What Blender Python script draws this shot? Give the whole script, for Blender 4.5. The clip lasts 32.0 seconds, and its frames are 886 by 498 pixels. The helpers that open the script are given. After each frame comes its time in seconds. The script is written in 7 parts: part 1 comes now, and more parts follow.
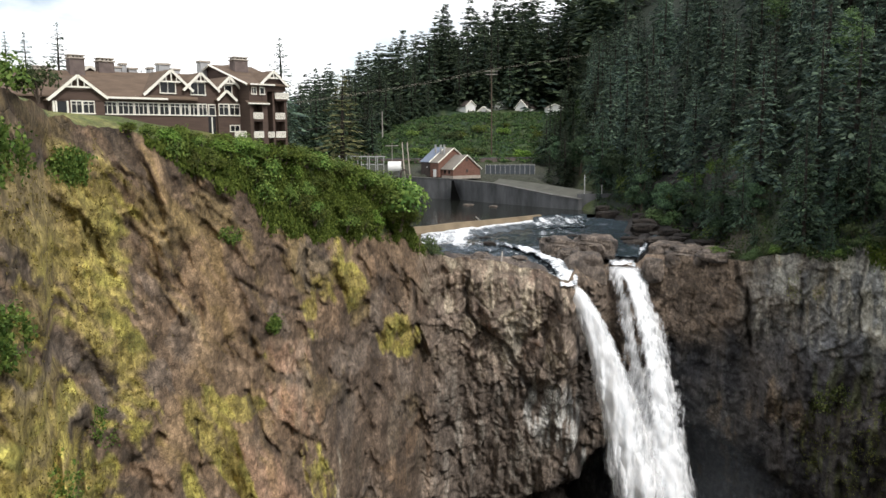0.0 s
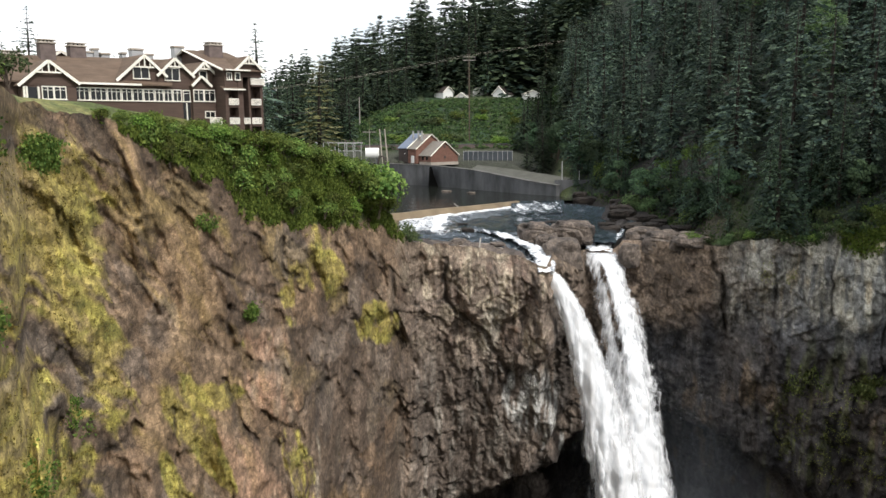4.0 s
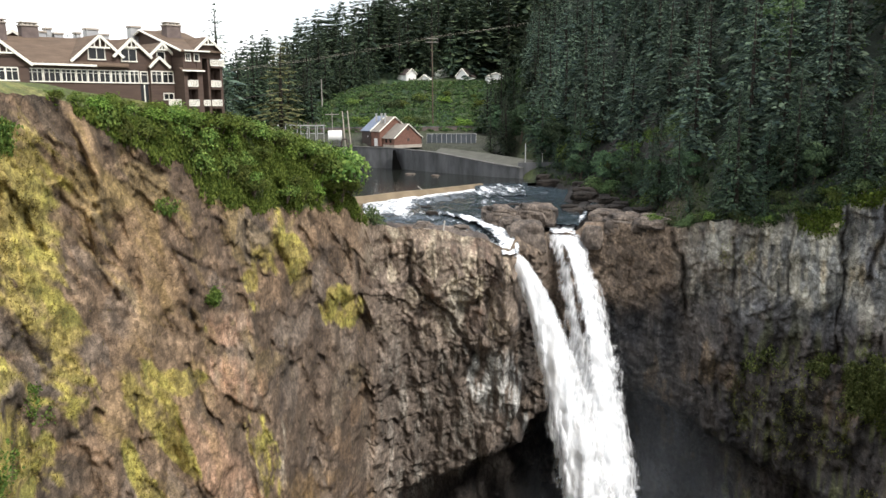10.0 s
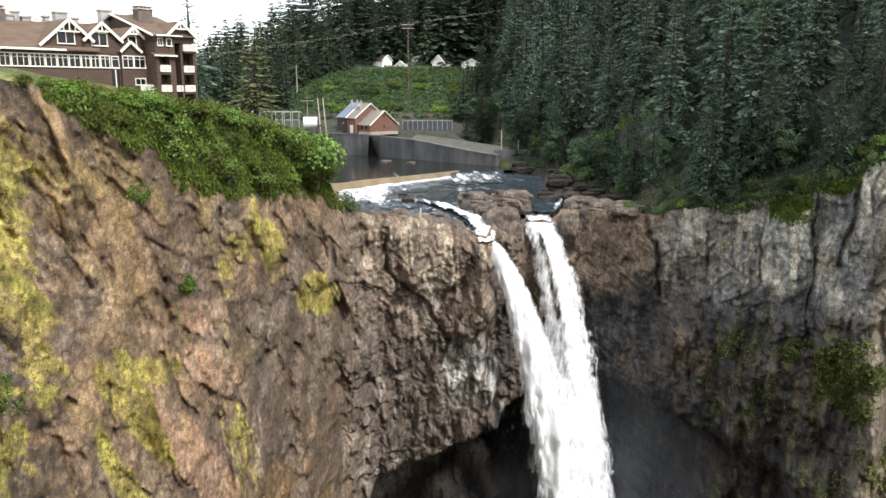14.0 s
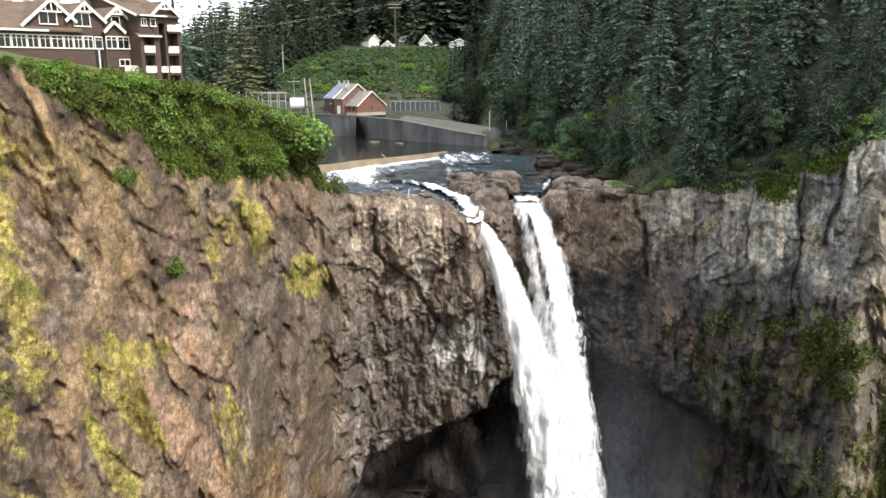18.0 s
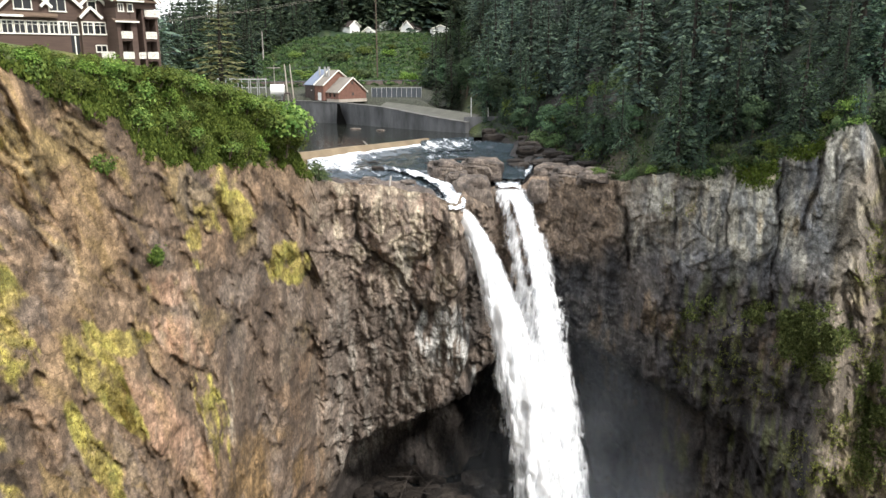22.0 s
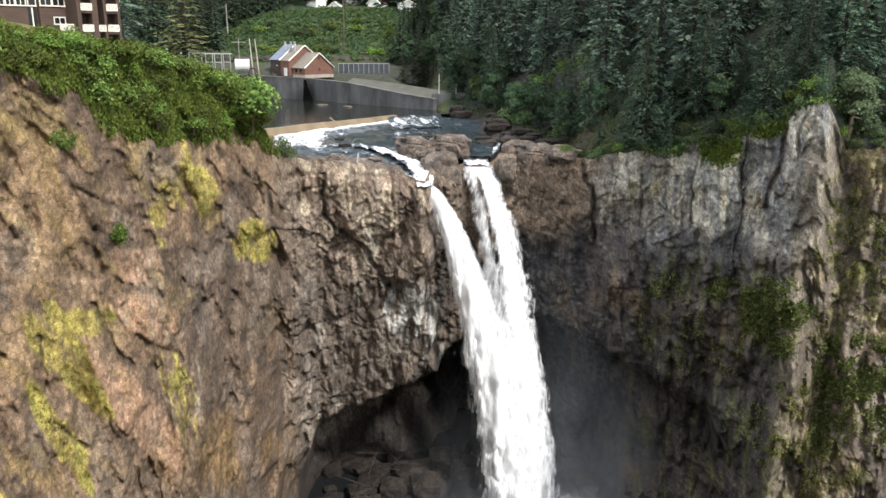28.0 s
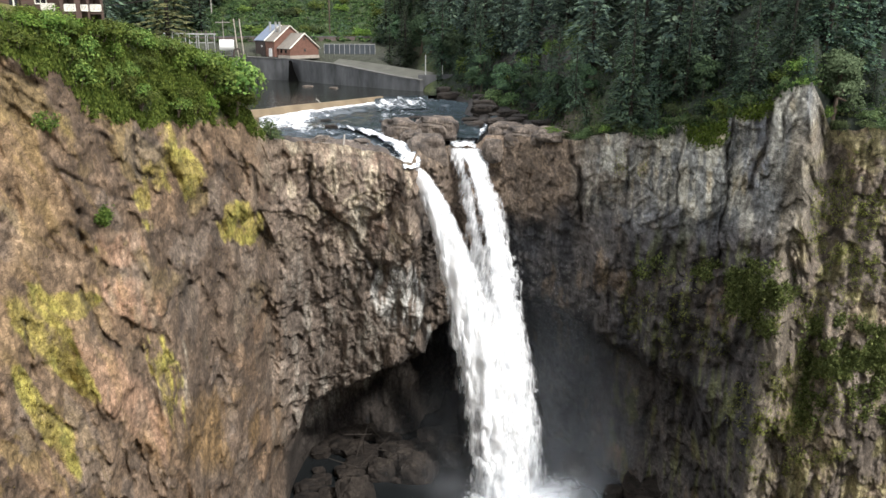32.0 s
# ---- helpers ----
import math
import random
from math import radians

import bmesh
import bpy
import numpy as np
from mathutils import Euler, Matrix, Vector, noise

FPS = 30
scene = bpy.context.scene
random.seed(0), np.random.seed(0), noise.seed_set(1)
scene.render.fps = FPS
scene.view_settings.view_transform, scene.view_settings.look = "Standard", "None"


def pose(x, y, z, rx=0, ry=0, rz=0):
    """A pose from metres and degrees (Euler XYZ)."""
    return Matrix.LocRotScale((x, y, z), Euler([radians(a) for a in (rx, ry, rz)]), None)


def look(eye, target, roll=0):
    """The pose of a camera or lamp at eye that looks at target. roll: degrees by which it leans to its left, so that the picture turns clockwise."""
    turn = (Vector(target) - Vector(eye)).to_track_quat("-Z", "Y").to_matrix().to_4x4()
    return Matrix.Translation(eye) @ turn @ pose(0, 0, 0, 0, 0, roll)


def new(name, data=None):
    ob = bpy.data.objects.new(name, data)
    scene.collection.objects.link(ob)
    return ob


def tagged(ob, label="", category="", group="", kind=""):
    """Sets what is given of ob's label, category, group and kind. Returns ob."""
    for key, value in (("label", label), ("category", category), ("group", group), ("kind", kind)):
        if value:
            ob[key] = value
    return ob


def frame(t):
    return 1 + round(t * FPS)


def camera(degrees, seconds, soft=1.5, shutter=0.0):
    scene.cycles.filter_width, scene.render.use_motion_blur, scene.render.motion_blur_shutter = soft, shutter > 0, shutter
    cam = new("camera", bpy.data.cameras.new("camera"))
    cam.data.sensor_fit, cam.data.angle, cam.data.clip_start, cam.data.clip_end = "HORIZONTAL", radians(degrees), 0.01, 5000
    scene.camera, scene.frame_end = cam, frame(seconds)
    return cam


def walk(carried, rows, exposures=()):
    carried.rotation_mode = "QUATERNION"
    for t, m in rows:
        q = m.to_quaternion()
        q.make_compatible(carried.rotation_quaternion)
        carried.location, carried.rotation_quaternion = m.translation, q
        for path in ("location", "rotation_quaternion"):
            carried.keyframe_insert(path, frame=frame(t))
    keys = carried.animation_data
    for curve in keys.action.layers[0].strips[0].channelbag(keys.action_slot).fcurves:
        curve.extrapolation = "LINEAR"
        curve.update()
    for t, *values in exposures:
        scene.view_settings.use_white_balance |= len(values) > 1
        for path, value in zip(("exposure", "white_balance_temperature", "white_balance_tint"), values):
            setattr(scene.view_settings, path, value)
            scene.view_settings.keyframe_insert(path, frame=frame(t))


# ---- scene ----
# The camera stands on one spot at the lookout rail and turns slowly right and down.
cam = camera(58.76, 32.0)
EYE = 32.0
TURNS = [
    (0, 82.000, 0.495, -0.070), (0.5, 81.813, 0.532, -0.201), (1, 81.615, 0.539, -0.441),
    (1.5, 81.434, 0.468, -0.655), (2, 81.268, 0.434, -0.860), (2.5, 81.165, 0.471, -1.030),
    (3, 81.125, 0.476, -1.289), (3.5, 81.080, 0.490, -1.490), (5.5, 80.684, 0.557, -2.394),
    (6, 80.575, 0.576, -2.677), (6.5, 80.472, 0.551, -2.855), (7, 80.366, 0.569, -3.031),
    (7.5, 80.284, 0.540, -3.244), (8, 80.204, 0.529, -3.422), (8.5, 80.144, 0.517, -3.550),
    (9, 80.053, 0.524, -3.749), (9.5, 79.932, 0.504, -4.000), (10, 79.741, 0.435, -4.307),
    (10.5, 79.579, 0.409, -4.604), (11, 79.411, 0.391, -4.881), (11.5, 79.284, 0.436, -5.030),
    (12, 79.193, 0.372, -5.297), (12.5, 79.160, 0.329, -5.543), (13, 79.055, 0.290, -5.652),
    (13.5, 78.953, 0.246, -5.808), (14, 78.803, 0.171, -6.019), (14.5, 78.681, 0.138, -6.144),
    (16.5, 77.930, 0.261, -6.575), (17, 77.750, 0.273, -6.764), (17.5, 77.568, 0.304, -6.837),
    (18, 77.422, 0.334, -6.900), (18.5, 77.283, 0.339, -7.009), (19, 77.149, 0.395, -7.104),
    (19.5, 77.002, 0.362, -7.271), (20, 76.887, 0.339, -7.477), (20.5, 76.752, 0.386, -7.662),
    (21, 76.663, 0.440, -7.823), (21.5, 76.553, 0.407, -8.041), (22, 76.463, 0.319, -8.226),
    (22.5, 76.353, 0.250, -8.398), (23, 76.249, 0.199, -8.472), (23.5, 76.109, 0.153, -8.656),
    (24, 75.947, 0.161, -8.839), (24.5, 75.771, 0.087, -9.192), (25, 75.651, 0.045, -9.384),
    (25.5, 75.509, -0.053, -9.652), (26, 75.391, -0.130, -9.913), (26.5, 75.268, -0.214, -10.135),
    (28.5, 74.655, -0.152, -10.617), (29, 74.485, -0.110, -10.755), (29.5, 74.272, -0.127, -10.867),
    (30, 74.070, -0.136, -11.009), (30.5, 73.909, -0.132, -11.132), (31, 73.763, -0.253, -11.284),
    (31.5, 73.654, -0.242, -11.380), (32, 73.502, -0.299, -11.454),
]
EXPOSURES = [(0, -0.08), (6, 0.14), (9, 0.26), (14, 0.5), (19, 0.65), (26, 0.6), (32, 0.5)]
walk(cam, [(t, pose(0, 0, EYE, rx, ry, rz)) for t, rx, ry, rz in TURNS], EXPOSURES)

# ---- light ----
SUN_AZ, SUN_EL = 145.0, 48.0   # degrees clockwise from +y, and above the horizon
world = bpy.data.worlds.new("sky")
scene.world = world
world.use_nodes = True
wn, wl = world.node_tree.nodes, world.node_tree.links
wn.clear()
w_out = wn.new("ShaderNodeOutputWorld")
w_bg = wn.new("ShaderNodeBackground")
w_sky = wn.new("ShaderNodeTexSky")
w_sky.sky_type = "NISHITA"
w_sky.sun_disc = False
w_sky.sun_elevation, w_sky.sun_rotation = radians(SUN_EL), radians(SUN_AZ)
w_sky.air_density, w_sky.dust_density = 1.0, 2.0
w_co = wn.new("ShaderNodeTexCoord")
w_map = wn.new("ShaderNodeMapping")
w_map.inputs["Scale"].default_value = (1.0, 1.0, 3.2)
w_noise = wn.new("ShaderNodeTexNoise")
w_noise.inputs["Scale"].default_value = 2.6
w_noise.inputs["Detail"].default_value = 7.0
w_noise.inputs["Roughness"].default_value = 0.55
w_ramp = wn.new("ShaderNodeValToRGB")
w_ramp.color_ramp.elements[0].position, w_ramp.color_ramp.elements[1].position = 0.32, 0.52
w_mix = wn.new("ShaderNodeMixRGB")
w_mix.inputs[2].default_value = (11.5, 11.6, 11.8, 1)
wl.new(w_co.outputs["Generated"], w_map.inputs["Vector"])
wl.new(w_map.outputs["Vector"], w_noise.inputs["Vector"])
wl.new(w_noise.outputs["Fac"], w_ramp.inputs["Fac"])
wl.new(w_ramp.outputs["Color"], w_mix.inputs["Fac"])
wl.new(w_sky.outputs["Color"], w_mix.inputs[1])
wl.new(w_mix.outputs["Color"], w_bg.inputs["Color"])
w_bg.inputs["Strength"].default_value = 0.135
wl.new(w_bg.outputs["Background"], w_out.inputs["Surface"])

sun = new("sun", bpy.data.lights.new("sun", "SUN"))
sun.data.energy, sun.data.angle, sun.data.color = 3.0, radians(6), (1.0, 0.955, 0.91)
_sa, _se = radians(SUN_AZ), radians(SUN_EL)
sun.matrix_world = look((0, 0, 300), Vector((0, 0, 300)) - Vector((math.sin(_sa) * math.cos(_se), math.cos(_sa) * math.cos(_se), math.sin(_se))))


# ---- helpers of this scene ----


def lattice(ix, iy, iz, seed):
    n = (ix.astype(np.int64) * 374761393 + iy.astype(np.int64) * 668265263 + iz.astype(np.int64) * 2147483647 + seed * 1274126177) & 0xFFFFFFFF
    n = ((n ^ (n >> 13)) * 1274126177) & 0xFFFFFFFF
    n = ((n ^ (n >> 16)) * 2246822519) & 0xFFFFFFFF
    return ((n ^ (n >> 15)) & 0xFFFF) / 32767.5 - 1.0


def vnoise(x, y, z, seed=0):
    """Smooth value noise from -1 to 1 on arrays."""
    x, y, z = np.broadcast_arrays(np.asarray(x, float), np.asarray(y, float), np.asarray(z, float))
    xi, yi, zi = np.floor(x), np.floor(y), np.floor(z)
    fx, fy, fz = x - xi, y - yi, z - zi
    fx, fy, fz = (f * f * (3 - 2 * f) for f in (fx, fy, fz))
    out = 0.0
    for dx in (0, 1):
        for dy in (0, 1):
            for dz in (0, 1):
                w = (fx if dx else 1 - fx) * (fy if dy else 1 - fy) * (fz if dz else 1 - fz)
                out = out + w * lattice(xi + dx, yi + dy, zi + dz, seed)
    return out


def fbm(x, y, z, octaves=4, seed=0, gain=0.5):
    total, amp = 0.0, 1.0
    for o in range(octaves):
        total = total + amp * vnoise(x, y, z, seed + o * 17)
        x, y, z, amp = x * 2.03, y * 2.03, z * 2.03, amp * gain
    return total


def cells(x, y, z, seed=0, jitter=0.9):
    """Worley cells: a random value for each cell, and the distance to its border."""
    x, y, z = np.broadcast_arrays(np.asarray(x, float), np.asarray(y, float), np.asarray(z, float))
    xi, yi, zi = np.floor(x), np.floor(y), np.floor(z)
    d1 = np.full(x.shape, 9.0)
    d2 = np.full(x.shape, 9.0)
    val = np.zeros(x.shape)
    for dx in (-1, 0, 1):
        for dy in (-1, 0, 1):
            for dz in (-1, 0, 1):
                cx, cy, cz = xi + dx, yi + dy, zi + dz
                px = cx + 0.5 + 0.5 * jitter * lattice(cx, cy, cz, seed)
                py = cy + 0.5 + 0.5 * jitter * lattice(cx, cy, cz, seed + 1)
                pz = cz + 0.5 + 0.5 * jitter * lattice(cx, cy, cz, seed + 2)
                d = np.sqrt((px - x) ** 2 + (py - y) ** 2 + (pz - z) ** 2)
                v = lattice(cx, cy, cz, seed + 3)
                near = d < d1
                d2 = np.where(near, d1, np.minimum(d2, d))
                val = np.where(near, v, val)
                d1 = np.where(near, d, d1)
    return val, d2 - d1


def facets(x, y, z, seed=0, tilt=1.0):
    """Broken planes: each cell of rock has its own height and its own slant. Also the distance to the cell's border."""
    x, y, z = np.broadcast_arrays(np.asarray(x, float), np.asarray(y, float), np.asarray(z, float))
    xi, yi, zi = np.floor(x), np.floor(y), np.floor(z)
    d1 = np.full(x.shape, 9.0)
    d2 = np.full(x.shape, 9.0)
    val = np.zeros(x.shape)
    for dx in (-1, 0, 1):
        for dy in (-1, 0, 1):
            for dz in (-1, 0, 1):
                cx, cy, cz = xi + dx, yi + dy, zi + dz
                ox = x - (cx + 0.5 + 0.45 * lattice(cx, cy, cz, seed))
                oy = y - (cy + 0.5 + 0.45 * lattice(cx, cy, cz, seed + 1))
                oz = z - (cz + 0.5 + 0.45 * lattice(cx, cy, cz, seed + 2))
                d = np.sqrt(ox ** 2 + oy ** 2 + oz ** 2)
                v = lattice(cx, cy, cz, seed + 3) + tilt * (ox * lattice(cx, cy, cz, seed + 4) + oy * lattice(cx, cy, cz, seed + 5) + 1.3 * oz * lattice(cx, cy, cz, seed + 6))
                near = d < d1
                d2 = np.where(near, d1, np.minimum(d2, d))
                val = np.where(near, v, val)
                d1 = np.where(near, d, d1)
    return val, d2 - d1


def chips(x, y, z, seed=0):
    """Noise made of flat triangles that meet in sharp edges, like split rock, from -1 to 1."""
    x, y, z = np.broadcast_arrays(np.asarray(x, float), np.asarray(y, float), np.asarray(z, float))
    c, s = math.cos(0.6 + seed), math.sin(0.6 + seed)
    x, y, z = c * x - s * y + 0.31 * z, s * x + c * y - 0.23 * z, z + 0.27 * x - 0.19 * y
    xi, yi, zi = np.floor(x), np.floor(y), np.floor(z)
    fx, fy, fz = x - xi, y - yi, z - zi
    a = lattice(xi, yi, zi, seed)
    g = lattice(xi + 1, yi + 1, zi + 1, seed)
    hi = np.maximum(np.maximum(fx, fy), fz)
    lo = np.minimum(np.minimum(fx, fy), fz)
    mid = fx + fy + fz - hi - lo
    bx, by = (fx >= fy) & (fx >= fz), (fy > fx) & (fy >= fz)
    bz = ~(bx | by)
    first = lattice(xi + bx, yi + by, zi + bz, seed)
    sx = (fx <= fy) & (fx <= fz)
    sy = ~sx & (fy <= fz)
    sz = ~(sx | sy)
    second = lattice(xi + ~sx, yi + ~sy, zi + ~sz, seed)
    return a + (first - a) * hi + (second - first) * mid + (g - second) * lo


def smooth(a, b, x):
    t = np.clip((np.asarray(x, float) - a) / (b - a), 0, 1)
    return t * t * (3 - 2 * t)


def mesh_of(name, verts, faces, material, smooth_faces=False):
    me = bpy.data.meshes.new(name)
    verts = np.asarray(verts, np.float32)
    faces = np.asarray(faces, np.int32)
    k = faces.shape[1]
    me.vertices.add(len(verts))
    me.vertices.foreach_set("co", verts.ravel())
    me.loops.add(faces.size)
    me.loops.foreach_set("vertex_index", faces.ravel())
    me.polygons.add(len(faces))
    me.polygons.foreach_set("loop_start", np.arange(0, faces.size, k, dtype=np.int32))
    me.update(calc_edges=True)
    if smooth_faces:
        me.shade_smooth()
    if material:
        me.materials.append(material)
    return me


def grid_faces(n, m, wrap=False):
    """Quads of a grid of n columns by m rows; vertex = column * m + row."""
    cols = np.arange(n if wrap else n - 1)
    i, j = np.meshgrid(cols, np.arange(m - 1), indexing="ij")
    i2 = (i + 1) % n
    return np.stack([i * m + j, i2 * m + j, i2 * m + j + 1, i * m + j + 1], -1).reshape(-1, 4)


def colour_layer(me, name, values):
    layer = me.color_attributes.new(name, "FLOAT_COLOR", "POINT")
    rgba = np.ones((len(values), 4), np.float32)
    rgba[:, :values.shape[1]] = values
    layer.data.foreach_set("color", rgba.ravel())


def part(name, bm, material, parent, label=""):
    me = bpy.data.meshes.new(name)
    bm.to_mesh(me)
    bm.free()
    me.materials.append(material)
    ob = new(name, me)
    ob.parent = parent
    if label:
        ob["label"] = label
    return ob


def part_mesh(name, me, parent, label=""):
    ob = new(name, me)
    ob.parent = parent
    if label:
        ob["label"] = label
    return ob


def thing(name, m, label, category, group="", kind=""):
    ob = new(name)
    ob.empty_display_size = 0.3
    ob.matrix_world = m
    return tagged(ob, label, category, group, kind)


def box(bm, x0, x1, y0, y1, z0, z1, bevel=0.0):
    r = bmesh.ops.create_cube(bm, size=1.0)
    bmesh.ops.transform(bm, matrix=Matrix.Translation(((x0 + x1) / 2, (y0 + y1) / 2, (z0 + z1) / 2)) @ Matrix.Diagonal((abs(x1 - x0), abs(y1 - y0), abs(z1 - z0), 1)), verts=r["verts"])
    if bevel:
        bmesh.ops.bevel(bm, geom=list({e for v in r["verts"] for e in v.link_edges}), offset=bevel, segments=1, affect="EDGES")
    return bm


def prism(bm, profile, depth, m=Matrix()):
    """A closed profile in x, z pushed along y by depth."""
    a = [bm.verts.new(m @ Vector((x, 0, z))) for x, z in profile]
    b = [bm.verts.new(m @ Vector((x, depth, z))) for x, z in profile]
    n = len(a)
    bm.faces.new(a)
    bm.faces.new(b[::-1])
    for i in range(n):
        bm.faces.new((a[i], b[i], b[(i + 1) % n], a[(i + 1) % n]))
    bmesh.ops.recalc_face_normals(bm, faces=bm.faces)
    return bm


def tube(bm, a, b, ra, rb=None, sides=8):
    a, b = Vector(a), Vector(b)
    rb = ra if rb is None else rb
    turn = (b - a).to_track_quat("Z", "Y").to_matrix().to_4x4()
    r = bmesh.ops.create_cone(bm, cap_ends=True, segments=sides, radius1=ra, radius2=rb, depth=(b - a).length)
    bmesh.ops.transform(bm, matrix=Matrix.Translation((a + b) / 2) @ turn, verts=r["verts"])
    return bm


# ---- materials ----


class Nodes:
    """A small builder for node materials."""

    def __init__(self, name):
        self.mat = bpy.data.materials.new(name)
        self.mat.use_nodes = True
        self.t = self.mat.node_tree
        self.t.nodes.clear()
        self.out = self.t.nodes.new("ShaderNodeOutputMaterial")
        self.b = self.t.nodes.new("ShaderNodeBsdfPrincipled")
        self.t.links.new(self.b.outputs[0], self.out.inputs[0])

    def node(self, kind, **values):
        n = self.t.nodes.new(kind)
        for k, v in values.items():
            n.inputs[k.replace("_", " ")].default_value = v
        return n

    def link(self, a, b):
        self.t.links.new(a, b)

    def noise(self, scale, detail=4, rough=0.55, stretch=(1, 1, 1), turn=(0, 0, 0), coord="Object"):
        co = self.t.nodes.new("ShaderNodeNewGeometry" if coord == "Position" else "ShaderNodeTexCoord")
        mp = self.t.nodes.new("ShaderNodeMapping")
        mp.inputs["Scale"].default_value = stretch
        mp.inputs["Rotation"].default_value = turn
        n = self.node("ShaderNodeTexNoise", Scale=scale, Detail=detail, Roughness=rough)
        self.link(co.outputs[coord], mp.inputs["Vector"])
        self.link(mp.outputs["Vector"], n.inputs["Vector"])
        return n.outputs["Fac"]

    def noise_colour(self, scale):
        co = self.t.nodes.new("ShaderNodeTexCoord")
        n = self.node("ShaderNodeTexNoise", Scale=scale, Detail=4)
        self.link(co.outputs["Object"], n.inputs["Vector"])
        return n.outputs["Color"]

    def ramp(self, fac, *stops):
        r = self.t.nodes.new("ShaderNodeValToRGB")
        e = r.color_ramp.elements
        while len(e) < len(stops):
            e.new(0.5)
        for el, (p, c) in zip(e, stops):
            el.position = p
            el.color = (*c, 1) if len(c) == 3 else c
        self.link(fac, r.inputs["Fac"])
        return r.outputs["Color"]

    def mix(self, fac, a, b, how="MIX"):
        m = self.t.nodes.new("ShaderNodeMixRGB")
        m.blend_type = how
        for sock, v in ((m.inputs[0], fac), (m.inputs[1], a), (m.inputs[2], b)):
            if isinstance(v, (int, float)):
                sock.default_value = v
            elif isinstance(v, tuple):
                sock.default_value = (*v, 1)
            else:
                self.link(v, sock)
        return m.outputs[0]

    def maths(self, how, a, b=0.0):
        m = self.t.nodes.new("ShaderNodeMath")
        m.operation = how
        for sock, v in ((m.inputs[0], a), (m.inputs[1], b)):
            if isinstance(v, (int, float)):
                sock.default_value = v
            else:
                self.link(v, sock)
        return m.outputs[0]

    def vector(self, how, a, b, c=None):
        m = self.t.nodes.new("ShaderNodeVectorMath")
        m.operation = how
        for sock, v in zip(m.inputs, (a, b, c)):
            if v is None:
                continue
            if isinstance(v, tuple):
                sock.default_value = v
            else:
                self.link(v, sock)
        return m.outputs["Value"] if how == "DOT_PRODUCT" else m.outputs["Vector"]

    def bump(self, height, strength=0.4, distance=0.05):
        b = self.node("ShaderNodeBump", Strength=strength, Distance=distance)
        self.link(height, b.inputs["Height"])
        self.link(b.outputs[0], self.b.inputs["Normal"])

    def done(self, colour=None, rough=0.8, metal=0.0, spec=0.3):
        if colour is not None:
            if isinstance(colour, tuple):
                self.b.inputs["Base Color"].default_value = (*colour, 1)
            else:
                self.link(colour, self.b.inputs["Base Color"])
        if isinstance(rough, (int, float)):
            self.b.inputs["Roughness"].default_value = rough
        else:
            self.link(rough, self.b.inputs["Roughness"])
        self.b.inputs["Metallic"].default_value = metal
        self.b.inputs["Specular IOR Level"].default_value = spec
        return self.mat


def plain(name, colour, rough=0.7, vary=0.25, scale=1.5, metal=0.0, bump=0.15, stretch=(1, 1, 1), spec=0.3):
    """Paint, timber or stone of one colour with worn and stained patches at two scales."""
    k = Nodes(name)
    big = k.ramp(k.noise(scale * 0.25, 4, 0.6, stretch), (0.3, tuple(c * (1 - vary) for c in colour)), (0.7, tuple(min(1, c * (1 + vary * 0.5)) for c in colour)))
    fine = k.noise(scale * 5, 5, 0.65, stretch)
    col = k.mix(0.35, big, k.ramp(fine, (0.3, (0.35, 0.35, 0.35)), (0.7, (0.65, 0.65, 0.65))), "OVERLAY")
    k.bump(fine, bump, 0.02)
    return k.done(col, rough, metal, spec)


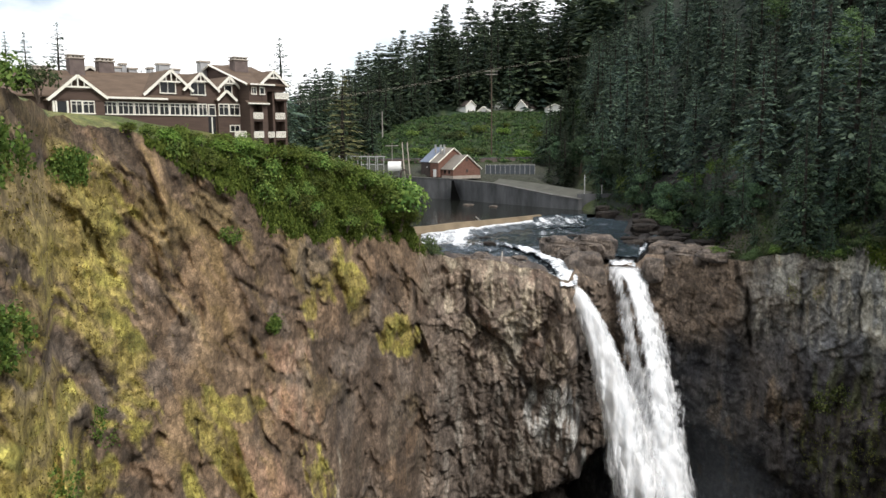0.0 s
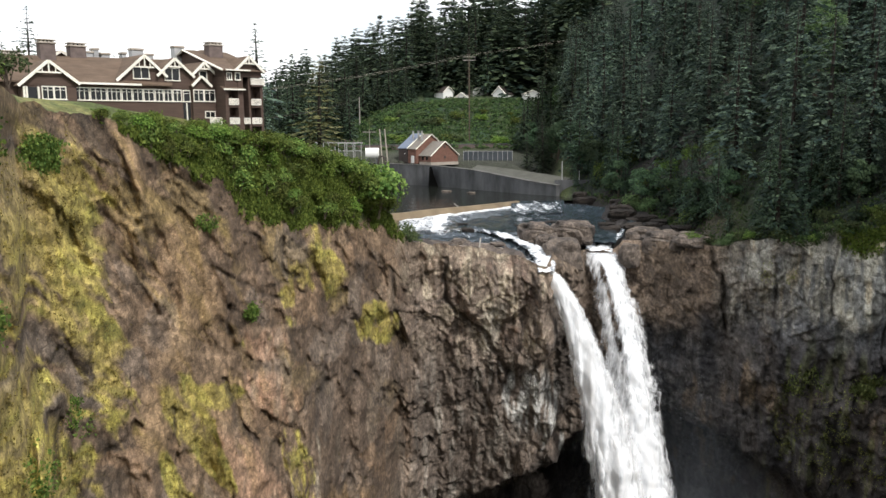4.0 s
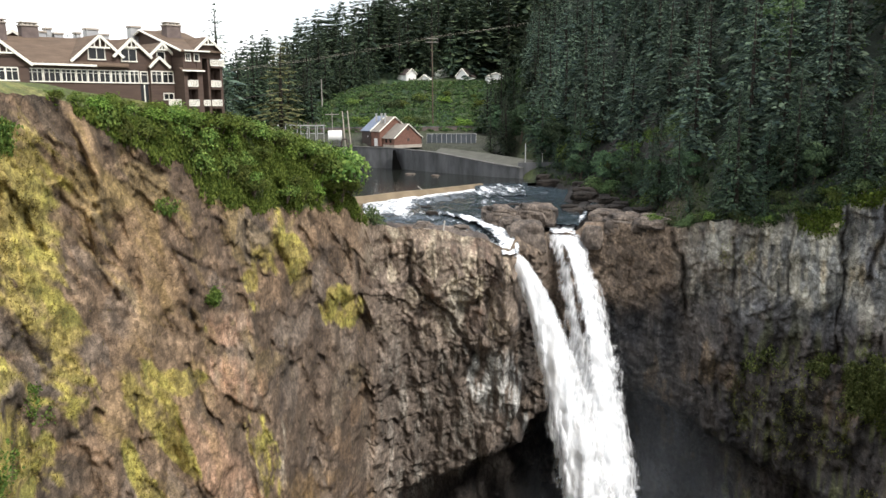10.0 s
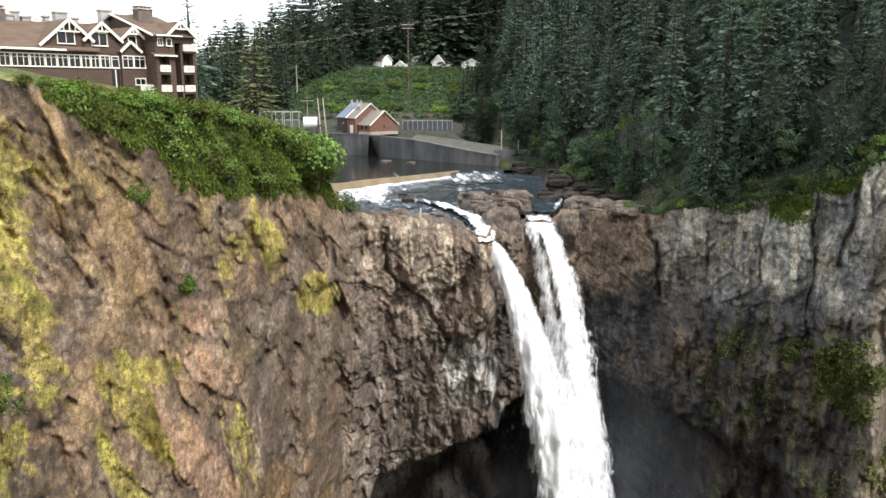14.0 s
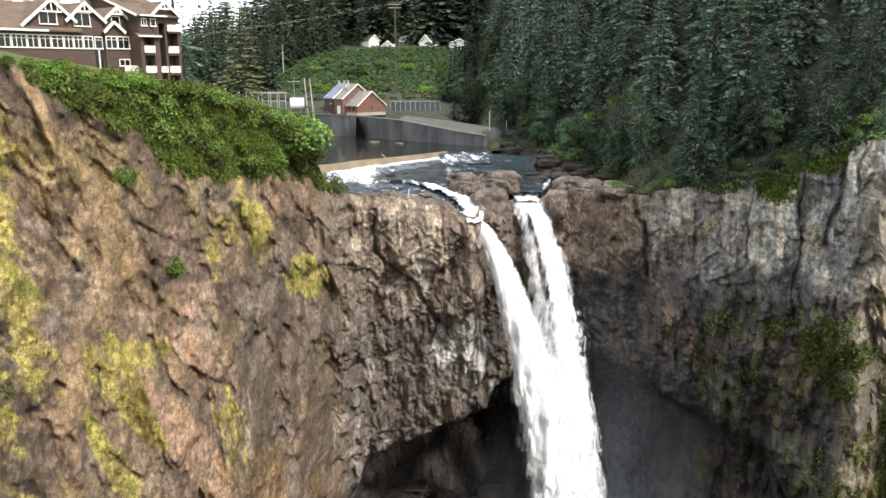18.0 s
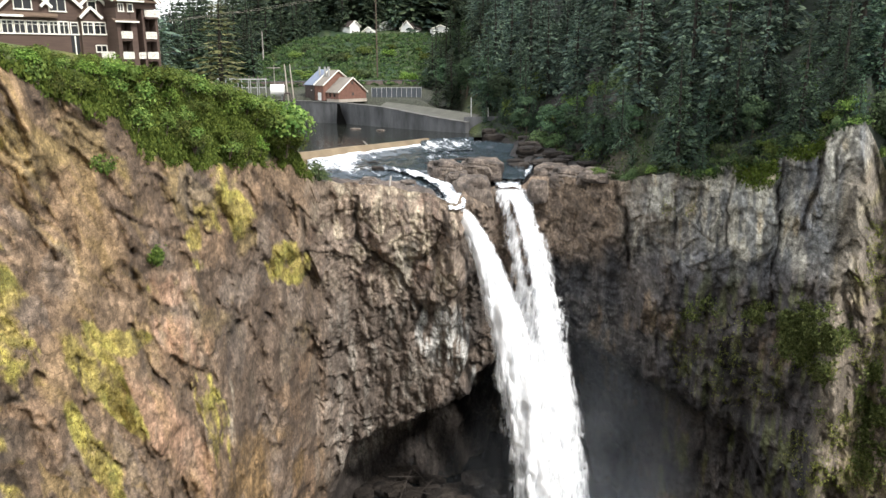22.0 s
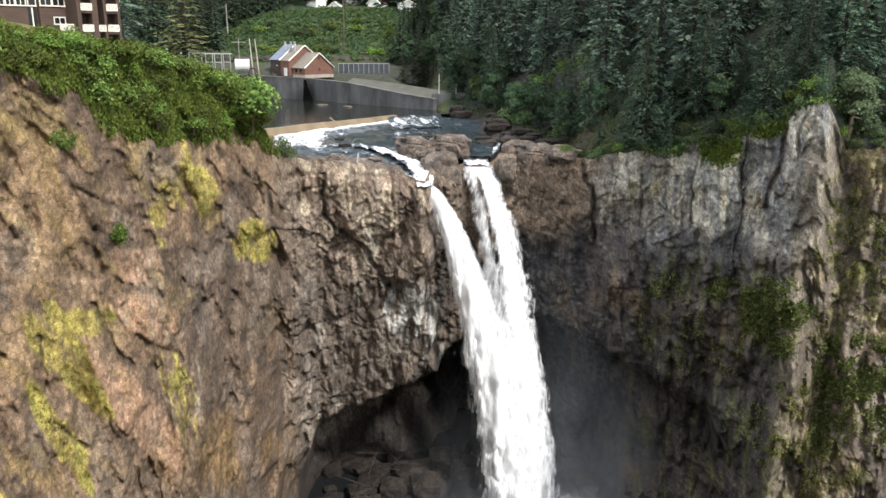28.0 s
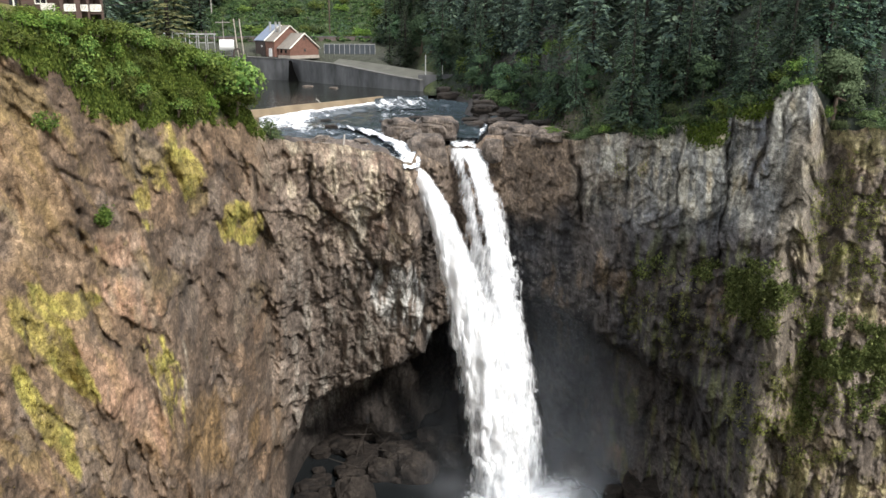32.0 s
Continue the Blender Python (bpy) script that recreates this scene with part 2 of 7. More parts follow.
def rock_material(name):
    """Broken rock: the zones' colours come from the mesh, grain and chipped faces from here."""
    k = Nodes(name)
    at = k.t.nodes.new("ShaderNodeVertexColor")
    at.layer_name = "rock"
    mid = k.noise(0.55, 9, 0.66, (1, 0.5, 0.85), coord="Position")
    grain = k.noise(2.2, 9, 0.74, (1, 0.5, 0.7), coord="Position")
    speck = k.noise(6.5, 5, 0.7, (1, 0.6, 0.8), coord="Position")
    streak = k.noise(1.5, 7, 0.7, (1, 0.6, 0.16), coord="Position")
    co = k.t.nodes.new("ShaderNodeNewGeometry")
    mp = k.t.nodes.new("ShaderNodeMapping")
    mp.inputs["Scale"].default_value = (1, 0.55, 0.7)
    k.link(co.outputs["Position"], mp.inputs["Vector"])
    chip = k.t.nodes.new("ShaderNodeTexVoronoi")
    chip.inputs["Scale"].default_value = 2.3
    k.link(mp.outputs["Vector"], chip.inputs["Vector"])
    off = k.vector("SUBTRACT", mp.outputs["Vector"], chip.outputs["Position"])
    slant = k.vector("SUBTRACT", chip.outputs["Color"], (0.5, 0.5, 0.5))
    face = k.vector("DOT_PRODUCT", off, slant)
    col = k.mix(0.34, at.outputs["Color"], k.ramp(grain, (0.38, (0.07, 0.065, 0.06)), (0.5, (0.5, 0.5, 0.5)), (0.62, (0.92, 0.91, 0.89))), "OVERLAY")
    col = k.mix(0.16, col, k.ramp(mid, (0.34, (0.2, 0.19, 0.185)), (0.5, (0.5, 0.5, 0.5)), (0.66, (0.8, 0.79, 0.77))), "OVERLAY")
    col = k.mix(0.3, col, k.ramp(streak, (0.36, (0.18, 0.175, 0.17)), (0.5, (0.5, 0.5, 0.5)), (0.64, (0.82, 0.81, 0.79))), "OVERLAY")
    col = k.mix(0.4, col, k.ramp(speck, (0.36, (0.08, 0.075, 0.07)), (0.5, (0.5, 0.5, 0.5)), (0.64, (0.92, 0.91, 0.89))), "OVERLAY")
    col = k.mix(0.5, col, k.ramp(k.vector("DOT_PRODUCT", chip.outputs["Color"], (0, 1, 0)), (0.0, (0.22, 0.215, 0.21)), (1.0, (0.78, 0.775, 0.76))), "OVERLAY")
    joint = k.t.nodes.new("ShaderNodeTexVoronoi")
    joint.feature = "DISTANCE_TO_EDGE"
    joint.inputs["Scale"].default_value = 0.8
    bent = k.t.nodes.new("ShaderNodeMixRGB")
    bent.inputs[0].default_value = 0.22
    k.link(mp.outputs["Vector"], bent.inputs[1])
    k.link(k.noise_colour(0.7), bent.inputs[2])
    k.link(bent.outputs[0], joint.inputs["Vector"])
    line = k.maths("MULTIPLY", k.ramp(joint.outputs["Distance"], (0.0, (1, 1, 1)), (0.045, (0, 0, 0))), k.ramp(mid, (0.46, (1, 1, 1)), (0.54, (0, 0, 0))))
    col = k.mix(k.maths("MULTIPLY", line, 0.3), col, (0.035, 0.03, 0.026))
    h = k.maths("ADD", k.maths("MULTIPLY", grain, 0.1), k.maths("MULTIPLY", face, 0.7))
    h = k.maths("SUBTRACT", k.maths("ADD", h, k.maths("MULTIPLY", speck, 0.06)), k.maths("MULTIPLY", line, 0.12))
    k.bump(h, 0.8, 0.6)
    return k.done(col, 0.88, 0.0, 0.25)


def leaf_material(name, dark, light, warm=None, gloss=0.7, sheen=0.12):
    k = Nodes(name)
    oi = k.t.nodes.new("ShaderNodeObjectInfo")
    ge = k.t.nodes.new("ShaderNodeNewGeometry")
    col = k.mix(k.maths("POWER", ge.outputs["Random Per Island"], 1.6), dark, light)
    hsv = k.node("ShaderNodeHueSaturation")
    k.link(k.maths("ADD", k.maths("MULTIPLY", oi.outputs["Random"], 0.05), 0.475), hsv.inputs["Hue"])
    k.link(k.maths("ADD", k.maths("MULTIPLY", oi.outputs["Random"], 1.05), 0.48), hsv.inputs["Value"])
    k.link(col, hsv.inputs["Color"])
    col = hsv.outputs[0]
    if warm:
        col = k.mix(k.maths("MULTIPLY", k.ramp(k.noise(0.35, 3), (0.5, (0, 0, 0)), (0.68, (1, 1, 1))), 0.6), col, warm)
    tr = k.node("ShaderNodeBsdfTranslucent")
    k.link(col, tr.inputs["Color"])
    mx = k.node("ShaderNodeMixShader", Fac=0.25)
    k.done(col, gloss, 0, sheen)
    k.link(k.b.outputs[0], mx.inputs[1])
    k.link(tr.outputs[0], mx.inputs[2])
    k.link(mx.outputs[0], k.out.inputs[0])
    return k.mat


M_ROCK = rock_material("cliff_rock")
M_NEEDLE = leaf_material("fir_needles", (0.018, 0.035, 0.028), (0.095, 0.145, 0.085))
# hill firs: distance haze is mixed in as lighter, bluer needles
M_NEEDLE_HAZE = leaf_material("hazy_fir_needles", (0.028, 0.048, 0.044), (0.135, 0.185, 0.122))
M_NEEDLE_PALE = leaf_material("young_fir_needles", (0.11, 0.13, 0.055), (0.3, 0.31, 0.14))
# needle copy that holds the shade on the ridge and far firs
M_NEEDLE_DARK = leaf_material("shaded_fir_needles", (0.02, 0.035, 0.028), (0.095, 0.125, 0.066))
M_BRAMBLE = leaf_material("bramble_leaves", (0.022, 0.046, 0.02), (0.1, 0.165, 0.055), (0.12, 0.14, 0.05))
M_LEAF = leaf_material("shrub_leaves", (0.06, 0.1, 0.024), (0.2, 0.25, 0.06))
M_LEAF_PALE = leaf_material("maple_leaves", (0.05, 0.08, 0.035), (0.14, 0.185, 0.075))
M_VINE = leaf_material("vine_leaves", (0.055, 0.095, 0.016), (0.19, 0.25, 0.05))
M_LEAF_DARK = leaf_material("alder_leaves", (0.025, 0.048, 0.028), (0.09, 0.135, 0.065))
# albedo raised to supply sunlight that these shaded leaves lack
M_SLOPE = leaf_material("sunlit_slope_leaves", (0.12, 0.19, 0.06), (0.38, 0.48, 0.17))
M_BROOM = leaf_material("yellow_broom", (0.27, 0.23, 0.06), (0.52, 0.46, 0.13))
M_FIRBARK = plain("fir_bark", (0.05, 0.042, 0.036), 0.95, 0.4, 3, bump=0.6, stretch=(1, 1, 0.2))
M_BARK = plain("bark", (0.11, 0.085, 0.065), 0.9, 0.4, 3, bump=0.6, stretch=(1, 1, 0.2))
M_GREYWOOD = plain("weathered_pole", (0.3, 0.28, 0.25), 0.85, 0.3, 3, stretch=(1, 1, 0.1))

# ---- the gorge: a rim that runs round the plunge pool, and walls that drop from it ----
# bearing from the lookout in degrees (0 is +y, clockwise), the rim's distance and its height
RIM_BEARING = [-180, -150, -110, -80, -60, -42, -29.5, -27.2, -26.2, -24, -21, -14, -9, -5.8, -2.2, -1.1, 0.5, 3.6, 7.5, 9.2, 9.8, 11.3, 11.9, 14.0, 14.6, 18, 21.2, 24.3, 27.0, 28.2, 30.6, 31.6, 34.6, 36.2, 37.7, 40.8, 46, 56, 75, 100, 130, 180]
# past bearing 41 the rim is unseen, set low and far to admit sun
RIM_FAR = [1.3, 1.3, 5, 14, 26, 44, 60, 68, 84, 91, 98, 115, 132, 148, 163, 172, 177, 178, 175, 173, 184, 187, 200, 200, 199, 194, 186, 178, 172, 170, 166, 164, 159, 156, 165, 163, 168, 152, 105, 50, 6, 1.3]
RIM_HIGH = [30.0, 30.0, 31, 33, 35, 36, 35.8, 35.3, 34.4, 33.9, 33.0, 30.0, 27.6, 23.5, 13.5, 6.8, 5.2, 4.4, 2.2, 0.4, 2.6, 2.2, 0.4, 0.6, 3.0, 3.8, 4.6, 8.0, 8.2, 11.2, 12.4, 14.4, 19.6, 21.4, 12.0, 13.0, 4, -32, -46, -20, 26, 30.0]
POOL = -82.0     # the plunge pool's surface
RIVER = 6.0      # the still water above the weir


def rim(a):
    return np.interp(a, RIM_BEARING, RIM_FAR), np.interp(a, RIM_BEARING, RIM_HIGH)


FINE = 0.1
BEARINGS = np.concatenate([np.arange(-180, -34, 2.0), np.arange(-34, 47, FINE), np.arange(47, 180, 2.0)])
WALL_ROWS = 350


def wall_shift(a, z, top):
    """How far the wall lies behind its rim (minus: before it) at a height z."""
    drop = top - z
    left = smooth(0.2, -5.0, a)
    right = smooth(30.0, 40.0, a)
    mid = 1 - np.maximum(left, right)
    # the sloping bank: out towards the gorge as it goes down, with a steeper foot
    s = left * (-0.12 * drop - 0.0008 * drop ** 2 * smooth(-30, -14, a)) * smooth(-75, -34, a)
    s = s + right * (-0.16 * drop - 0.0012 * drop ** 2) * smooth(75, 45, a)
    # the undercut alcove on both sides of the falls
    brow = np.interp(a, [-1, 0.6, 4, 8, 13.6, 17, 22, 27, 31, 35], [-74, -60, -56, -49, -41, -38, -40, -42, -44, -56])
    deep = np.interp(a, [-1.6, -0.4, 1.5, 8, 14, 20, 27, 32, 36], [0, 12, 30, 46, 46, 26, 14, 9, 0])
    hollow = smooth(brow + 2, brow - 10, z) * (1 - 0.45 * smooth(-66, -86, z))
    s = s + mid * (deep * hollow - 0.03 * np.minimum(drop, 40))
    return s


def streak_way(a):
    """How far aslant the bank's streaks run: metres to the right for each metre down."""
    return np.interp(a, [-40, -20, -13, -7, -2], [0.62, 0.58, 0.42, 0.14, 0.03])


def girth(a):
    """Metres along the wall as seen from the lookout, summed over the bearings."""
    fine = np.arange(-180, 180.5, 0.5)
    run = np.concatenate([[0], np.cumsum(np.interp(fine[1:], RIM_BEARING, RIM_FAR) * radians(0.5))])
    return np.interp(a, fine, run) - np.interp(0, fine, run)


def build_wall():
    a = BEARINGS[:, None]
    v = np.linspace(0, 1, WALL_ROWS)[None, :]
    rt, zt = rim(a)
    ragged = 0.7 * fbm(a * 0.5, v * 11, 0, 4, 7) * smooth(0, 0.04, v) * smooth(-34, -30, a) * smooth(47, 44, a)
    rt = rim(a + ragged)[0]
    zt = zt + 0.35 * fbm(a * 1.3, 0, 0, 4, 3)
    z = zt + (POOL - 4 - zt) * v
    r = np.maximum(rt + wall_shift(a, z, zt), 1.0)
    x, y = r * np.sin(np.radians(a)), r * np.cos(np.radians(a))
    el = np.degrees(np.arctan2(z - EYE, r))
    front = smooth(-50, -32, a) * smooth(62, 46, a)
    left = smooth(-0.4, -2.4, a)
    mid = (1 - left) * smooth(14, 11, a)
    brown = smooth(11, 14, a) * smooth(23.5, 20.5, a)
    slab = smooth(20.5, 23, a) * smooth(38.5, 36.5, a) * smooth(-16.2, -12.4, el + 0.9 * vnoise(a / 2, el / 2, 0, 5))
    far_right = smooth(36, 38, a)
    # wall coordinates: metres across, aslant on the bank and upright at the falls, and metres up
    w1, w2 = fbm(x / 5, y / 5, z / 5, 3, 61), fbm(x / 5, y / 5, z / 5, 3, 62)
    g = girth(a) + 0 * z
    s = g + (z - 12) * streak_way(a) + 0.9 * w1
    h = z + 0.9 * w2
    aw, ew = a + 0.32 * w1, el + 0.32 * w2

    def seam(pts, wide):
        """A line of bearings and elevations with a soft edge."""
        best = np.full(aw.shape, 99.0)
        for (a0, e0), (a1, e1) in zip(pts, pts[1:]):
            t = np.clip(((aw - a0) * (a1 - a0) + (ew - e0) * (e1 - e0)) / ((a1 - a0) ** 2 + (e1 - e0) ** 2), 0, 1)
            best = np.minimum(best, np.hypot(aw - a0 - t * (a1 - a0), ew - e0 - t * (e1 - e0)))
        return smooth(wide, wide * 0.3, best)

    def patch(a0, e0, ra, re, soft=0.5, lean=0.0):
        return smooth(1 + soft, 1 - soft, ((aw - a0 + lean * (ew - e0)) / ra) ** 2 + ((ew - e0) / re) ** 2)

    # noises: drawn-out streaks, patches, grain
    st1 = fbm(s / 4.5, h / 26, 0.5, 4, 131)
    st2 = fbm(s / 1.5, h / 8, 1.5, 4, 132)
    n1 = fbm(s / 9, h / 11, 2.5, 4, 101)
    n2 = fbm(s / 2.6, h / 3.4, 3.5, 4, 111)
    n4 = fbm(s / 0.8, h / 1.7, 5.5, 3, 115)
    up1 = fbm(g / 1.2 + 0.3 * w1, z / 9, 4.5, 4, 121)
    # broken rock: blocks with their own height and slant at three sizes
    f1, e1 = facets(s / 6.0, h / 8.5, 0 * h, 31, 1.3)
    f2, e2 = facets(s / 2.4, h / 3.4, 0 * h + 3.3, 41, 1.4)
    k1 = chips(s / 7, h / 9, 0.2 * x, 3)
    k2 = chips(s / 2.2, h / 3.2, 0.3 * x, 5)
    k3 = chips(s / 0.95, h / 1.4, 0.6 * x, 8)
    sc, se = facets(g / 4.2 + 0.1 * w1, z / 26 + 0.05 * w2, 0 * h, 36, 0.9)
    sc2, _ = facets(g / 1.5 + 0.15 * w1, z / 7 + 0.1 * w2, 0 * h + 2, 37, 1.0)
    # blocks broken off square: steps with sharp shoulders
    b1, _ = cells(s / 4.6 + 0.15 * k1, h / 5.5 + 0.15 * k1, 0 * h + 9, 71)
    b2, j2 = cells(s / 1.7 + 0.2 * k2, h / 2.6 + 0.2 * k2, 0 * h + 11, 75)
    b3, j3 = cells(s / 0.75, h / 1.1, 0 * h + 13, 79)
    # the smooth clay that runs down the bank, and the shaded flank beside it
    clay = np.clip(seam([(-20.9, 0.6), (-18.9, -4.5), (-16.9, -9.0)], 0.75) + seam([(-16.9, -8.6), (-15.7, -12.6)], 1.9) + seam([(-16.2, -12.4), (-18.3, -17.0), (-19.8, -22)], 1.5) + 0.8 * patch(-14.6, -22.5, 1.6, 4.0, 0.5, 0.5), 0, 1)
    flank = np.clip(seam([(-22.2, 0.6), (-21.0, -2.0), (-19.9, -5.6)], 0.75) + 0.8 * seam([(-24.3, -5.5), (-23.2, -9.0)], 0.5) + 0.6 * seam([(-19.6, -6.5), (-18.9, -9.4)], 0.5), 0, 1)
    slabs = np.clip(patch(-11.2, -18.9, 1.9, 1.9, 0.3, 0.5) + patch(-11.9, -15.2, 1.7, 1.1, 0.4, 0.5) + 0.8 * patch(-13.6, -23.5, 1.5, 2.8, 0.3, 0.45) + 0.7 * patch(-24.3, 0.0, 0.8, 1.2, 0.3, 0.4) + 0.8 * patch(-11.5, -26.5, 1.6, 3.0, 0.4, 0.4), 0, 1)
    cracks = np.maximum.reduce([
        seam([(-14.7, -17.6), (-14.0, -19.8), (-12.6, -22.4)], 0.3), seam([(-7.1, -16.6), (-7.6, -19.0), (-8.0, -21.8)], 0.34), seam([(-14.05, -12.6), (-14.1, -14.6)], 0.2),
        seam([(-9.8, -8.0), (-9.9, -10.4), (-9.0, -11.2)], 0.22), seam([(-17.9, -19.2), (-18.1, -21.2)], 0.2), seam([(-25.6, -19), (-26.0, -23)], 0.3), seam([(-24.8, -19.6), (-25.0, -22)], 0.22),
        0.7 * seam([(-14.6, -9.8), (-12.0, -11.8), (-10.2, -12.6)], 0.22), 0.8 * seam([(-17.6, -25.2), (-16.4, -27.0), (-14.4, -25.6)], 0.22), 0.7 * seam([(-5.4, -7.6), (-4.4, -10.6), (-3.0, -12.8)], 0.28), 0.7 * seam([(-2.4, -10.2), (-1.9, -13.6)], 0.24),
        0.6 * seam([(-5.4, -15.6), (-5.0, -18.6)], 0.2), 0.6 * seam([(-3.9, -15.6), (-3.6, -18.2)], 0.2), 0.6 * seam([(-2.2, -16.5), (-1.9, -20.0)], 0.22),
        seam([(1.6, -9.8), (1.9, -12.8), (2.6, -13.6)], 0.26), seam([(3.0, -13.6), (4.8, -15.4), (6.2, -17.8)], 0.34), 0.7 * seam([(4.0, -9.6), (6.4, -9.9)], 0.2), 0.6 * seam([(6.7, -9.6), (6.9, -14.4)], 0.14),
        seam([(31.55, -5.6), (31.6, -17.0)], 0.13), 0.7 * seam([(28.5, -7.6), (28.4, -13)], 0.12), seam([(34.2, -4.6), (33.9, -7.2), (33.4, -11.5)], 0.28), 0.8 * seam([(35.2, -3.8), (34.8, -8.2)], 0.16), 0.6 * seam([(24.6, -8.6), (24.9, -13.0)], 0.16), seam([(20.9, -8.0), (21.6, -12.5), (22.2, -15)], 0.24)])
    sheer = np.maximum(0.85 * clay, 0.7 * slabs)
    rocky = (1 - sheer) * (0.45 + 0.55 * smooth(-0.35, 0.3, n1))
    # relief, towards the gorge
    bank = 1.5 * fbm(s / 12, h / 50, 7.5, 2, 11) - (0.8 + 0.9 * smooth(-17, -22, a)) * np.abs(fbm(s / 5.5, h / 30, 8.5, 2, 23)) + rocky * (0.5 * f1 + 0.2 * f2 + 0.7 * k1 + 0.55 * k2 + 0.24 * k3 + 0.45 * b1 + 0.34 * b2 + 0.14 * b3)
    bank = bank + 1.2 * clay - 1.7 * flank + 0.8 * slabs - 0.2 * rocky * (1 - smooth(0, 0.07, e2))
    wallr = 1.6 * fbm(g / 11, z / 24, 9.5, 3, 12) + 0.5 * f1 + 0.45 * k1 + 0.45 * k2 + 0.2 * k3 + 0.6 * sc + 0.65 * b1 + 0.4 * b2 + 0.16 * b3 + 0.7 * fbm(g / 1.7, z / 13, 6.5, 3, 15) - 0.5 * (1 - smooth(0, 0.05, e1)) - 0.2 * (1 - smooth(0, 0.06, e2))
    ledge = np.interp(a, [-1, 2, 4, 6, 9], [-13, -13.4, -14.5, -17.4, -17])
    wallr = wallr + 2.2 * mid * smooth(-0.5, 0.5, ew - ledge) * smooth(1.2, 2.4, a) + 1.8 * mid * patch(5.4, -11.6, 2.6, 2.6, 0.25)
    slabr = 0.5 * sc + 0.25 * sc2 + 0.8 * b1 + 0.7 * k1 + 0.3 * k2 + 0.4 * b2 + 0.2 * b3 + 1.2 * patch(30.1, -10.0, 1.35, 3.6, 0.2) - 0.25 * (1 - smooth(0, 0.04, se))
    ribs = 2.0 * fbm(g / 2.6, z / 20, 5.5, 4, 14) + 0.8 * chips(g / 1.1, z / 4.5, 0.3 * y, 9) + 0.35 * b2 - 2.5 * patch(31.5, -22.6, 2.4, 1.6, 0.5)
    relief = left * bank + (1 - left) * ((1 - slab) * (wallr * (1 - 0.35 * brown) + ribs * smooth(20, 24, a)) + slab * slabr) - (1.6 - 0.7 * left) * cracks
    keep = smooth(0.0, 0.05, v)
    r2 = np.maximum(r - front * relief * keep, 1.0)
    z2 = z + front * keep * 0.2 * fbm(x / 2, y / 2, z / 2, 3, 91)

    # colours by zone, in albedo
    def over(base, c, w):
        w = np.clip(w, 0, 1)[..., None]
        return base * (1 - w) + np.array(c) * w

    c = np.zeros(x.shape + (3,)) + np.array([0.185, 0.142, 0.112])
    # the bank: brown rock, paler streaks, dark broken faces
    c = over(c, (0.225, 0.157, 0.108), left)
    c = over(c, (0.3, 0.212, 0.142), left * smooth(-0.05, 0.4, st1 + 0.35 * n2) * 0.8)
    c = over(c, (0.145, 0.105, 0.078), left * smooth(0.1, 0.45, -st1 + 0.5 * st2) * 0.75)
    c = over(c, (0.345, 0.235, 0.148), left * patch(-14.5, -14, 4.6, 9, 0.6, 0.4) * smooth(-0.5, 0.2, n1 + 0.6 * st1) * 0.7)
    c = over(c, (0.165, 0.12, 0.09), left * smooth(-10.0, -6.5, a + 1.2 * n1) * smooth(-9, -14, el) * 0.75)
    c = over(c, (0.27, 0.225, 0.17), left * smooth(-9, -6, a) * smooth(-10, -14, el) * smooth(0.2, 0.5, up1) * 0.6)
    c = over(c, (0.175, 0.13, 0.1), left * smooth(-15.0, -10.5, a + 1.4 * n1) * smooth(-11.5, -14.5, el + n1) * (0.45 + 0.3 * smooth(-0.3, 0.3, n2)))
    c = over(c, (0.40, 0.275, 0.165), clay * smooth(-0.7, 0.1, st1 + 0.4 * n2) * 0.9)
    c = over(c, (0.29, 0.19, 0.12), clay * smooth(0.1, 0.5, st2) * 0.6)
    # the flank's shade is also laid into its colour
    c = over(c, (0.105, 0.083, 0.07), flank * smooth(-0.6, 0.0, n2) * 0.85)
    c = over(c, (0.47, 0.295, 0.2), slabs * smooth(-0.8, -0.2, n2) * 0.9)
    c = over(c, (0.31, 0.24, 0.18), slabs * smooth(0.05, 0.4, up1) * 0.6)
    c = over(c, (0.29, 0.185, 0.085), left * patch(-6.0, -28.5, 5.5, 2.4, 0.7) * smooth(-0.4, 0.3, n1 + 0.4 * st2) * 0.8)
    # yellow moss and broom in falling strips, greener and broken by dark rock
    moss = np.maximum.reduce([smooth(-19.8, -23.4, aw) * smooth(3.0, -3.0, ew) * 0.72, patch(-25.0, -12, 3.2, 7.5, 0.8, 0.45) * 0.75, patch(-17.0, -19.8, 1.5, 3.2, 0.7, 0.45), patch(-15.3, -18.6, 1.7, 0.8, 0.6, 0.7), patch(-15.8, -22.6, 1.0, 2.6, 0.7, 0.5), patch(-17.9, -25.5, 0.9, 3.6, 0.7, 0.4), patch(-7.4, -10.6, 1.9, 1.8, 0.7), patch(-3.4, -14.3, 1.6, 1.5, 0.7), patch(-9.9, -12.4, 1.0, 0.9, 0.7), patch(-8.0, -8.0, 1.6, 1.0, 0.8) * 0.6, patch(-13.6, -6.5, 2.2, 1.8, 0.8) * 0.45, patch(-11.6, -14.2, 2.6, 1.2, 0.8) * 0.45, patch(-9.6, -23.5, 1.0, 4.5, 0.8, 0.2) * 0.5])
    moss = moss * left
    grown = smooth(0.42, 0.8, moss + 0.4 * st1 + 0.32 * st2 + 0.28 * n2 + 0.22 * n4) * smooth(0.05, 0.3, moss)
    c = over(c, (0.115, 0.09, 0.07), smooth(-20, -23, aw) * left * (1 - grown) * smooth(-0.15, 0.3, -n2 + 0.4 * st1) * 0.85)
    c = over(c, (0.42, 0.345, 0.105), grown * 0.85)
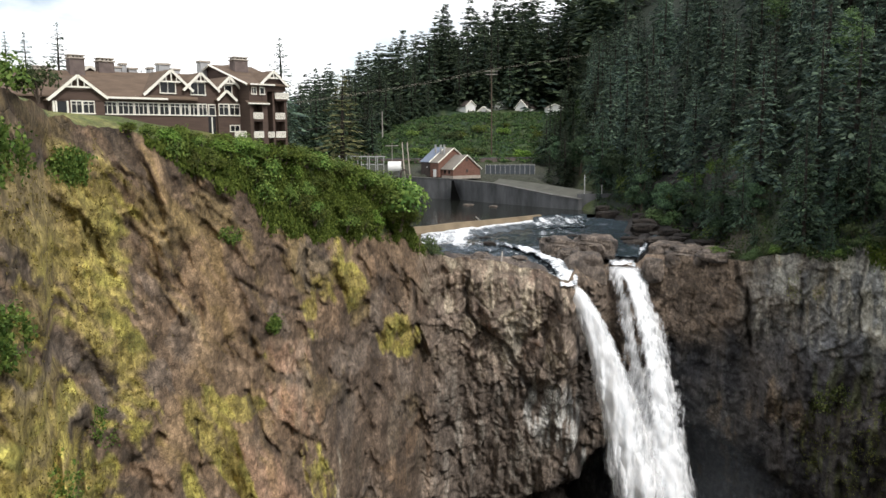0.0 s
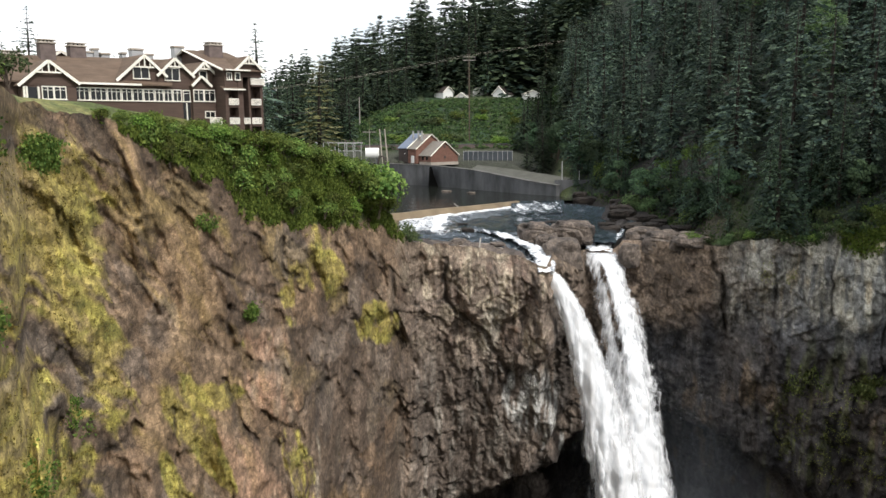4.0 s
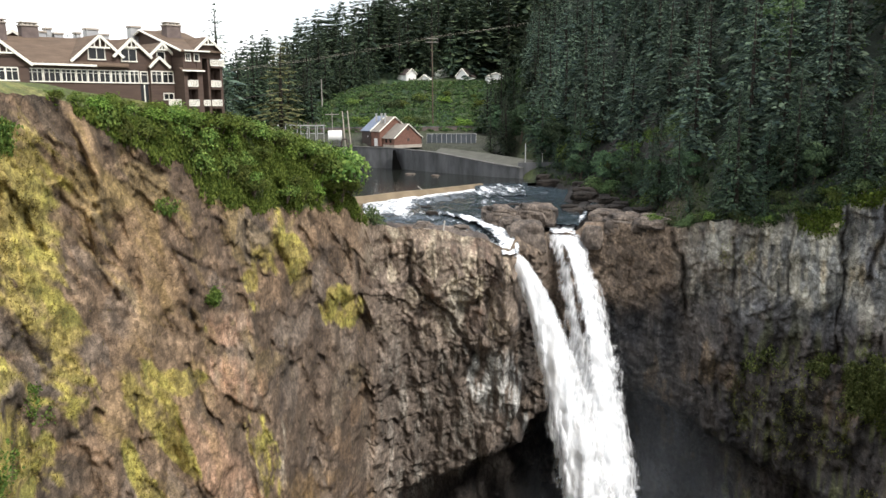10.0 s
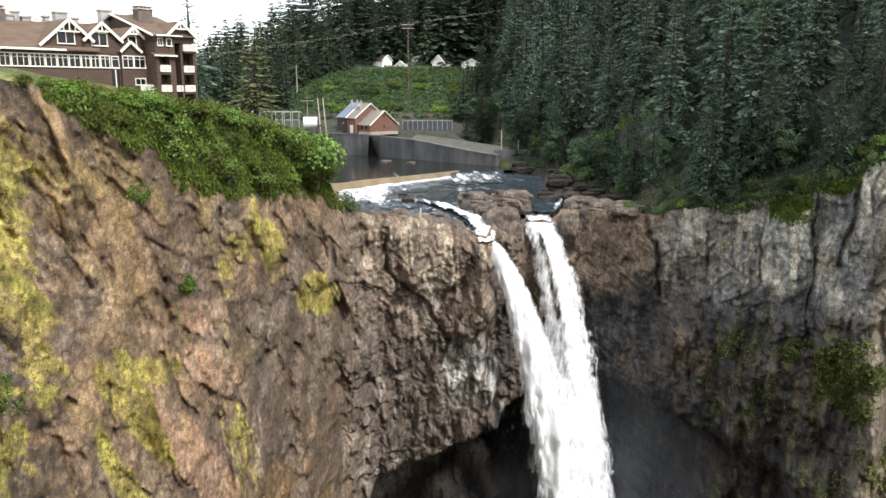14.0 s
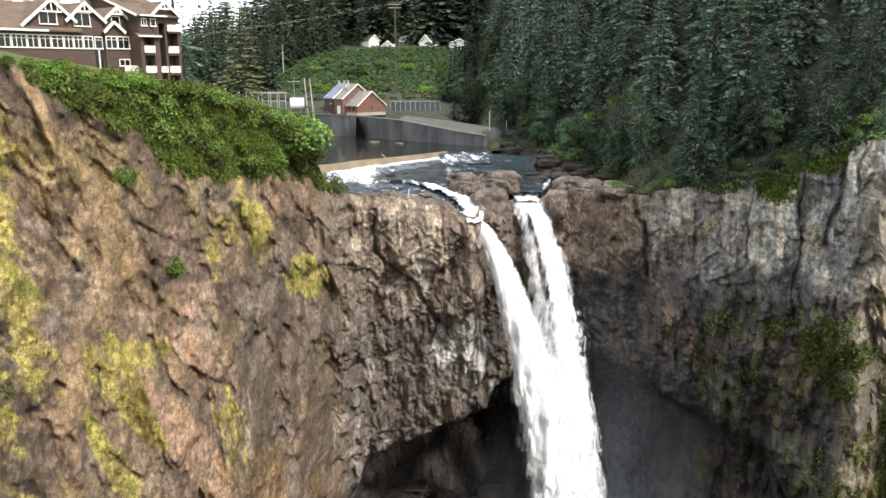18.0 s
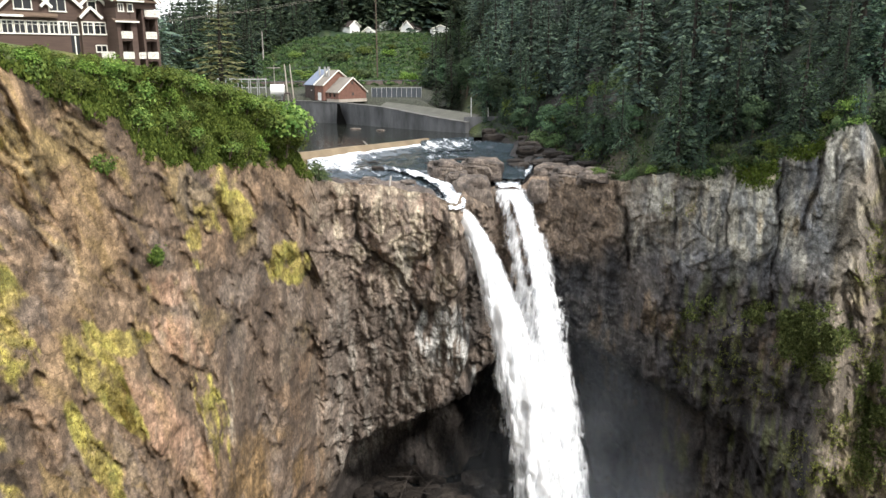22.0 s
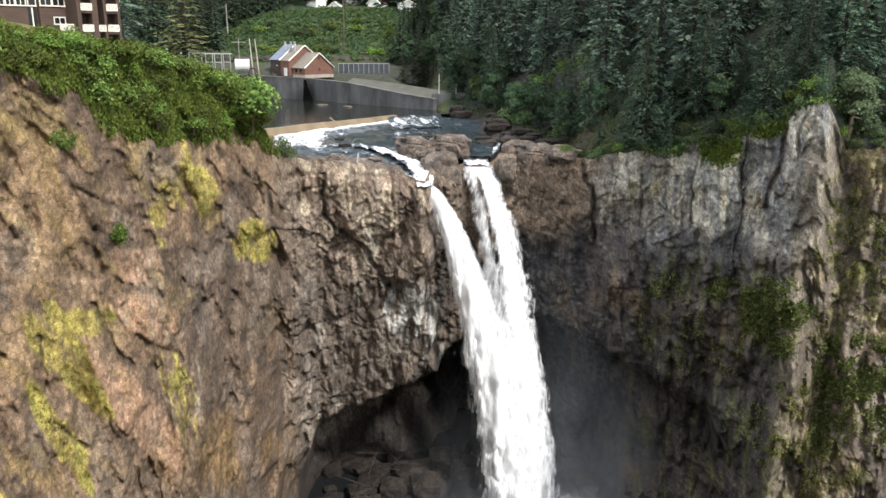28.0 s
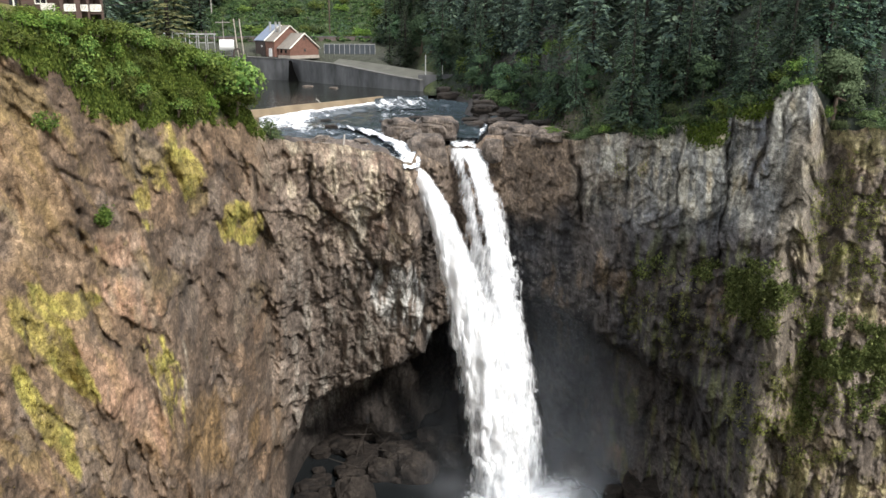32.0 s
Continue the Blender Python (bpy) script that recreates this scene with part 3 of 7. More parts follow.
    c = over(c, (0.16, 0.17, 0.045), grown * smooth(0.1, 0.45, n2 - 0.3 * st1 + 0.4 * n4) * 0.7)
    c = over(c, (0.52, 0.45, 0.12), grown * smooth(0.1, 0.5, n4 + 0.3 * st2) * 0.6)
    c = over(c, (0.37, 0.26, 0.12), left * smooth(-11, -15, a) * smooth(0.2, 0.5, st2 + 0.3 * st1) * (1 - grown) * 0.6)
    c = over(c, (0.3, 0.225, 0.09), left * smooth(0.25, 0.6, n1 + 0.5 * n2) * smooth(0, -4, el) * smooth(-24, -14, el) * 0.5)
    hump = left * smooth(-24.6, -26.2, aw) * smooth(-8, -3, ew)
    c = over(c, (0.36, 0.27, 0.15), hump * smooth(-0.4, 0.3, st1 + 0.4 * n4) * 0.75)
    # the wall at the brink: cream crust on brown and black blocks, pale streaks low down
    c = over(c, (0.255, 0.19, 0.14), mid * smooth(-12.5, -9.5, el + n1) * 0.7)
    cream = mid * smooth(9.6, 8.8, a) * smooth(-17.5, -13.0, el + 1.6 * n1)
    c = over(c, (0.40, 0.335, 0.25), cream * smooth(0.0, 0.5, n2 + 0.5 * up1 + 0.25 * f2) * 0.75)
    c = over(c, (0.25, 0.14, 0.09), cream * smooth(0.35, 0.6, -n2 + 0.4 * n1) * 0.6)
    c = over(c, (0.085, 0.072, 0.064), mid * smooth(0.25, 0.65, -n2 - 0.5 * up1 + 0.2 * n1) * 0.6)
    c = over(c, (0.40, 0.35, 0.285), mid * patch(5.2, -14.6, 0.8, 1.8, 0.5, -0.35) * 0.8)
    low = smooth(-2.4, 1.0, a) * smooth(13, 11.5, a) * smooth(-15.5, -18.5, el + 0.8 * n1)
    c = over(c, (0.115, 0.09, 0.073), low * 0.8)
    c = over(c, (0.27, 0.24, 0.205), low * smooth(0.1, 0.5, up1 + 0.3 * n2) * 0.6)
    c = over(c, (0.42, 0.41, 0.39), patch(9.2, -20.5, 3.0, 3.0, 0.6, 0.7) * smooth(0.0, 0.45, up1 + 0.4 * st2) * 0.75)
    c = over(c, (0.48, 0.42, 0.33), seam([(-7.9, -22.5), (-7.6, -26.0)], 0.9) * smooth(0.0, 0.4, up1 + 0.3 * st2) * 0.85)
    c = over(c, (0.055, 0.047, 0.042), patch(10.6, -15.5, 0.8, 5.0, 0.4) * 0.8)
    # the alcove beside the falls: its deep shadow painted as near-black rock
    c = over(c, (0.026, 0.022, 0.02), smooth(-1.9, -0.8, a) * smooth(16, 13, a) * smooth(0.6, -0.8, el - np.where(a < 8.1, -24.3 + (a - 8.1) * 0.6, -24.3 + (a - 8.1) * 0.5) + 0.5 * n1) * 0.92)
    # right of the falls: brown stacked rock, the grey slab wall, wet shade-darkened rock under it
    c = over(c, (0.225, 0.165, 0.122), brown * 0.8)
    c = over(c, (0.275, 0.205, 0.155), brown * smooth(-10.5, -8.5, el + n1) * 0.8)
    c = over(c, (0.1, 0.078, 0.064), brown * smooth(0.1, 0.5, -n2 + 0.3 * n1) * 0.6)
    c = over(c, (0.28, 0.277, 0.252), slab * 0.95)
    c = over(c, (0.40, 0.39, 0.34), slab * (1.1 * patch(30.0, -9.6, 1.5, 3.6, 0.3) + smooth(0.0, 0.5, up1)) * 0.8)
    c = over(c, (0.35, 0.27, 0.15), slab * smooth(0.35, 0.7, n1 + 0.6 * up1) * 0.5)
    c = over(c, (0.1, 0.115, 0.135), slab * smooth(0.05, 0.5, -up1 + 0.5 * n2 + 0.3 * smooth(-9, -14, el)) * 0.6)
    c = over(c, (0.16, 0.125, 0.09), slab * smooth(28.5, 23, a + 2 * n1) * smooth(-0.3, 0.4, n2) * 0.6)
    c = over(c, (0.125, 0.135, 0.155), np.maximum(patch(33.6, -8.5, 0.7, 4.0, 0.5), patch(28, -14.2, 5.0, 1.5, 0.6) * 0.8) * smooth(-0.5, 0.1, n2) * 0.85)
    c = over(c, (0.33, 0.26, 0.15), seam([(33.6, -4.2), (35.4, -3.6)], 0.5) * 0.6)
    # wet low rock, with the gorge's bluish shade mixed into the colour
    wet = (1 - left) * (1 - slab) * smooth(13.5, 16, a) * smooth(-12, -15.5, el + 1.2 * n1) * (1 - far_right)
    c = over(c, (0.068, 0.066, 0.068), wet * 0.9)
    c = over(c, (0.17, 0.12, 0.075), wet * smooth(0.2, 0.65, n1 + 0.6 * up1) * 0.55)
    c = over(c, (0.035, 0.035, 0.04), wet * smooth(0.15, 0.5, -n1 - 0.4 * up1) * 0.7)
    c = over(c, (0.1, 0.115, 0.045), wet * smooth(23, 26, a) * smooth(0.2, 0.5, up1 + 0.3 * n2) * 0.6)
    c = over(c, (0.3, 0.25, 0.19), seam([(36.2, -20.5), (37.2, -24.5), (37.6, -27.0)], 0.6) * smooth(-0.3, 0.3, up1) * 0.6)
    # the grown-over far side
    c = over(c, (0.17, 0.145, 0.11), smooth(34.9, 35.7, a) * smooth(38, 36.8, a) * smooth(-5.5, -8, el) * 0.75)
    c = over(c, (0.135, 0.115, 0.095), far_right * 0.9)
    c = over(c, (0.3, 0.235, 0.165), far_right * smooth(0.1, 0.5, n1 + 0.5 * up1) * 0.5)
    c = over(c, (0.2, 0.185, 0.075), far_right * smooth(0.1, 0.45, n2 + 0.4 * n1) * 0.55)
    # large plates of paler, greyer and darker rock; each block has its own tone; open joints are dark
    p1, _ = cells(s / 7.5 + 0.25 * k1 + 0.12 * n2, h / 13 + 0.2 * k1, 0 * h + 17, 181)
    p2, _ = cells(s / 2.9 + 0.25 * k2, h / 5.5 + 0.2 * k2, 0 * h + 19, 185)
    plain_rock = (1 - grown) * (1 - 0.7 * clay) * (1 - 0.6 * slabs)
    c = c * (1 + (0.2 * p1 + 0.17 * p2) * plain_rock)[..., None]
    c = over(c, (0.2, 0.165, 0.14), left * plain_rock * smooth(0.35, 0.5, p2) * smooth(-0.2, 0.2, p1) * 0.55)
    c = over(c, (0.36, 0.24, 0.155), left * plain_rock * smooth(0.45, 0.6, -p2) * smooth(-0.1, 0.3, -p1) * 0.5)
    tone = 1 + 0.06 * f2 + (0.14 * b2 + 0.15 * b3 + 0.07 * b1) * (1 - 0.6 * clay) + 0.08 * n2 + 0.16 * n4 * (1 - 0.5 * clay) + 0.08 * up1
    c = c * np.clip(tone, 0.55, 1.6)[..., None] * (1 + left[..., None] * np.array([-0.31, -0.305, -0.32])) * (1 + (mid + brown)[..., None] * np.array([-0.06, -0.02, 0.0])) * (1 + 0.16 * smooth(-19, -22, a))[..., None]
    c = over(c, (0.045, 0.037, 0.032), cracks * 0.7)
    c = over(c, (0.045, 0.038, 0.032), (1 - grown) * (1 - sheer) * np.maximum(1 - smooth(0.02, 0.07, j2), 0.6 - 0.6 * smooth(0.02, 0.08, j3)) * smooth(0.0, 0.4, n1 + 0.3 * n2 + 0.15) * (0.5 - 0.1 * left))
    under = np.interp(a, [-22, -20, -18, -14.2, -12.4, -9.2, -6, -3.9, -1.6, -1.2], [0.9, -0.6, -2.3, -3.3, -6.0, -6.7, -6.9, -6.7, -7.6, -8.6])
    c = over(c, (0.05, 0.075, 0.02), (el > under + 0.5 * n1) * smooth(-22.5, -20, a) * smooth(-1.0, -1.5, a) * 0.9)
    ang = np.radians(a)
    verts = np.stack([r2 * np.sin(ang), r2 * np.cos(ang), z2], -1)
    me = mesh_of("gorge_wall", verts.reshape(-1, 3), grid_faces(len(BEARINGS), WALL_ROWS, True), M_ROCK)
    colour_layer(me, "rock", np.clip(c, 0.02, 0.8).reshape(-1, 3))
    ob = new("cliff", me)
    tagged(ob, "tall fractured basalt and clay gorge cliff with grassy ledges", "cliff", kind="structure")
    return verts, grown


WALL, GROWN = build_wall()
RIM_R = np.hypot(WALL[:, 0, 0], WALL[:, 0, 1])
RIM_Z = WALL[:, 0, 2]


def land(a, r):
    """Height of the ground behind the rim at a bearing and a distance, on arrays."""
    rt, zt = rim(a)
    back = np.maximum(r - rt, 0)
    x, y = r * np.sin(np.radians(a)), r * np.cos(np.radians(a))
    # the lodge's terrace and the flat land behind it
    terrace = np.interp(a, [-60, -28, -22, -20, -17, -11.5], [35.3, 35.3, 35.0, 34.2, 33.4, 31.4])
    left = zt + (terrace - zt) * smooth(0, 10, back)
    left = left - 3.5 * smooth(150, 260, r)
    # the ridge's back falls to the works yard, with the slope and the shelf of houses behind
    yard = 15.6 + 5.6 * smooth(352, 384, r) - 5.5 * smooth(6.3, 8.6, a) * smooth(345, 320, r)
    slope = 24.6 * smooth(378, 462, r) * np.interp(a, [-9, -5, -1.5, 2], [0.45, 0.62, 0.9, 1.0]) + np.interp(a, [-12, -6, 0, 11], [0.02, 0.08, 0.2, 0.26]) * np.maximum(r - 462, 0).clip(0, 300)
    mid_left = np.where(r < far_bank(a) + 3, 3 + (zt - 3) * (1 - smooth(3, np.interp(a, [-9, -5, -2], [40, 24, 10]), back)), yard + slope)
    # the river: a rock shelf at the brink, rapids, the weir and the pool
    shelf = zt + (np.interp(a, [6, 8], [2.3, 3.0]) - zt) * smooth(3, np.interp(a, [6, 8], [15, 26]), back) - 1.8 * smooth(198, 208, r) + 0.9 * fbm(x / 7, y / 7, 0, 4, 201) - 0.5
    weir = weir_far(a)
    bed = np.where(r < weir - 1, shelf, RIVER - 2.5)
    bank = far_bank(a)
    bank_up = smooth(bank + 2.5, bank + 14, r)
    bed = np.where(r > bank + 2.5, (yard + slope) * bank_up + (RIVER - 1) * (1 - bank_up), bed)
    # the wooded hillside
    start = np.interp(a, [8, 9.9, 12, 14, 18, 21, 26, 31, 36, 46], [292, 288, 284, 268, 230, 192, 176, 167, 158, 178])
    rise = np.interp(a, [8, 14, 20, 30, 46], [0.36, 0.44, 0.5, 0.52, 0.5])
    up = np.maximum(r - start, 0)
    foot = zt + (np.interp(a, [8, 14, 20, 26], [7.5, 7.0, 4.0, 8]) - zt) * smooth(2, 60, back) * smooth(27, 22, a)
    hill = foot + rise * np.minimum(up, 420) + 1.5 * fbm(x / 16, y / 16, 0, 3, 211) * smooth(0, 20, up) + 0.4 * fbm(x / 5, y / 5, 0, 3, 212) * smooth(0, 5, back)
    wl_, wr_ = smooth(-9.5, -11.5, a), smooth(-0.2, -1.4, a)
    out = left * wl_ + (1 - wl_) * (mid_left * wr_ + (1 - wr_) * bed)
    wh = smooth(9.2, 11.0, a - 3.0 * smooth(202, 216, r) * smooth(284, 266, r))
    out = out * (1 - wh) + hill * wh
    behind = smooth(60, 90, np.abs(a))
    return out * (1 - behind) + zt * behind


def gap_to(x, y, pts):
    """Distance to a line of (bearing, distance) points, on arrays."""
    best = np.full(np.broadcast(x, y).shape, 1e9)
    q = [(r * math.sin(radians(a)), r * math.cos(radians(a))) for a, r in pts]
    for (ax, ay), (bx, by) in zip(q, q[1:]):
        t = np.clip(((x - ax) * (bx - ax) + (y - ay) * (by - ay)) / ((bx - ax) ** 2 + (by - ay) ** 2), 0, 1)
        best = np.minimum(best, np.hypot(x - ax - t * (bx - ax), y - ay - t * (by - ay)))
    return best


CHUTE = [(3.6, 218), (4.8, 212), (6.0, 206.5), (7.1, 200), (8.0, 192), (8.7, 184.5), (9.15, 176.5), (9.2, 171.5)]
CHUTE_R = [(12.9, 205), (12.95, 202), (13.0, 199)]
CASCADE = [(15.3, 226), (14.9, 219), (14.55, 213), (14.2, 207), (13.6, 203)]


def weir_far(a):
    return np.interp(a, [-14, -1, 0.7, 3.6, 5.6, 7.1, 10, 12], [228, 233, 239.5, 249, 258, 266, 271, 274])


def far_bank(a):
    """Distance of the concrete wall that bounds the pool."""
    return np.interp(a, [-12, -2.8, 0.8, 4.0, 9.75, 11], [352, 351, 338, 333, 288, 280])


STEPS = np.concatenate([[0], np.cumsum(np.concatenate([np.full(46, 0.9), np.geomspace(1.0, 6.0, 44), np.geomspace(6.5, 900, 24)]))])


def build_ground():
    a = BEARINGS[:, None]
    r = RIM_R[:, None] + STEPS[None, :]
    z = land(a, r)
    near = smooth(0, 3, r - RIM_R[:, None])
    z = RIM_Z[:, None] * (1 - near) + z * near
    ang = np.radians(a)
    x, y = r * np.sin(ang), r * np.cos(ang)
    blk, edge = cells(x / 4.5, y / 4.5, 0 * x, 301)
    shelf = smooth(-1.6, 0, a) * smooth(24, 19, a) * (r < far_bank(a) - 2) * (r < 292)
    z = z + near * shelf * (0.4 * blk - 0.3 * (1 - smooth(0, 0.15, edge)) + 0.25 * fbm(x / 1.5, y / 1.5, 0, 3, 311))
    cut = np.maximum(np.maximum(smooth(4.6, 1.4, gap_to(x, y, CHUTE)), smooth(6, 3, gap_to(x, y, CHUTE_R))), 0.7 * smooth(3.6, 1.2, gap_to(x, y, CASCADE)))
    z = z - near * cut * 3.2
    n1, n2 = fbm(x / 8, y / 8, 0, 4, 321), fbm(x / 2, y / 2, 0, 4, 331)
    c = np.zeros(x.shape + (3,)) + np.array([0.075, 0.095, 0.03])

    def over(base, col, w):
        w = np.clip(w, 0, 1)[..., None]
        return base * (1 - w) + np.array(col) * w

    c = over(c, (0.15, 0.15, 0.055), smooth(-0.2, 0.6, n1) * smooth(-8, -12, a))
    rock = np.maximum(shelf, smooth(5, 0, r - RIM_R[:, None]) * smooth(-4, -2, a))
    c = over(c, (0.105, 0.086, 0.074), rock)
    c = over(c, (0.22, 0.18, 0.15), rock * smooth(0.0, 0.6, n1 + 0.5 * n2) * smooth(215, 195, r))
    c = over(c, (0.07, 0.06, 0.055), rock * smooth(0.2, 0.7, -n1))
    # bank beside the firs: wetness plus tree shade put into the colour
    c = over(c, (0.036, 0.033, 0.032), rock * smooth(9, 10.5, a) * smooth(203, 212, r))
    yard = smooth(-12, -9, a) * smooth(11, 9, a) * (r > far_bank(a)) * smooth(384, 376, r)
    c = over(c, (0.04, 0.042, 0.036), yard * 0.9)
    green = smooth(-12, -9, a) * smooth(12, 9, a) * smooth(378, 386, r) * smooth(900, 700, r)
    c = over(c, (0.022, 0.046, 0.019), green)
    c = over(c, (0.025, 0.035, 0.014), green * smooth(0.0, 0.4, n2 + 0.5 * n1))
    c = over(c, (0.06, 0.085, 0.035), green * smooth(0.25, 0.5, n1 - 0.3 * n2) * 0.7)
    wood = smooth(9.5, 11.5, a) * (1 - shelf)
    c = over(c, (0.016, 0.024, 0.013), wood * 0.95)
    verts = np.stack([x, y, z], -1)
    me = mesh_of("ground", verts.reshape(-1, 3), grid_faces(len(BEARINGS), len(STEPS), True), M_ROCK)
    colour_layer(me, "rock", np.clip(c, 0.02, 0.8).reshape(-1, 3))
    tagged(new("ground", me), "grassy terrace, bare river rock and wooded hillside", "ground", kind="structure")


build_ground()

# ---- water ----


def water_material(name, colour, foam_amount, gloss=0.5):
    k = Nodes(name)
    at = k.t.nodes.new("ShaderNodeVertexColor")
    at.layer_name = "foam"
    ripple = k.noise(0.9, 6, 0.6)
    fine = k.noise(3.5, 5, 0.6)
    f = k.maths("ADD", at.outputs["Color"], k.maths("MULTIPLY", k.maths("SUBTRACT", k.noise(1.1, 7, 0.7), 0.5), foam_amount))
    foam = k.ramp(f, (0.38, (0, 0, 0)), (0.95, (1, 1, 1)))
    col = k.mix(foam, colour, (0.82, 0.85, 0.88))
    k.bump(k.maths("ADD", ripple, fine), 0.22, 0.1)
    k.done(col, k.mix(foam, (0.07, 0.07, 0.07), (0.8, 0.8, 0.8)), 0, gloss)
    return k.mat


M_RIVER = water_material("river_water", (0.014, 0.016, 0.013), 1.4, 0.22)
M_RAPID = water_material("rapid_water", (0.03, 0.042, 0.052), 2.2, 0.2)
M_PLUNGE = water_material("plunge_water", (0.012, 0.014, 0.015), 1.6, 0.15)


def build_river():
    # the still pool above the weir
    a = np.arange(-14, 12.01, 0.15)[:, None]
    v = np.linspace(0, 1, 40)[None, :]
    r0, r1 = weir_far(a), far_bank(a) + 1.5
    r = r0 + (r1 - r0) * v
    ang = np.radians(a)
    verts = np.stack([r * np.sin(ang), r * np.cos(ang), np.full(r.shape, RIVER)], -1)
    me = mesh_of("river_pool", verts.reshape(-1, 3), grid_faces(len(a), 40), M_RIVER, True)
    colour_layer(me, "foam", np.zeros((verts.size // 3, 3)))
    tagged(new("water_pool", me), "dark still river pool held by a low weir", "water", kind="structure")
    # the rapids between the weir and the brink
    a = np.arange(-1.6, 14.2, 0.07)[:, None]
    v = np.linspace(0, 1, 140)[None, :]
    rt, zt = rim(a)
    r0, r1 = rt + 1.5 + 7 * smooth(3.5, 1.5, a) + 12 * smooth(9.6, 10.6, a) * smooth(12.0, 11.4, a), weir_far(a) - 1.2 - 14 * smooth(10, 14, a)
    r = r0 + (r1 - r0) * v
    ang = np.radians(a)
    x, y = r * np.sin(ang), r * np.cos(ang)
    z = np.interp(r, [176, 195, 212, 232, 262], [0.4, 1.6, 2.9, 3.3, 3.9]) + 1.2 * smooth(16, 1, r1 - r) + 0.16 * fbm(x / 2.2, y / 4.5, 0, 4, 401)
    foam = np.maximum(0.85 * smooth(9, 1.5, r1 - r), 0.62 * smooth(3.8, 1.0, a) * smooth(30, 12, r1 - r)) + 0.5 * smooth(0.1, 0.8, fbm(x / 5, y / 12, 0, 4, 411)) + 0.35 * smooth(205, 190, r)
    foam = foam * (1 - 0.75 * smooth(8.5, 10.5, a))
    me = mesh_of("rapids", np.stack([x, y, z], -1).reshape(-1, 3), grid_faces(len(a), 140), M_RAPID, True)
    colour_layer(me, "foam", np.repeat(np.clip(foam, 0, 1).reshape(-1, 1), 3, 1))
    tagged(new("water_rapids", me), "shallow foaming river rapids below the weir", "water", kind="structure")
    # the spill round the weir's end
    a = np.arange(6.6, 10.4, 0.05)[:, None]
    v = np.linspace(0, 1, 30)[None, :]
    r = weir_far(a) + 1.5 - 20 * v
    ang = np.radians(a)
    x, y = r * np.sin(ang), r * np.cos(ang)
    z = RIVER + 0.03 - 2.2 * smooth(0.05, 0.9, v) + 0.07 * fbm(x / 1.5, y / 2.5, 0, 4, 451) * smooth(0, 0.3, v)
    me = mesh_of("spill", np.stack([x, y, z], -1).reshape(-1, 3), grid_faces(len(a), 30), M_RAPID, True)
    foam = 0.06 + 0.26 * smooth(0.1, 0.3, v) * smooth(1.0, 0.6, v) + 0.45 * fbm(x / 3, y / 6, 0, 3, 452)
    colour_layer(me, "foam", np.repeat(np.clip(foam, 0, 1).reshape(-1, 1), 3, 1))
    tagged(new("water_spill", me), "white water spilling round the weir's end", "water", kind="structure")
    # the white chutes that feed the two streams
    for pts, zs, half in ((CHUTE, (3.4, 3.3, 3.1, 2.8, 2.4, 1.8, 0.7, -0.3), 1.9), (CHUTE_R, (1.6, 1.0, 0.3), 4.0), (CASCADE, (5.0, 4.6, 3.6, 2.2, 1.2), 0.8)):
        q = np.array([(r * math.sin(radians(a)), r * math.cos(radians(a)), z) for (a, r), z in zip(pts, zs)])
        t = np.linspace(0, len(q) - 1, 90)
        c = np.stack([np.interp(t, np.arange(len(q)), q[:, i]) for i in range(3)], 1)
        d = np.gradient(c, axis=0)
        s = np.stack([-d[:, 1], d[:, 0]], 1)
        s /= np.linalg.norm(s, axis=1)[:, None]
        u = np.linspace(-1, 1, 16)
        w = half * (1 + 0.25 * vnoise(t * 2.0, 0, 0, 431))
        x = c[:, None, 0] + s[:, None, 0] * u[None] * w[:, None]
        y = c[:, None, 1] + s[:, None, 1] * u[None] * w[:, None]
        z = c[:, None, 2] + 0.35 * fbm(x / 1.2, y / 1.2, 0, 4, 441)
        me = mesh_of("chute", np.stack([x, y, z], -1).reshape(-1, 3), grid_faces(90, 16), M_RAPID, True)
        foam = ((0.92 if half > 1 else 0.75) - 0.5 * np.abs(u) ** 2)[None] * (0.35 + 0.65 * smooth(0, 0.4, t / t[-1]))[:, None] + 0.3 * fbm(x / 1.6, y / 3.0, 0, 3, 442)
        colour_layer(me, "foam", np.repeat(foam.reshape(-1, 1), 3, 1))
        tagged(new("water_chute", me), "white foaming chute that feeds the falls", "water", kind="structure")
    # the plunge pool at the bottom of the gorge
    a = np.arange(0, 360, 3.0)[:, None]
    rr = np.concatenate([[0.05], np.geomspace(20, 235, 60)])[None, :]
    ang = np.radians(a)
    x, y = rr * np.sin(ang), rr * np.cos(ang)
    d = np.hypot(x - 51, y - 164)
    z = POOL + 0.5 * fbm(x / 5, y / 5, 0, 4, 421) * smooth(60, 5, d)
    foam = smooth(19, 6, np.hypot(x - 54, y - 161)) + 0.06 * smooth(50, 20, d)
    me = mesh_of("plunge_pool", np.stack([x, y, z], -1).reshape(-1, 3), grid_faces(len(a), 61, True), M_PLUNGE, True)
    colour_layer(me, "foam", np.repeat(np.clip(foam, 0, 1).reshape(-1, 1), 3, 1))
    tagged(new("water_plunge_pool", me), "dark plunge pool white with foam under the falls", "water", kind="structure")


build_river()


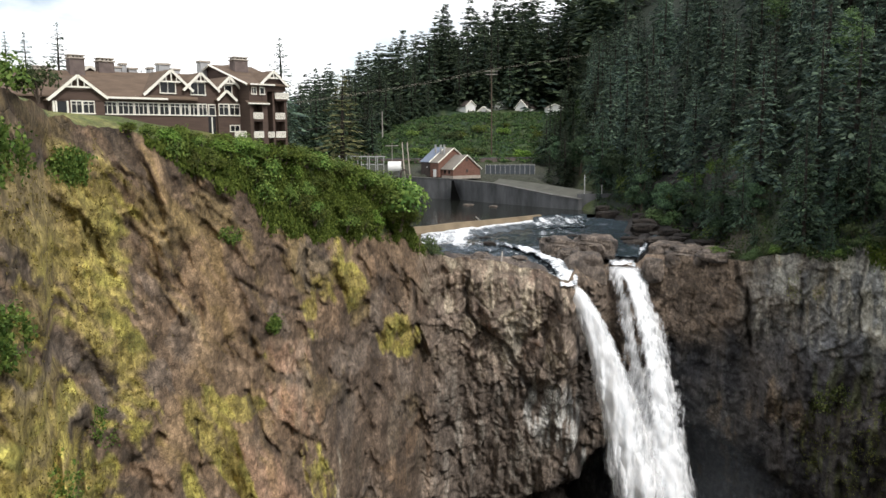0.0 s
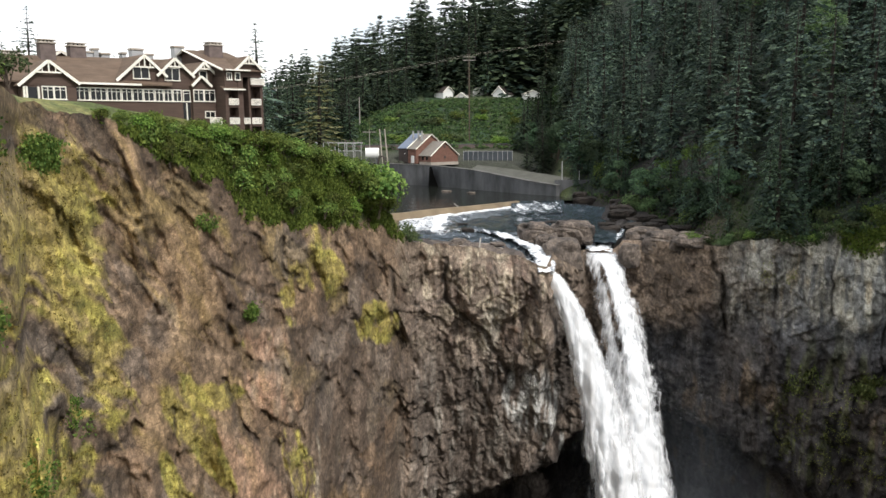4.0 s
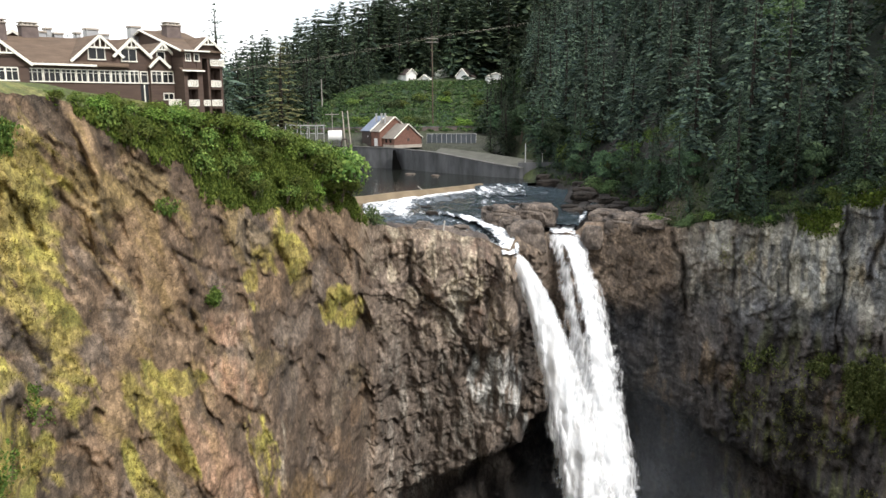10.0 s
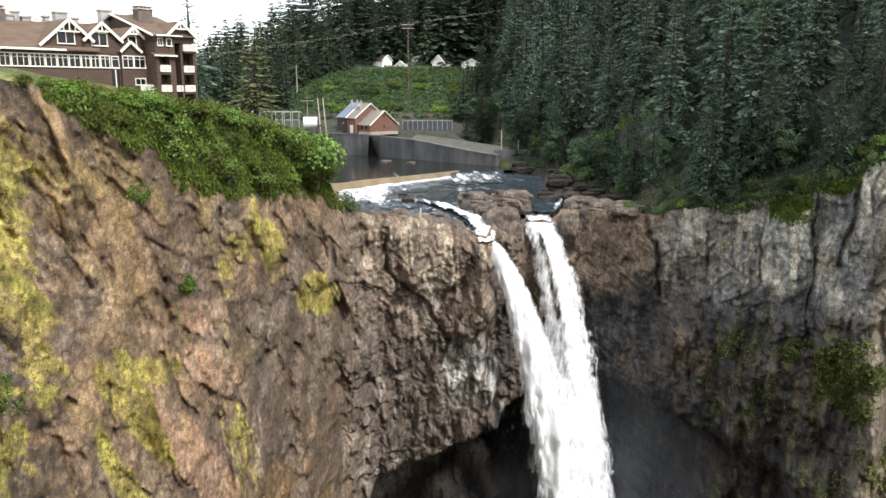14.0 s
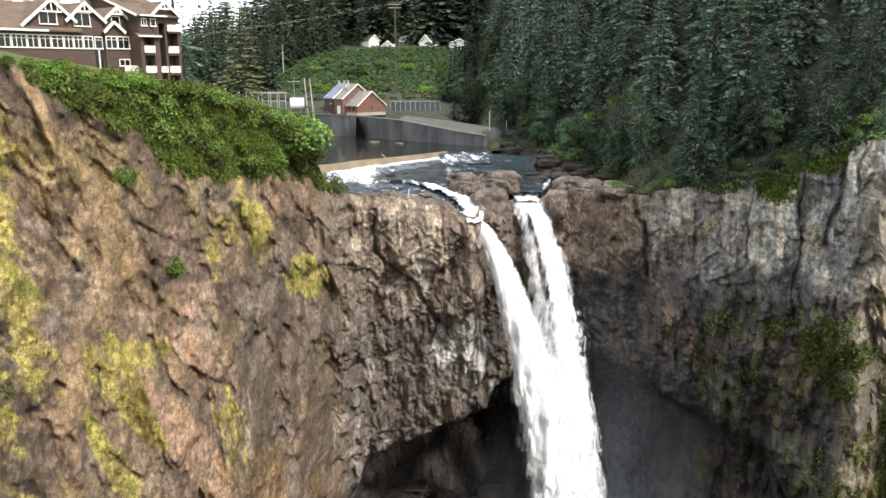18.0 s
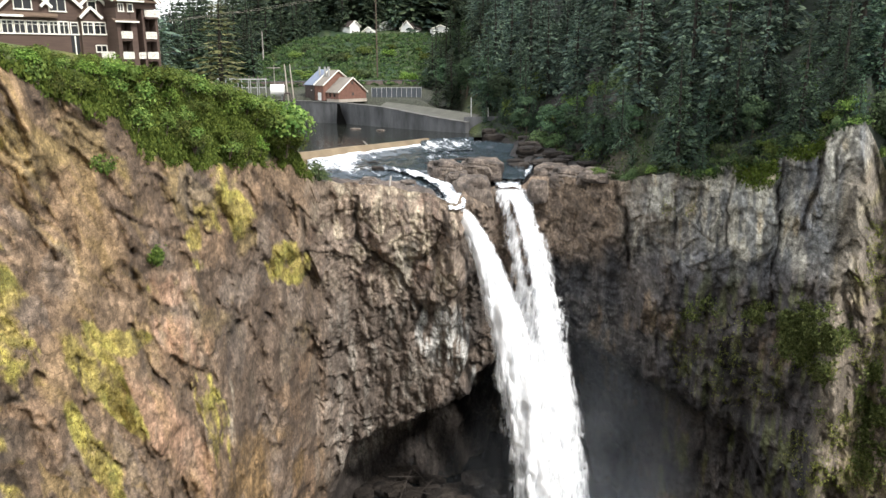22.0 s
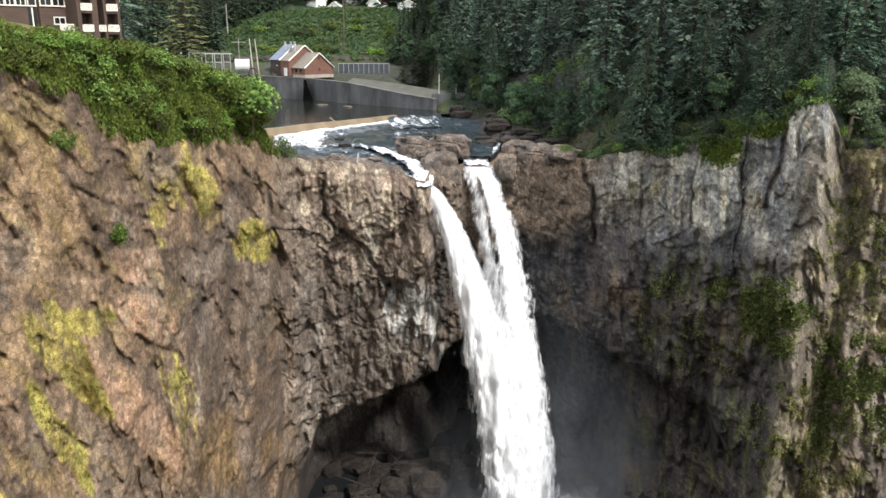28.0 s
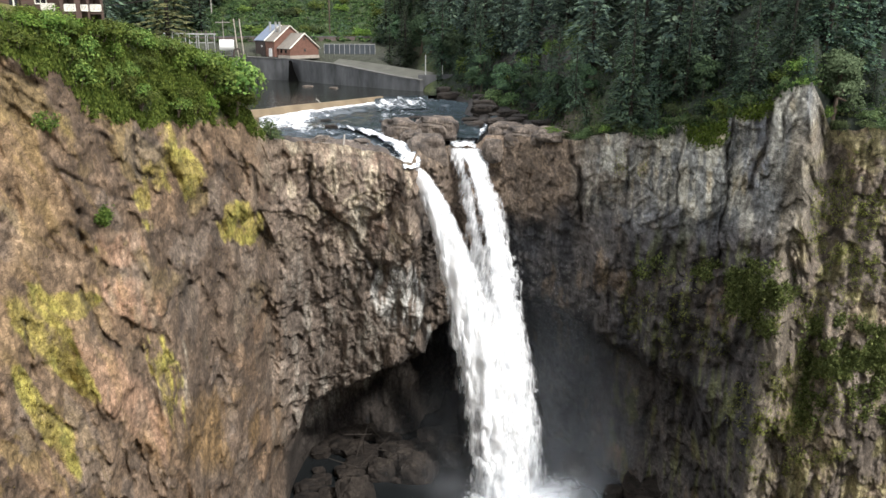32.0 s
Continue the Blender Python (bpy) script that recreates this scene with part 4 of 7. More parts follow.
def falls_material():
    k = Nodes("falling_water")
    at = k.t.nodes.new("ShaderNodeVertexColor")
    at.layer_name = "veil"
    sep = k.t.nodes.new("ShaderNodeSeparateColor")
    k.link(at.outputs["Color"], sep.inputs[0])
    streak = k.noise(0.9, 7, 0.68, (1, 1, 0.16))
    puff = k.noise(0.5, 6, 0.65, (1, 1, 0.5))
    n = k.maths("ADD", k.maths("MULTIPLY", streak, 0.6), k.maths("MULTIPLY", puff, 0.4))
    # thick in the heart of the stream, torn at its edges
    thick = k.maths("ADD", sep.outputs[0], k.maths("MULTIPLY", k.maths("SUBTRACT", n, 0.5), 2.0))
    alpha = k.ramp(thick, (0.16, (0, 0, 0)), (0.68, (1, 1, 1)))
    col = k.ramp(n, (0.3, (0.6, 0.64, 0.68)), (0.5, (0.84, 0.86, 0.88)), (0.68, (0.97, 0.97, 0.97)))
    k.bump(n, 0.45, 0.7)
    k.done(col, 0.75, 0, 0.2)
    k.link(k.maths("MULTIPLY", alpha, sep.outputs[1]), k.b.inputs["Alpha"])
    return k.mat


M_FALLS = falls_material()


def stream(name, lip, drift, width0, width1, label, seed, thick, bottom=POOL, layers=3, down=6.0, split=0.0):
    """A falling stream: it leaves its lip with the drift (metres a second) and falls freely."""
    high = lip[2] - bottom
    t_end = (-down + math.sqrt(down * down + 18.0 * high)) / 9.0
    n, m = 26, 150
    side = np.array([lip[1], -lip[0]]) / math.hypot(lip[0], lip[1])
    toward = -np.array([lip[0], lip[1]]) / math.hypot(lip[0], lip[1])
    fall_thing = thing(name, Matrix(), label, "waterfall", "streams of the falls")
    for layer in range(layers):
        u = np.linspace(-1, 1, n)[:, None]
        s = np.linspace(0, 1, m)[None, :] ** 0.6
        t = s * t_end
        fall = (down * t + 4.5 * t * t) / high
        w = width0 + (width1 - width0) * s ** 1.3
        w = w * (1.0 + 0.12 * fbm(0 * s, s * 9, layer * 7.0, 3, seed))
        cx, cy = lip[0] + drift[0] * t, lip[1] + drift[1] * t
        z = lip[2] + (bottom - lip[2]) * fall
        wob = w * 0.5 * u * (1.0 + 0.12 * layer)
        bulge = (1 - u ** 2) * w * 0.28 - layer * 0.8 - 0.4
        x = cx + side[0] * wob + toward[0] * bulge
        y = cy + side[1] * wob + toward[1] * bulge
        d = 1.1 * fbm(x / 1.8, y / 1.8 + layer, z / 7.5, 4, seed + 5) * (0.25 + s)
        x, y = x + toward[0] * d + side[0] * d * 0.3, y + toward[1] * d + side[1] * d * 0.3
        z = z + 0 * u
        edge = 1 - np.abs(u) ** 2.2 - split * np.exp(-((u + 0.22) / 0.2) ** 2) * smooth(0.03, 0.12, s) * smooth(0.75, 0.4, s)
        th = edge * np.interp(s, *thick) - 0.12 * layer + 0 * s
        fade = smooth(0, 0.02, s) * (1 - 0.3 * smooth(0.93, 1.0, s)) + 0 * u
        me = mesh_of("veil", np.stack([x, y, z], -1).reshape(-1, 3), grid_faces(n, m), M_FALLS, True)
        colour_layer(me, "veil", np.stack([th, fade, fade], -1).reshape(-1, 3))
        part_mesh("stream" if layer == 0 else "veil", me, fall_thing, "" if layer == 0 else "thin torn outer veil of water")
    return fall_thing


stream("waterfall", (27.6, 171.0, -0.3), (6.0, -1.6), 4.2, 16.5, "dense white stream leaping from its rock notch", 5, ([0, 0.5, 1], [1.0, 0.95, 0.8]))
stream("waterfall", (44.6, 194.0, 0.2), (2.5, -7.4), 8.8, 16.4, "broad torn white stream of the waterfall", 9, ([0, 0.15, 0.3, 0.6, 1], [0.9, 0.8, 0.75, 0.85, 0.85]), split=0.75)

# ---- trees ----


def conifer_meshes(height, radius, seed, density=1.0, bare=0.06, size=1.0, needles=None):
    """Trunk and crown of a fir: whorls of drooping boughs, each a herringbone of flat needle sprays."""
    rng = np.random.RandomState(seed)
    bm = bmesh.new()
    bend = Vector((rng.uniform(-.02, .02) * height, rng.uniform(-.02, .02) * height, 0))
    tube(bm, (0, 0, -1.5), bend * 0.5 + Vector((0, 0, height * 0.55)), 0.016 * height, 0.010 * height, 7)
    tube(bm, bend * 0.5 + Vector((0, 0, height * 0.55)), bend + Vector((0, 0, height * 0.985)), 0.010 * height, 0.02, 6)
    trunk = bpy.data.meshes.new("trunk")
    bm.to_mesh(trunk)
    bm.free()
    trunk.materials.append(M_FIRBARK)
    levels = int(height * 0.62 * density + 9)
    P, D, N, S = [], [], [], []
    lump = rng.uniform(0.55, 1.25, 48)
    for i in range(levels):
        h = bare + (0.985 - bare) * (i + rng.uniform(0.15, 0.85)) / levels
        prof = min(1.0, 1.15 * (1 - h) ** 0.85 + 0.02) * (0.72 + 0.28 * min(1, h / 0.18))
        boughs = rng.randint(5, 8) if h < 0.9 else 4
        spin = rng.uniform(0, 6.28)
        for b in range(boughs):
            ang = spin + b * 6.28 / boughs + rng.uniform(-.35, .35)
            length = max(0.35, radius * prof * rng.uniform(0.7, 1.1) * lump[int(ang * 2.5 + h * 13) % 48])
            pieces = max(4, int(length * 3.2 * density / size))
            f = 0.18 + 0.82 * (np.arange(pieces) + rng.uniform(0.2, 0.8, pieces)) / pieces
            side = np.where(np.arange(pieces) % 2 == 0, 1.0, -1.0) * rng.uniform(0.2, 1.0, pieces)
            wide = (0.10 + 0.30 * (1 - f)) * length * side * 0.8
            rise = 0.25 + 0.6 * (h - 0.4)
            droop = length * (rise * f - 0.62 * (1 - 0.5 * h) * f ** 1.8) - 0.28 * np.abs(wide)
            cx, sx = math.cos(ang), math.sin(ang)
            x = cx * f * length - sx * wide
            y = sx * f * length + cx * wide
            z = h * height + droop + rng.normal(0, 0.2, pieces)
            P.append(np.stack([x + bend.x * h, y + bend.y * h, z], 1))
            da = ang + side * 0.75 + rng.normal(0, 0.25, pieces)
            D.append(np.stack([np.cos(da), np.sin(da), -0.15 - 0.5 * f * (1 - h) + rng.normal(0, 0.15, pieces)], 1))
            N.append(np.stack([cx * 0.35 + rng.normal(0, 0.5, pieces), sx * 0.35 + rng.normal(0, 0.5, pieces), np.ones(pieces)], 1))
            S.append(size * (0.34 + 0.055 * length + 0.12 * (1 - h)) * rng.uniform(0.75, 1.3, pieces))
    P, D, N, S = (np.concatenate(q) for q in (P, D, N, S))
    n = len(P)
    side = np.cross(N, D)
    side /= np.linalg.norm(side, axis=1)[:, None]
    s = S[:, None]
    w = s * rng.uniform(0.42, 0.7, n)[:, None]
    a, c = P - D * s * 0.6, P + D * s
    b = P + side * w + np.array([0, 0, -0.2]) * s
    d = P - side * w + np.array([0, 0, -0.2]) * s
    verts = np.stack([a, b, c, d], 1).reshape(-1, 3)
    k = np.arange(n)[:, None] * 4
    faces = np.concatenate([k + np.array([[0, 1, 2]]), k + np.array([[0, 2, 3]])], 1).reshape(-1, 3)
    crown = mesh_of("crown", verts, faces, needles or M_NEEDLE)
    return trunk, crown


def tuft_mesh(name, material, lobes, leaf, count, seed, flat=1.0):
    """Leaf clumps on and inside a few lobes; a lobe is x, y, z and its radii."""
    rng = np.random.RandomState(seed)
    P, N = [], []
    total = sum(l[3] * l[4] for l in lobes)
    for x, y, z, rx, rz in lobes:
        k = max(12, int(count * rx * rz / total))
        d = rng.normal(0, 1, (k, 3))
        d /= np.linalg.norm(d, axis=1)[:, None]
        d[:, 2] = np.where(d[:, 2] < -0.35, -d[:, 2], d[:, 2])
        rad = rng.uniform(0.72, 1.08, k)[:, None] * (1 + 0.22 * vnoise(d[:, 0] * 3 + x, d[:, 1] * 3 + y, d[:, 2] * 3 + z, seed)[:, None])
        P.append(np.array([x, y, z]) + d * rad * np.array([rx, rx, rz]))
        N.append(d)
    P, N = np.concatenate(P), np.concatenate(N)
    n = len(P)
    N = N + rng.normal(0, 0.55, N.shape) + np.array([0, 0, 0.35 * flat])
    N /= np.linalg.norm(N, axis=1)[:, None]
    t = np.cross(N, rng.normal(0, 1, (n, 3)))
    t /= np.linalg.norm(t, axis=1)[:, None]
    u = np.cross(N, t)
    s = (leaf * rng.uniform(0.6, 1.4, n))[:, None]
    a, c = P - t * s, P + t * s
    b, d = P + u * s * 0.6 - N * s * 0.15, P - u * s * 0.6 - N * s * 0.15
    verts = np.stack([a, b, c, d], 1).reshape(-1, 3)
    k = np.arange(n)[:, None] * 4
    faces = np.concatenate([k + np.array([[0, 1, 2]]), k + np.array([[0, 2, 3]])], 1).reshape(-1, 3)
    return mesh_of(name, verts, faces, material)


def ground_at(a, r):
    return float(land(np.array([[float(a)]]), np.array([[float(r)]]))[0, 0])


def spot(a, r, dz=0.0):
    return (r * math.sin(radians(a)), r * math.cos(radians(a)), ground_at(a, r) + dz)


rng = random.Random(7)
NEAR_FIRS = [(conifer_meshes(h, rad, s, d, size=0.58), h) for h, rad, s, d in ((30, 6.6, 1, 1.15), (26, 6.2, 2, 1.2), (34, 6.8, 3, 1.1), (22, 5.2, 8, 1.25))]
FIRS = [(conifer_meshes(h, rad, s, d, size=0.85, needles=M_NEEDLE_HAZE), h) for h, rad, s, d in ((38, 7.4, 4, 0.95), (33, 7.0, 5, 1.0), (42, 7.6, 6, 0.9), (35, 5.8, 7, 1.0), (22, 4.2, 9, 1.15))]
DARK_FIRS = [(conifer_meshes(h, rad, s, d, size=1.05, needles=M_NEEDLE_DARK), h) for h, rad, s, d in ((40, 6.2, 14, 0.95), (34, 5.8, 15, 1.0), (44, 6.2, 16, 0.9), (30, 5.2, 17, 1.05))]


def fir(a, r, height, spread=1.0, label="", pick=None, near=False):
    kinds = NEAR_FIRS if near == 1 else DARK_FIRS if near == 2 else FIRS
    (trunk, crown), h = kinds[pick if pick is not None else rng.randrange(len(kinds))]
    k = height / h
    m = Matrix.Translation(spot(a, r, -0.3)) @ Matrix.Rotation(rng.uniform(0, 6.28), 4, "Z") @ Matrix.Diagonal((k * spread, k * spread, k, 1))
    t = thing("fir_tree", m, label or "tall dark green fir tree on the wooded hillside", "tree", "firs of the wooded hillside")
    part_mesh("trunk", trunk, t)
    part_mesh("crown", crown, t)
    return t


def plant_woods():
    placed = []

    def free(x, y, gap):
        return all((x - px) ** 2 + (y - py) ** 2 > gap * gap for px, py in placed)

    def put(count, draw, gap, size, spread, near=False):
        made = tries = 0
        while made < count and tries < 6000:
            tries += 1
            a, r = draw()
            x, y = r * math.sin(radians(a)), r * math.cos(radians(a))
            if not free(x, y, gap):
                continue
            placed.append((x, y))
            made += 1
            fir(a, r, size(a, r), rng.uniform(*spread), near=near)

    def edge(a):
        return float(np.interp(a, [8, 9.9, 12, 14, 18, 20.5, 22, 26, 31, 36, 37.2, 46], [300, 296, 286, 270, 230, 202, 190, 175, 166.5, 158.5, 168, 178]))

    # the front row along the rim and the river bank, then the slope behind
    def front():
        a = rng.uniform(10.6, 45)
        return a, edge(a) + 12 * rng.random() ** 1.5

    def slope():
        a = rng.uniform(10.2, 46)
        return a, edge(a) + 8 + 150 * rng.random() ** 1.35
    put(56, front, 6.5, lambda a, r: rng.choice((9, 14, 18, 24, 30)) * rng.uniform(0.85, 1.15), (0.85, 1.25), 1)
    put(125, slope, 9.0, lambda a, r: rng.uniform(22, 44), (0.85, 1.3))

    # the wedge of firs beside the green slope, and the ridge above the houses
    def wedge():
        r = rng.uniform(325, 452)
        return rng.uniform(float(np.interp(r, [325, 380, 452], [7.2, 7.0, 9.8])), 11.5), r

    def ridge():
        return rng.uniform(-12.5, 11.5), rng.uniform(474, 560)
    def flank():
        return rng.uniform(-12.5, -4.0), rng.uniform(392, 470)
    put(30, flank, 7.0, lambda a, r: rng.uniform(22, 40) * float(np.interp(a, [-12, -4], [0.8, 1.0])), (1.2, 1.7), 2)
    put(9, lambda: (rng.uniform(-5.5, -0.8), rng.uniform(456, 474)), 6.0, lambda a, r: rng.uniform(18, 34), (1.1, 1.5), 2)
    put(30, wedge, 6.5, lambda a, r: rng.uniform(13, 28), (1.2, 1.6), 2)
    put(66, ridge, 8.0, lambda a, r: rng.uniform(32, 48) * float(np.interp(a, [-12, -6, 0, 11], [0.7, 0.85, 1.0, 1.1])), (1.2, 1.7), 2)


plant_woods()

# ---- the lodge on the cliff top ----
M_SIDING = plain("brown_shingle_siding", (0.085, 0.057, 0.045), 0.85, 0.22, 2.5, stretch=(0.6, 0.6, 6))
M_ROOF = plain("brown_shingle_roof", (0.125, 0.088, 0.062), 0.9, 0.3, 2.0, stretch=(1, 1, 4))
M_TRIM = plain("cream_paint", (0.78, 0.75, 0.66), 0.6, 0.1, 2)
M_GLASS = Nodes("window_glass").done((0.012, 0.013, 0.014), 0.12, 0, 0.3)
M_STONE = plain("chimney_stone", (0.14, 0.11, 0.10), 0.9, 0.35, 4)
M_CAP = plain("chimney_cap", (0.38, 0.34, 0.29), 0.8, 0.25, 3)
M_METAL = plain("galvanised_metal", (0.4, 0.4, 0.4), 0.5, 0.2, 2, metal=0.4)
BASE = 31.0
LODGE = Matrix(((0.727, -0.687, 0, -49.5), (0.687, 0.727, 0, 98.4), (0, 0, 1, BASE), (0, 0, 0, 1)))
lodge = thing("lodge", LODGE, "brown shingled lodge with cream trim and steep gables", "lodge")


def wall_block(u0, u1, y0, y1, z0, z1, name="wall", mat=None):
    return part(name, box(bmesh.new(), u0, u1, y0, y1, z0 - BASE, z1 - BASE), mat or M_SIDING, lodge)


def slab(name, corners, thick, mat, parent=None):
    """A roof slab from four corners (u, y, z), with its thickness below."""
    bm = bmesh.new()
    top = [bm.verts.new((u, y, z - BASE)) for u, y, z in corners]
    low = [bm.verts.new((u, y, z - BASE - thick)) for u, y, z in corners]
    bm.faces.new(top)
    bm.faces.new(low[::-1])
    for i in range(4):
        bm.faces.new((top[i], low[i], low[(i + 1) % 4], top[(i + 1) % 4]))
    bmesh.ops.recalc_face_normals(bm, faces=bm.faces)
    return part(name, bm, mat, parent or lodge)


def bar(bm, a, b, w, d):
    """A squared timber from a to b (u, y, z), w high and d deep along y."""
    a, b = Vector(a), Vector(b)
    along = (b - a).normalized()
    up = Vector((0, 1, 0)).cross(along).normalized() * (w / 2)
    back = Vector((0, d / 2, 0))
    off = Vector((0, 0, -BASE))
    ring = [[bm.verts.new(p + off + s * up + t * back) for s, t in ((-1, -1), (1, -1), (1, 1), (-1, 1))] for p in (a, b)]
    bm.faces.new(ring[0])
    bm.faces.new(ring[1][::-1])
    for i in range(4):
        bm.faces.new((ring[0][i], ring[1][i], ring[1][(i + 1) % 4], ring[0][(i + 1) % 4]))
    bmesh.ops.recalc_face_normals(bm, faces=bm.faces)


def window(u0, u1, z0, z1, y, bays=2, transom=True):
    """A cream window: head, sill, mullions and a transom, with a glass pane in each bay."""
    f = 0.13
    win = part("window", box(bmesh.new(), u0, u1, y - 0.1, y + 0.02, z1 - BASE - f, z1 - BASE), M_TRIM, lodge)
    part("sill", box(bmesh.new(), u0 - 0.05, u1 + 0.05, y - 0.16, y + 0.02, z0 - BASE - 0.02, z0 - BASE + f), M_TRIM, win)
    w = (u1 - u0) / bays
    for i in range(bays + 1):
        c = u0 + i * w
        g = f * 0.8 if i in (0, bays) else f * 0.28
        part("mullion", box(bmesh.new(), c - g if i else c, c + g if i < bays else c, y - 0.09, y + 0.02, z0 - BASE + f, z1 - BASE - f), M_TRIM, win)
    if transom:
        h = z0 + (z1 - z0) * 0.72
        part("transom", box(bmesh.new(), u0 + f * 0.5, u1 - f * 0.5, y - 0.075, y + 0.02, h - BASE - 0.03, h - BASE + 0.03), M_TRIM, win)
    for i in range(bays):
        c = u0 + i * w
        part("pane", box(bmesh.new(), c + f * 0.4, c + w - f * 0.4, y - 0.035, y - 0.005, z0 - BASE + f * 0.8, z1 - BASE - f * 0.8), M_GLASS, win, "dark reflecting glass pane")
    return win


def gable(uc, left, right, apex, y, depth, floor, overhang=0.45, deco=True, roof=True):
    """A front gable: wall, two roof slopes, cream barge boards and a small truss. left and right are (u, z) of its feet."""
    bm = bmesh.new()
    prism(bm, [(left[0] + 0.25, floor - BASE), (right[0] - 0.25, floor - BASE), (right[0] - 0.25, right[1] - BASE - 0.1), (uc, apex - BASE - 0.22), (left[0] + 0.25, left[1] - BASE - 0.1)], depth, Matrix.Translation((0, y, 0)))
    part("gable_wall", bm, M_SIDING, lodge)
    for side in (left, right):
        if roof:
            slab("roof", [(side[0], y - overhang, side[1]), (uc, y - overhang, apex), (uc, y + depth, apex), (side[0], y + depth, side[1])], 0.16, M_ROOF)
        bm = bmesh.new()
        bar(bm, (side[0], y - overhang - 0.06, side[1] - 0.12), (uc, y - overhang - 0.06, apex - 0.12), 0.36, 0.1)
        part("barge_board", bm, M_TRIM, lodge, "cream barge board")
    if deco:
        k = 0.42
        zl = apex - 0.3
        a = (uc + (left[0] - uc) * k, y - overhang + 0.03, apex + (left[1] - apex) * k - 0.2)
        b = (uc + (right[0] - uc) * k, y - overhang + 0.03, apex + (right[1] - apex) * k - 0.2)
        zt = min(a[2], b[2])
        bm = bmesh.new()
        bar(bm, (a[0], a[1], zt), (b[0], b[1], zt), 0.2, 0.1)
        bar(bm, (uc, a[1], zt + 0.1), (uc, a[1], zl), 0.16, 0.1)
        for q in (-0.5, 0.5):
            bar(bm, (uc + q * (b[0] - a[0]) * 0.5, a[1], zt + 0.1), (uc + q * (b[0] - a[0]) * 0.5, a[1], zt + (zl - zt) * 0.5), 0.12, 0.08)
        part("gable_truss", bm, M_TRIM, lodge, "cream gable truss")


def rail(u0, u1, y, z0, z1, bars=True):
    """A cream balcony front: rails and balusters close together."""
    bm = bmesh.new()
    box(bm, u0, u1, y - 0.08, y + 0.04, z1 - BASE - 0.1, z1 - BASE)
    box(bm, u0, u1, y - 0.06, y + 0.03, z0 - BASE, z0 - BASE + 0.1)
    n = int((u1 - u0) / 0.16)
    for i in range(n + 1):
        c = u0 + (u1 - u0) * i / n
        box(bm, c - 0.055, c + 0.055, y - 0.04, y + 0.02, z0 - BASE + 0.1, z1 - BASE - 0.1)
    part("balcony_rail", bm, M_TRIM, lodge, "cream balcony railing")


def chimney(u0, u1, y0, y1, z0, z1):
    ch = wall_block(u0, u1, y0, y1, z0, z1 - 0.5, "chimney", M_STONE)
    bm = bmesh.new()
    box(bm, u0 - 0.15, u1 + 0.15, y0 - 0.15, y1 + 0.15, z1 - 0.55 - BASE, z1 - 0.35 - BASE, 0.03)
    for i in range(4):
        c = u0 + (u1 - u0) * (i + 0.5) / 4
        box(bm, c - 0.13, c + 0.13, y0, y1, z1 - 0.35 - BASE, z1 - 0.12 - BASE)
    box(bm, u0 - 0.12, u1 + 0.12, y0 - 0.12, y1 + 0.12, z1 - 0.14 - BASE, z1 - BASE, 0.02)
    part("chimney_cap", bm, M_CAP, ch, "pale stone chimney cap")


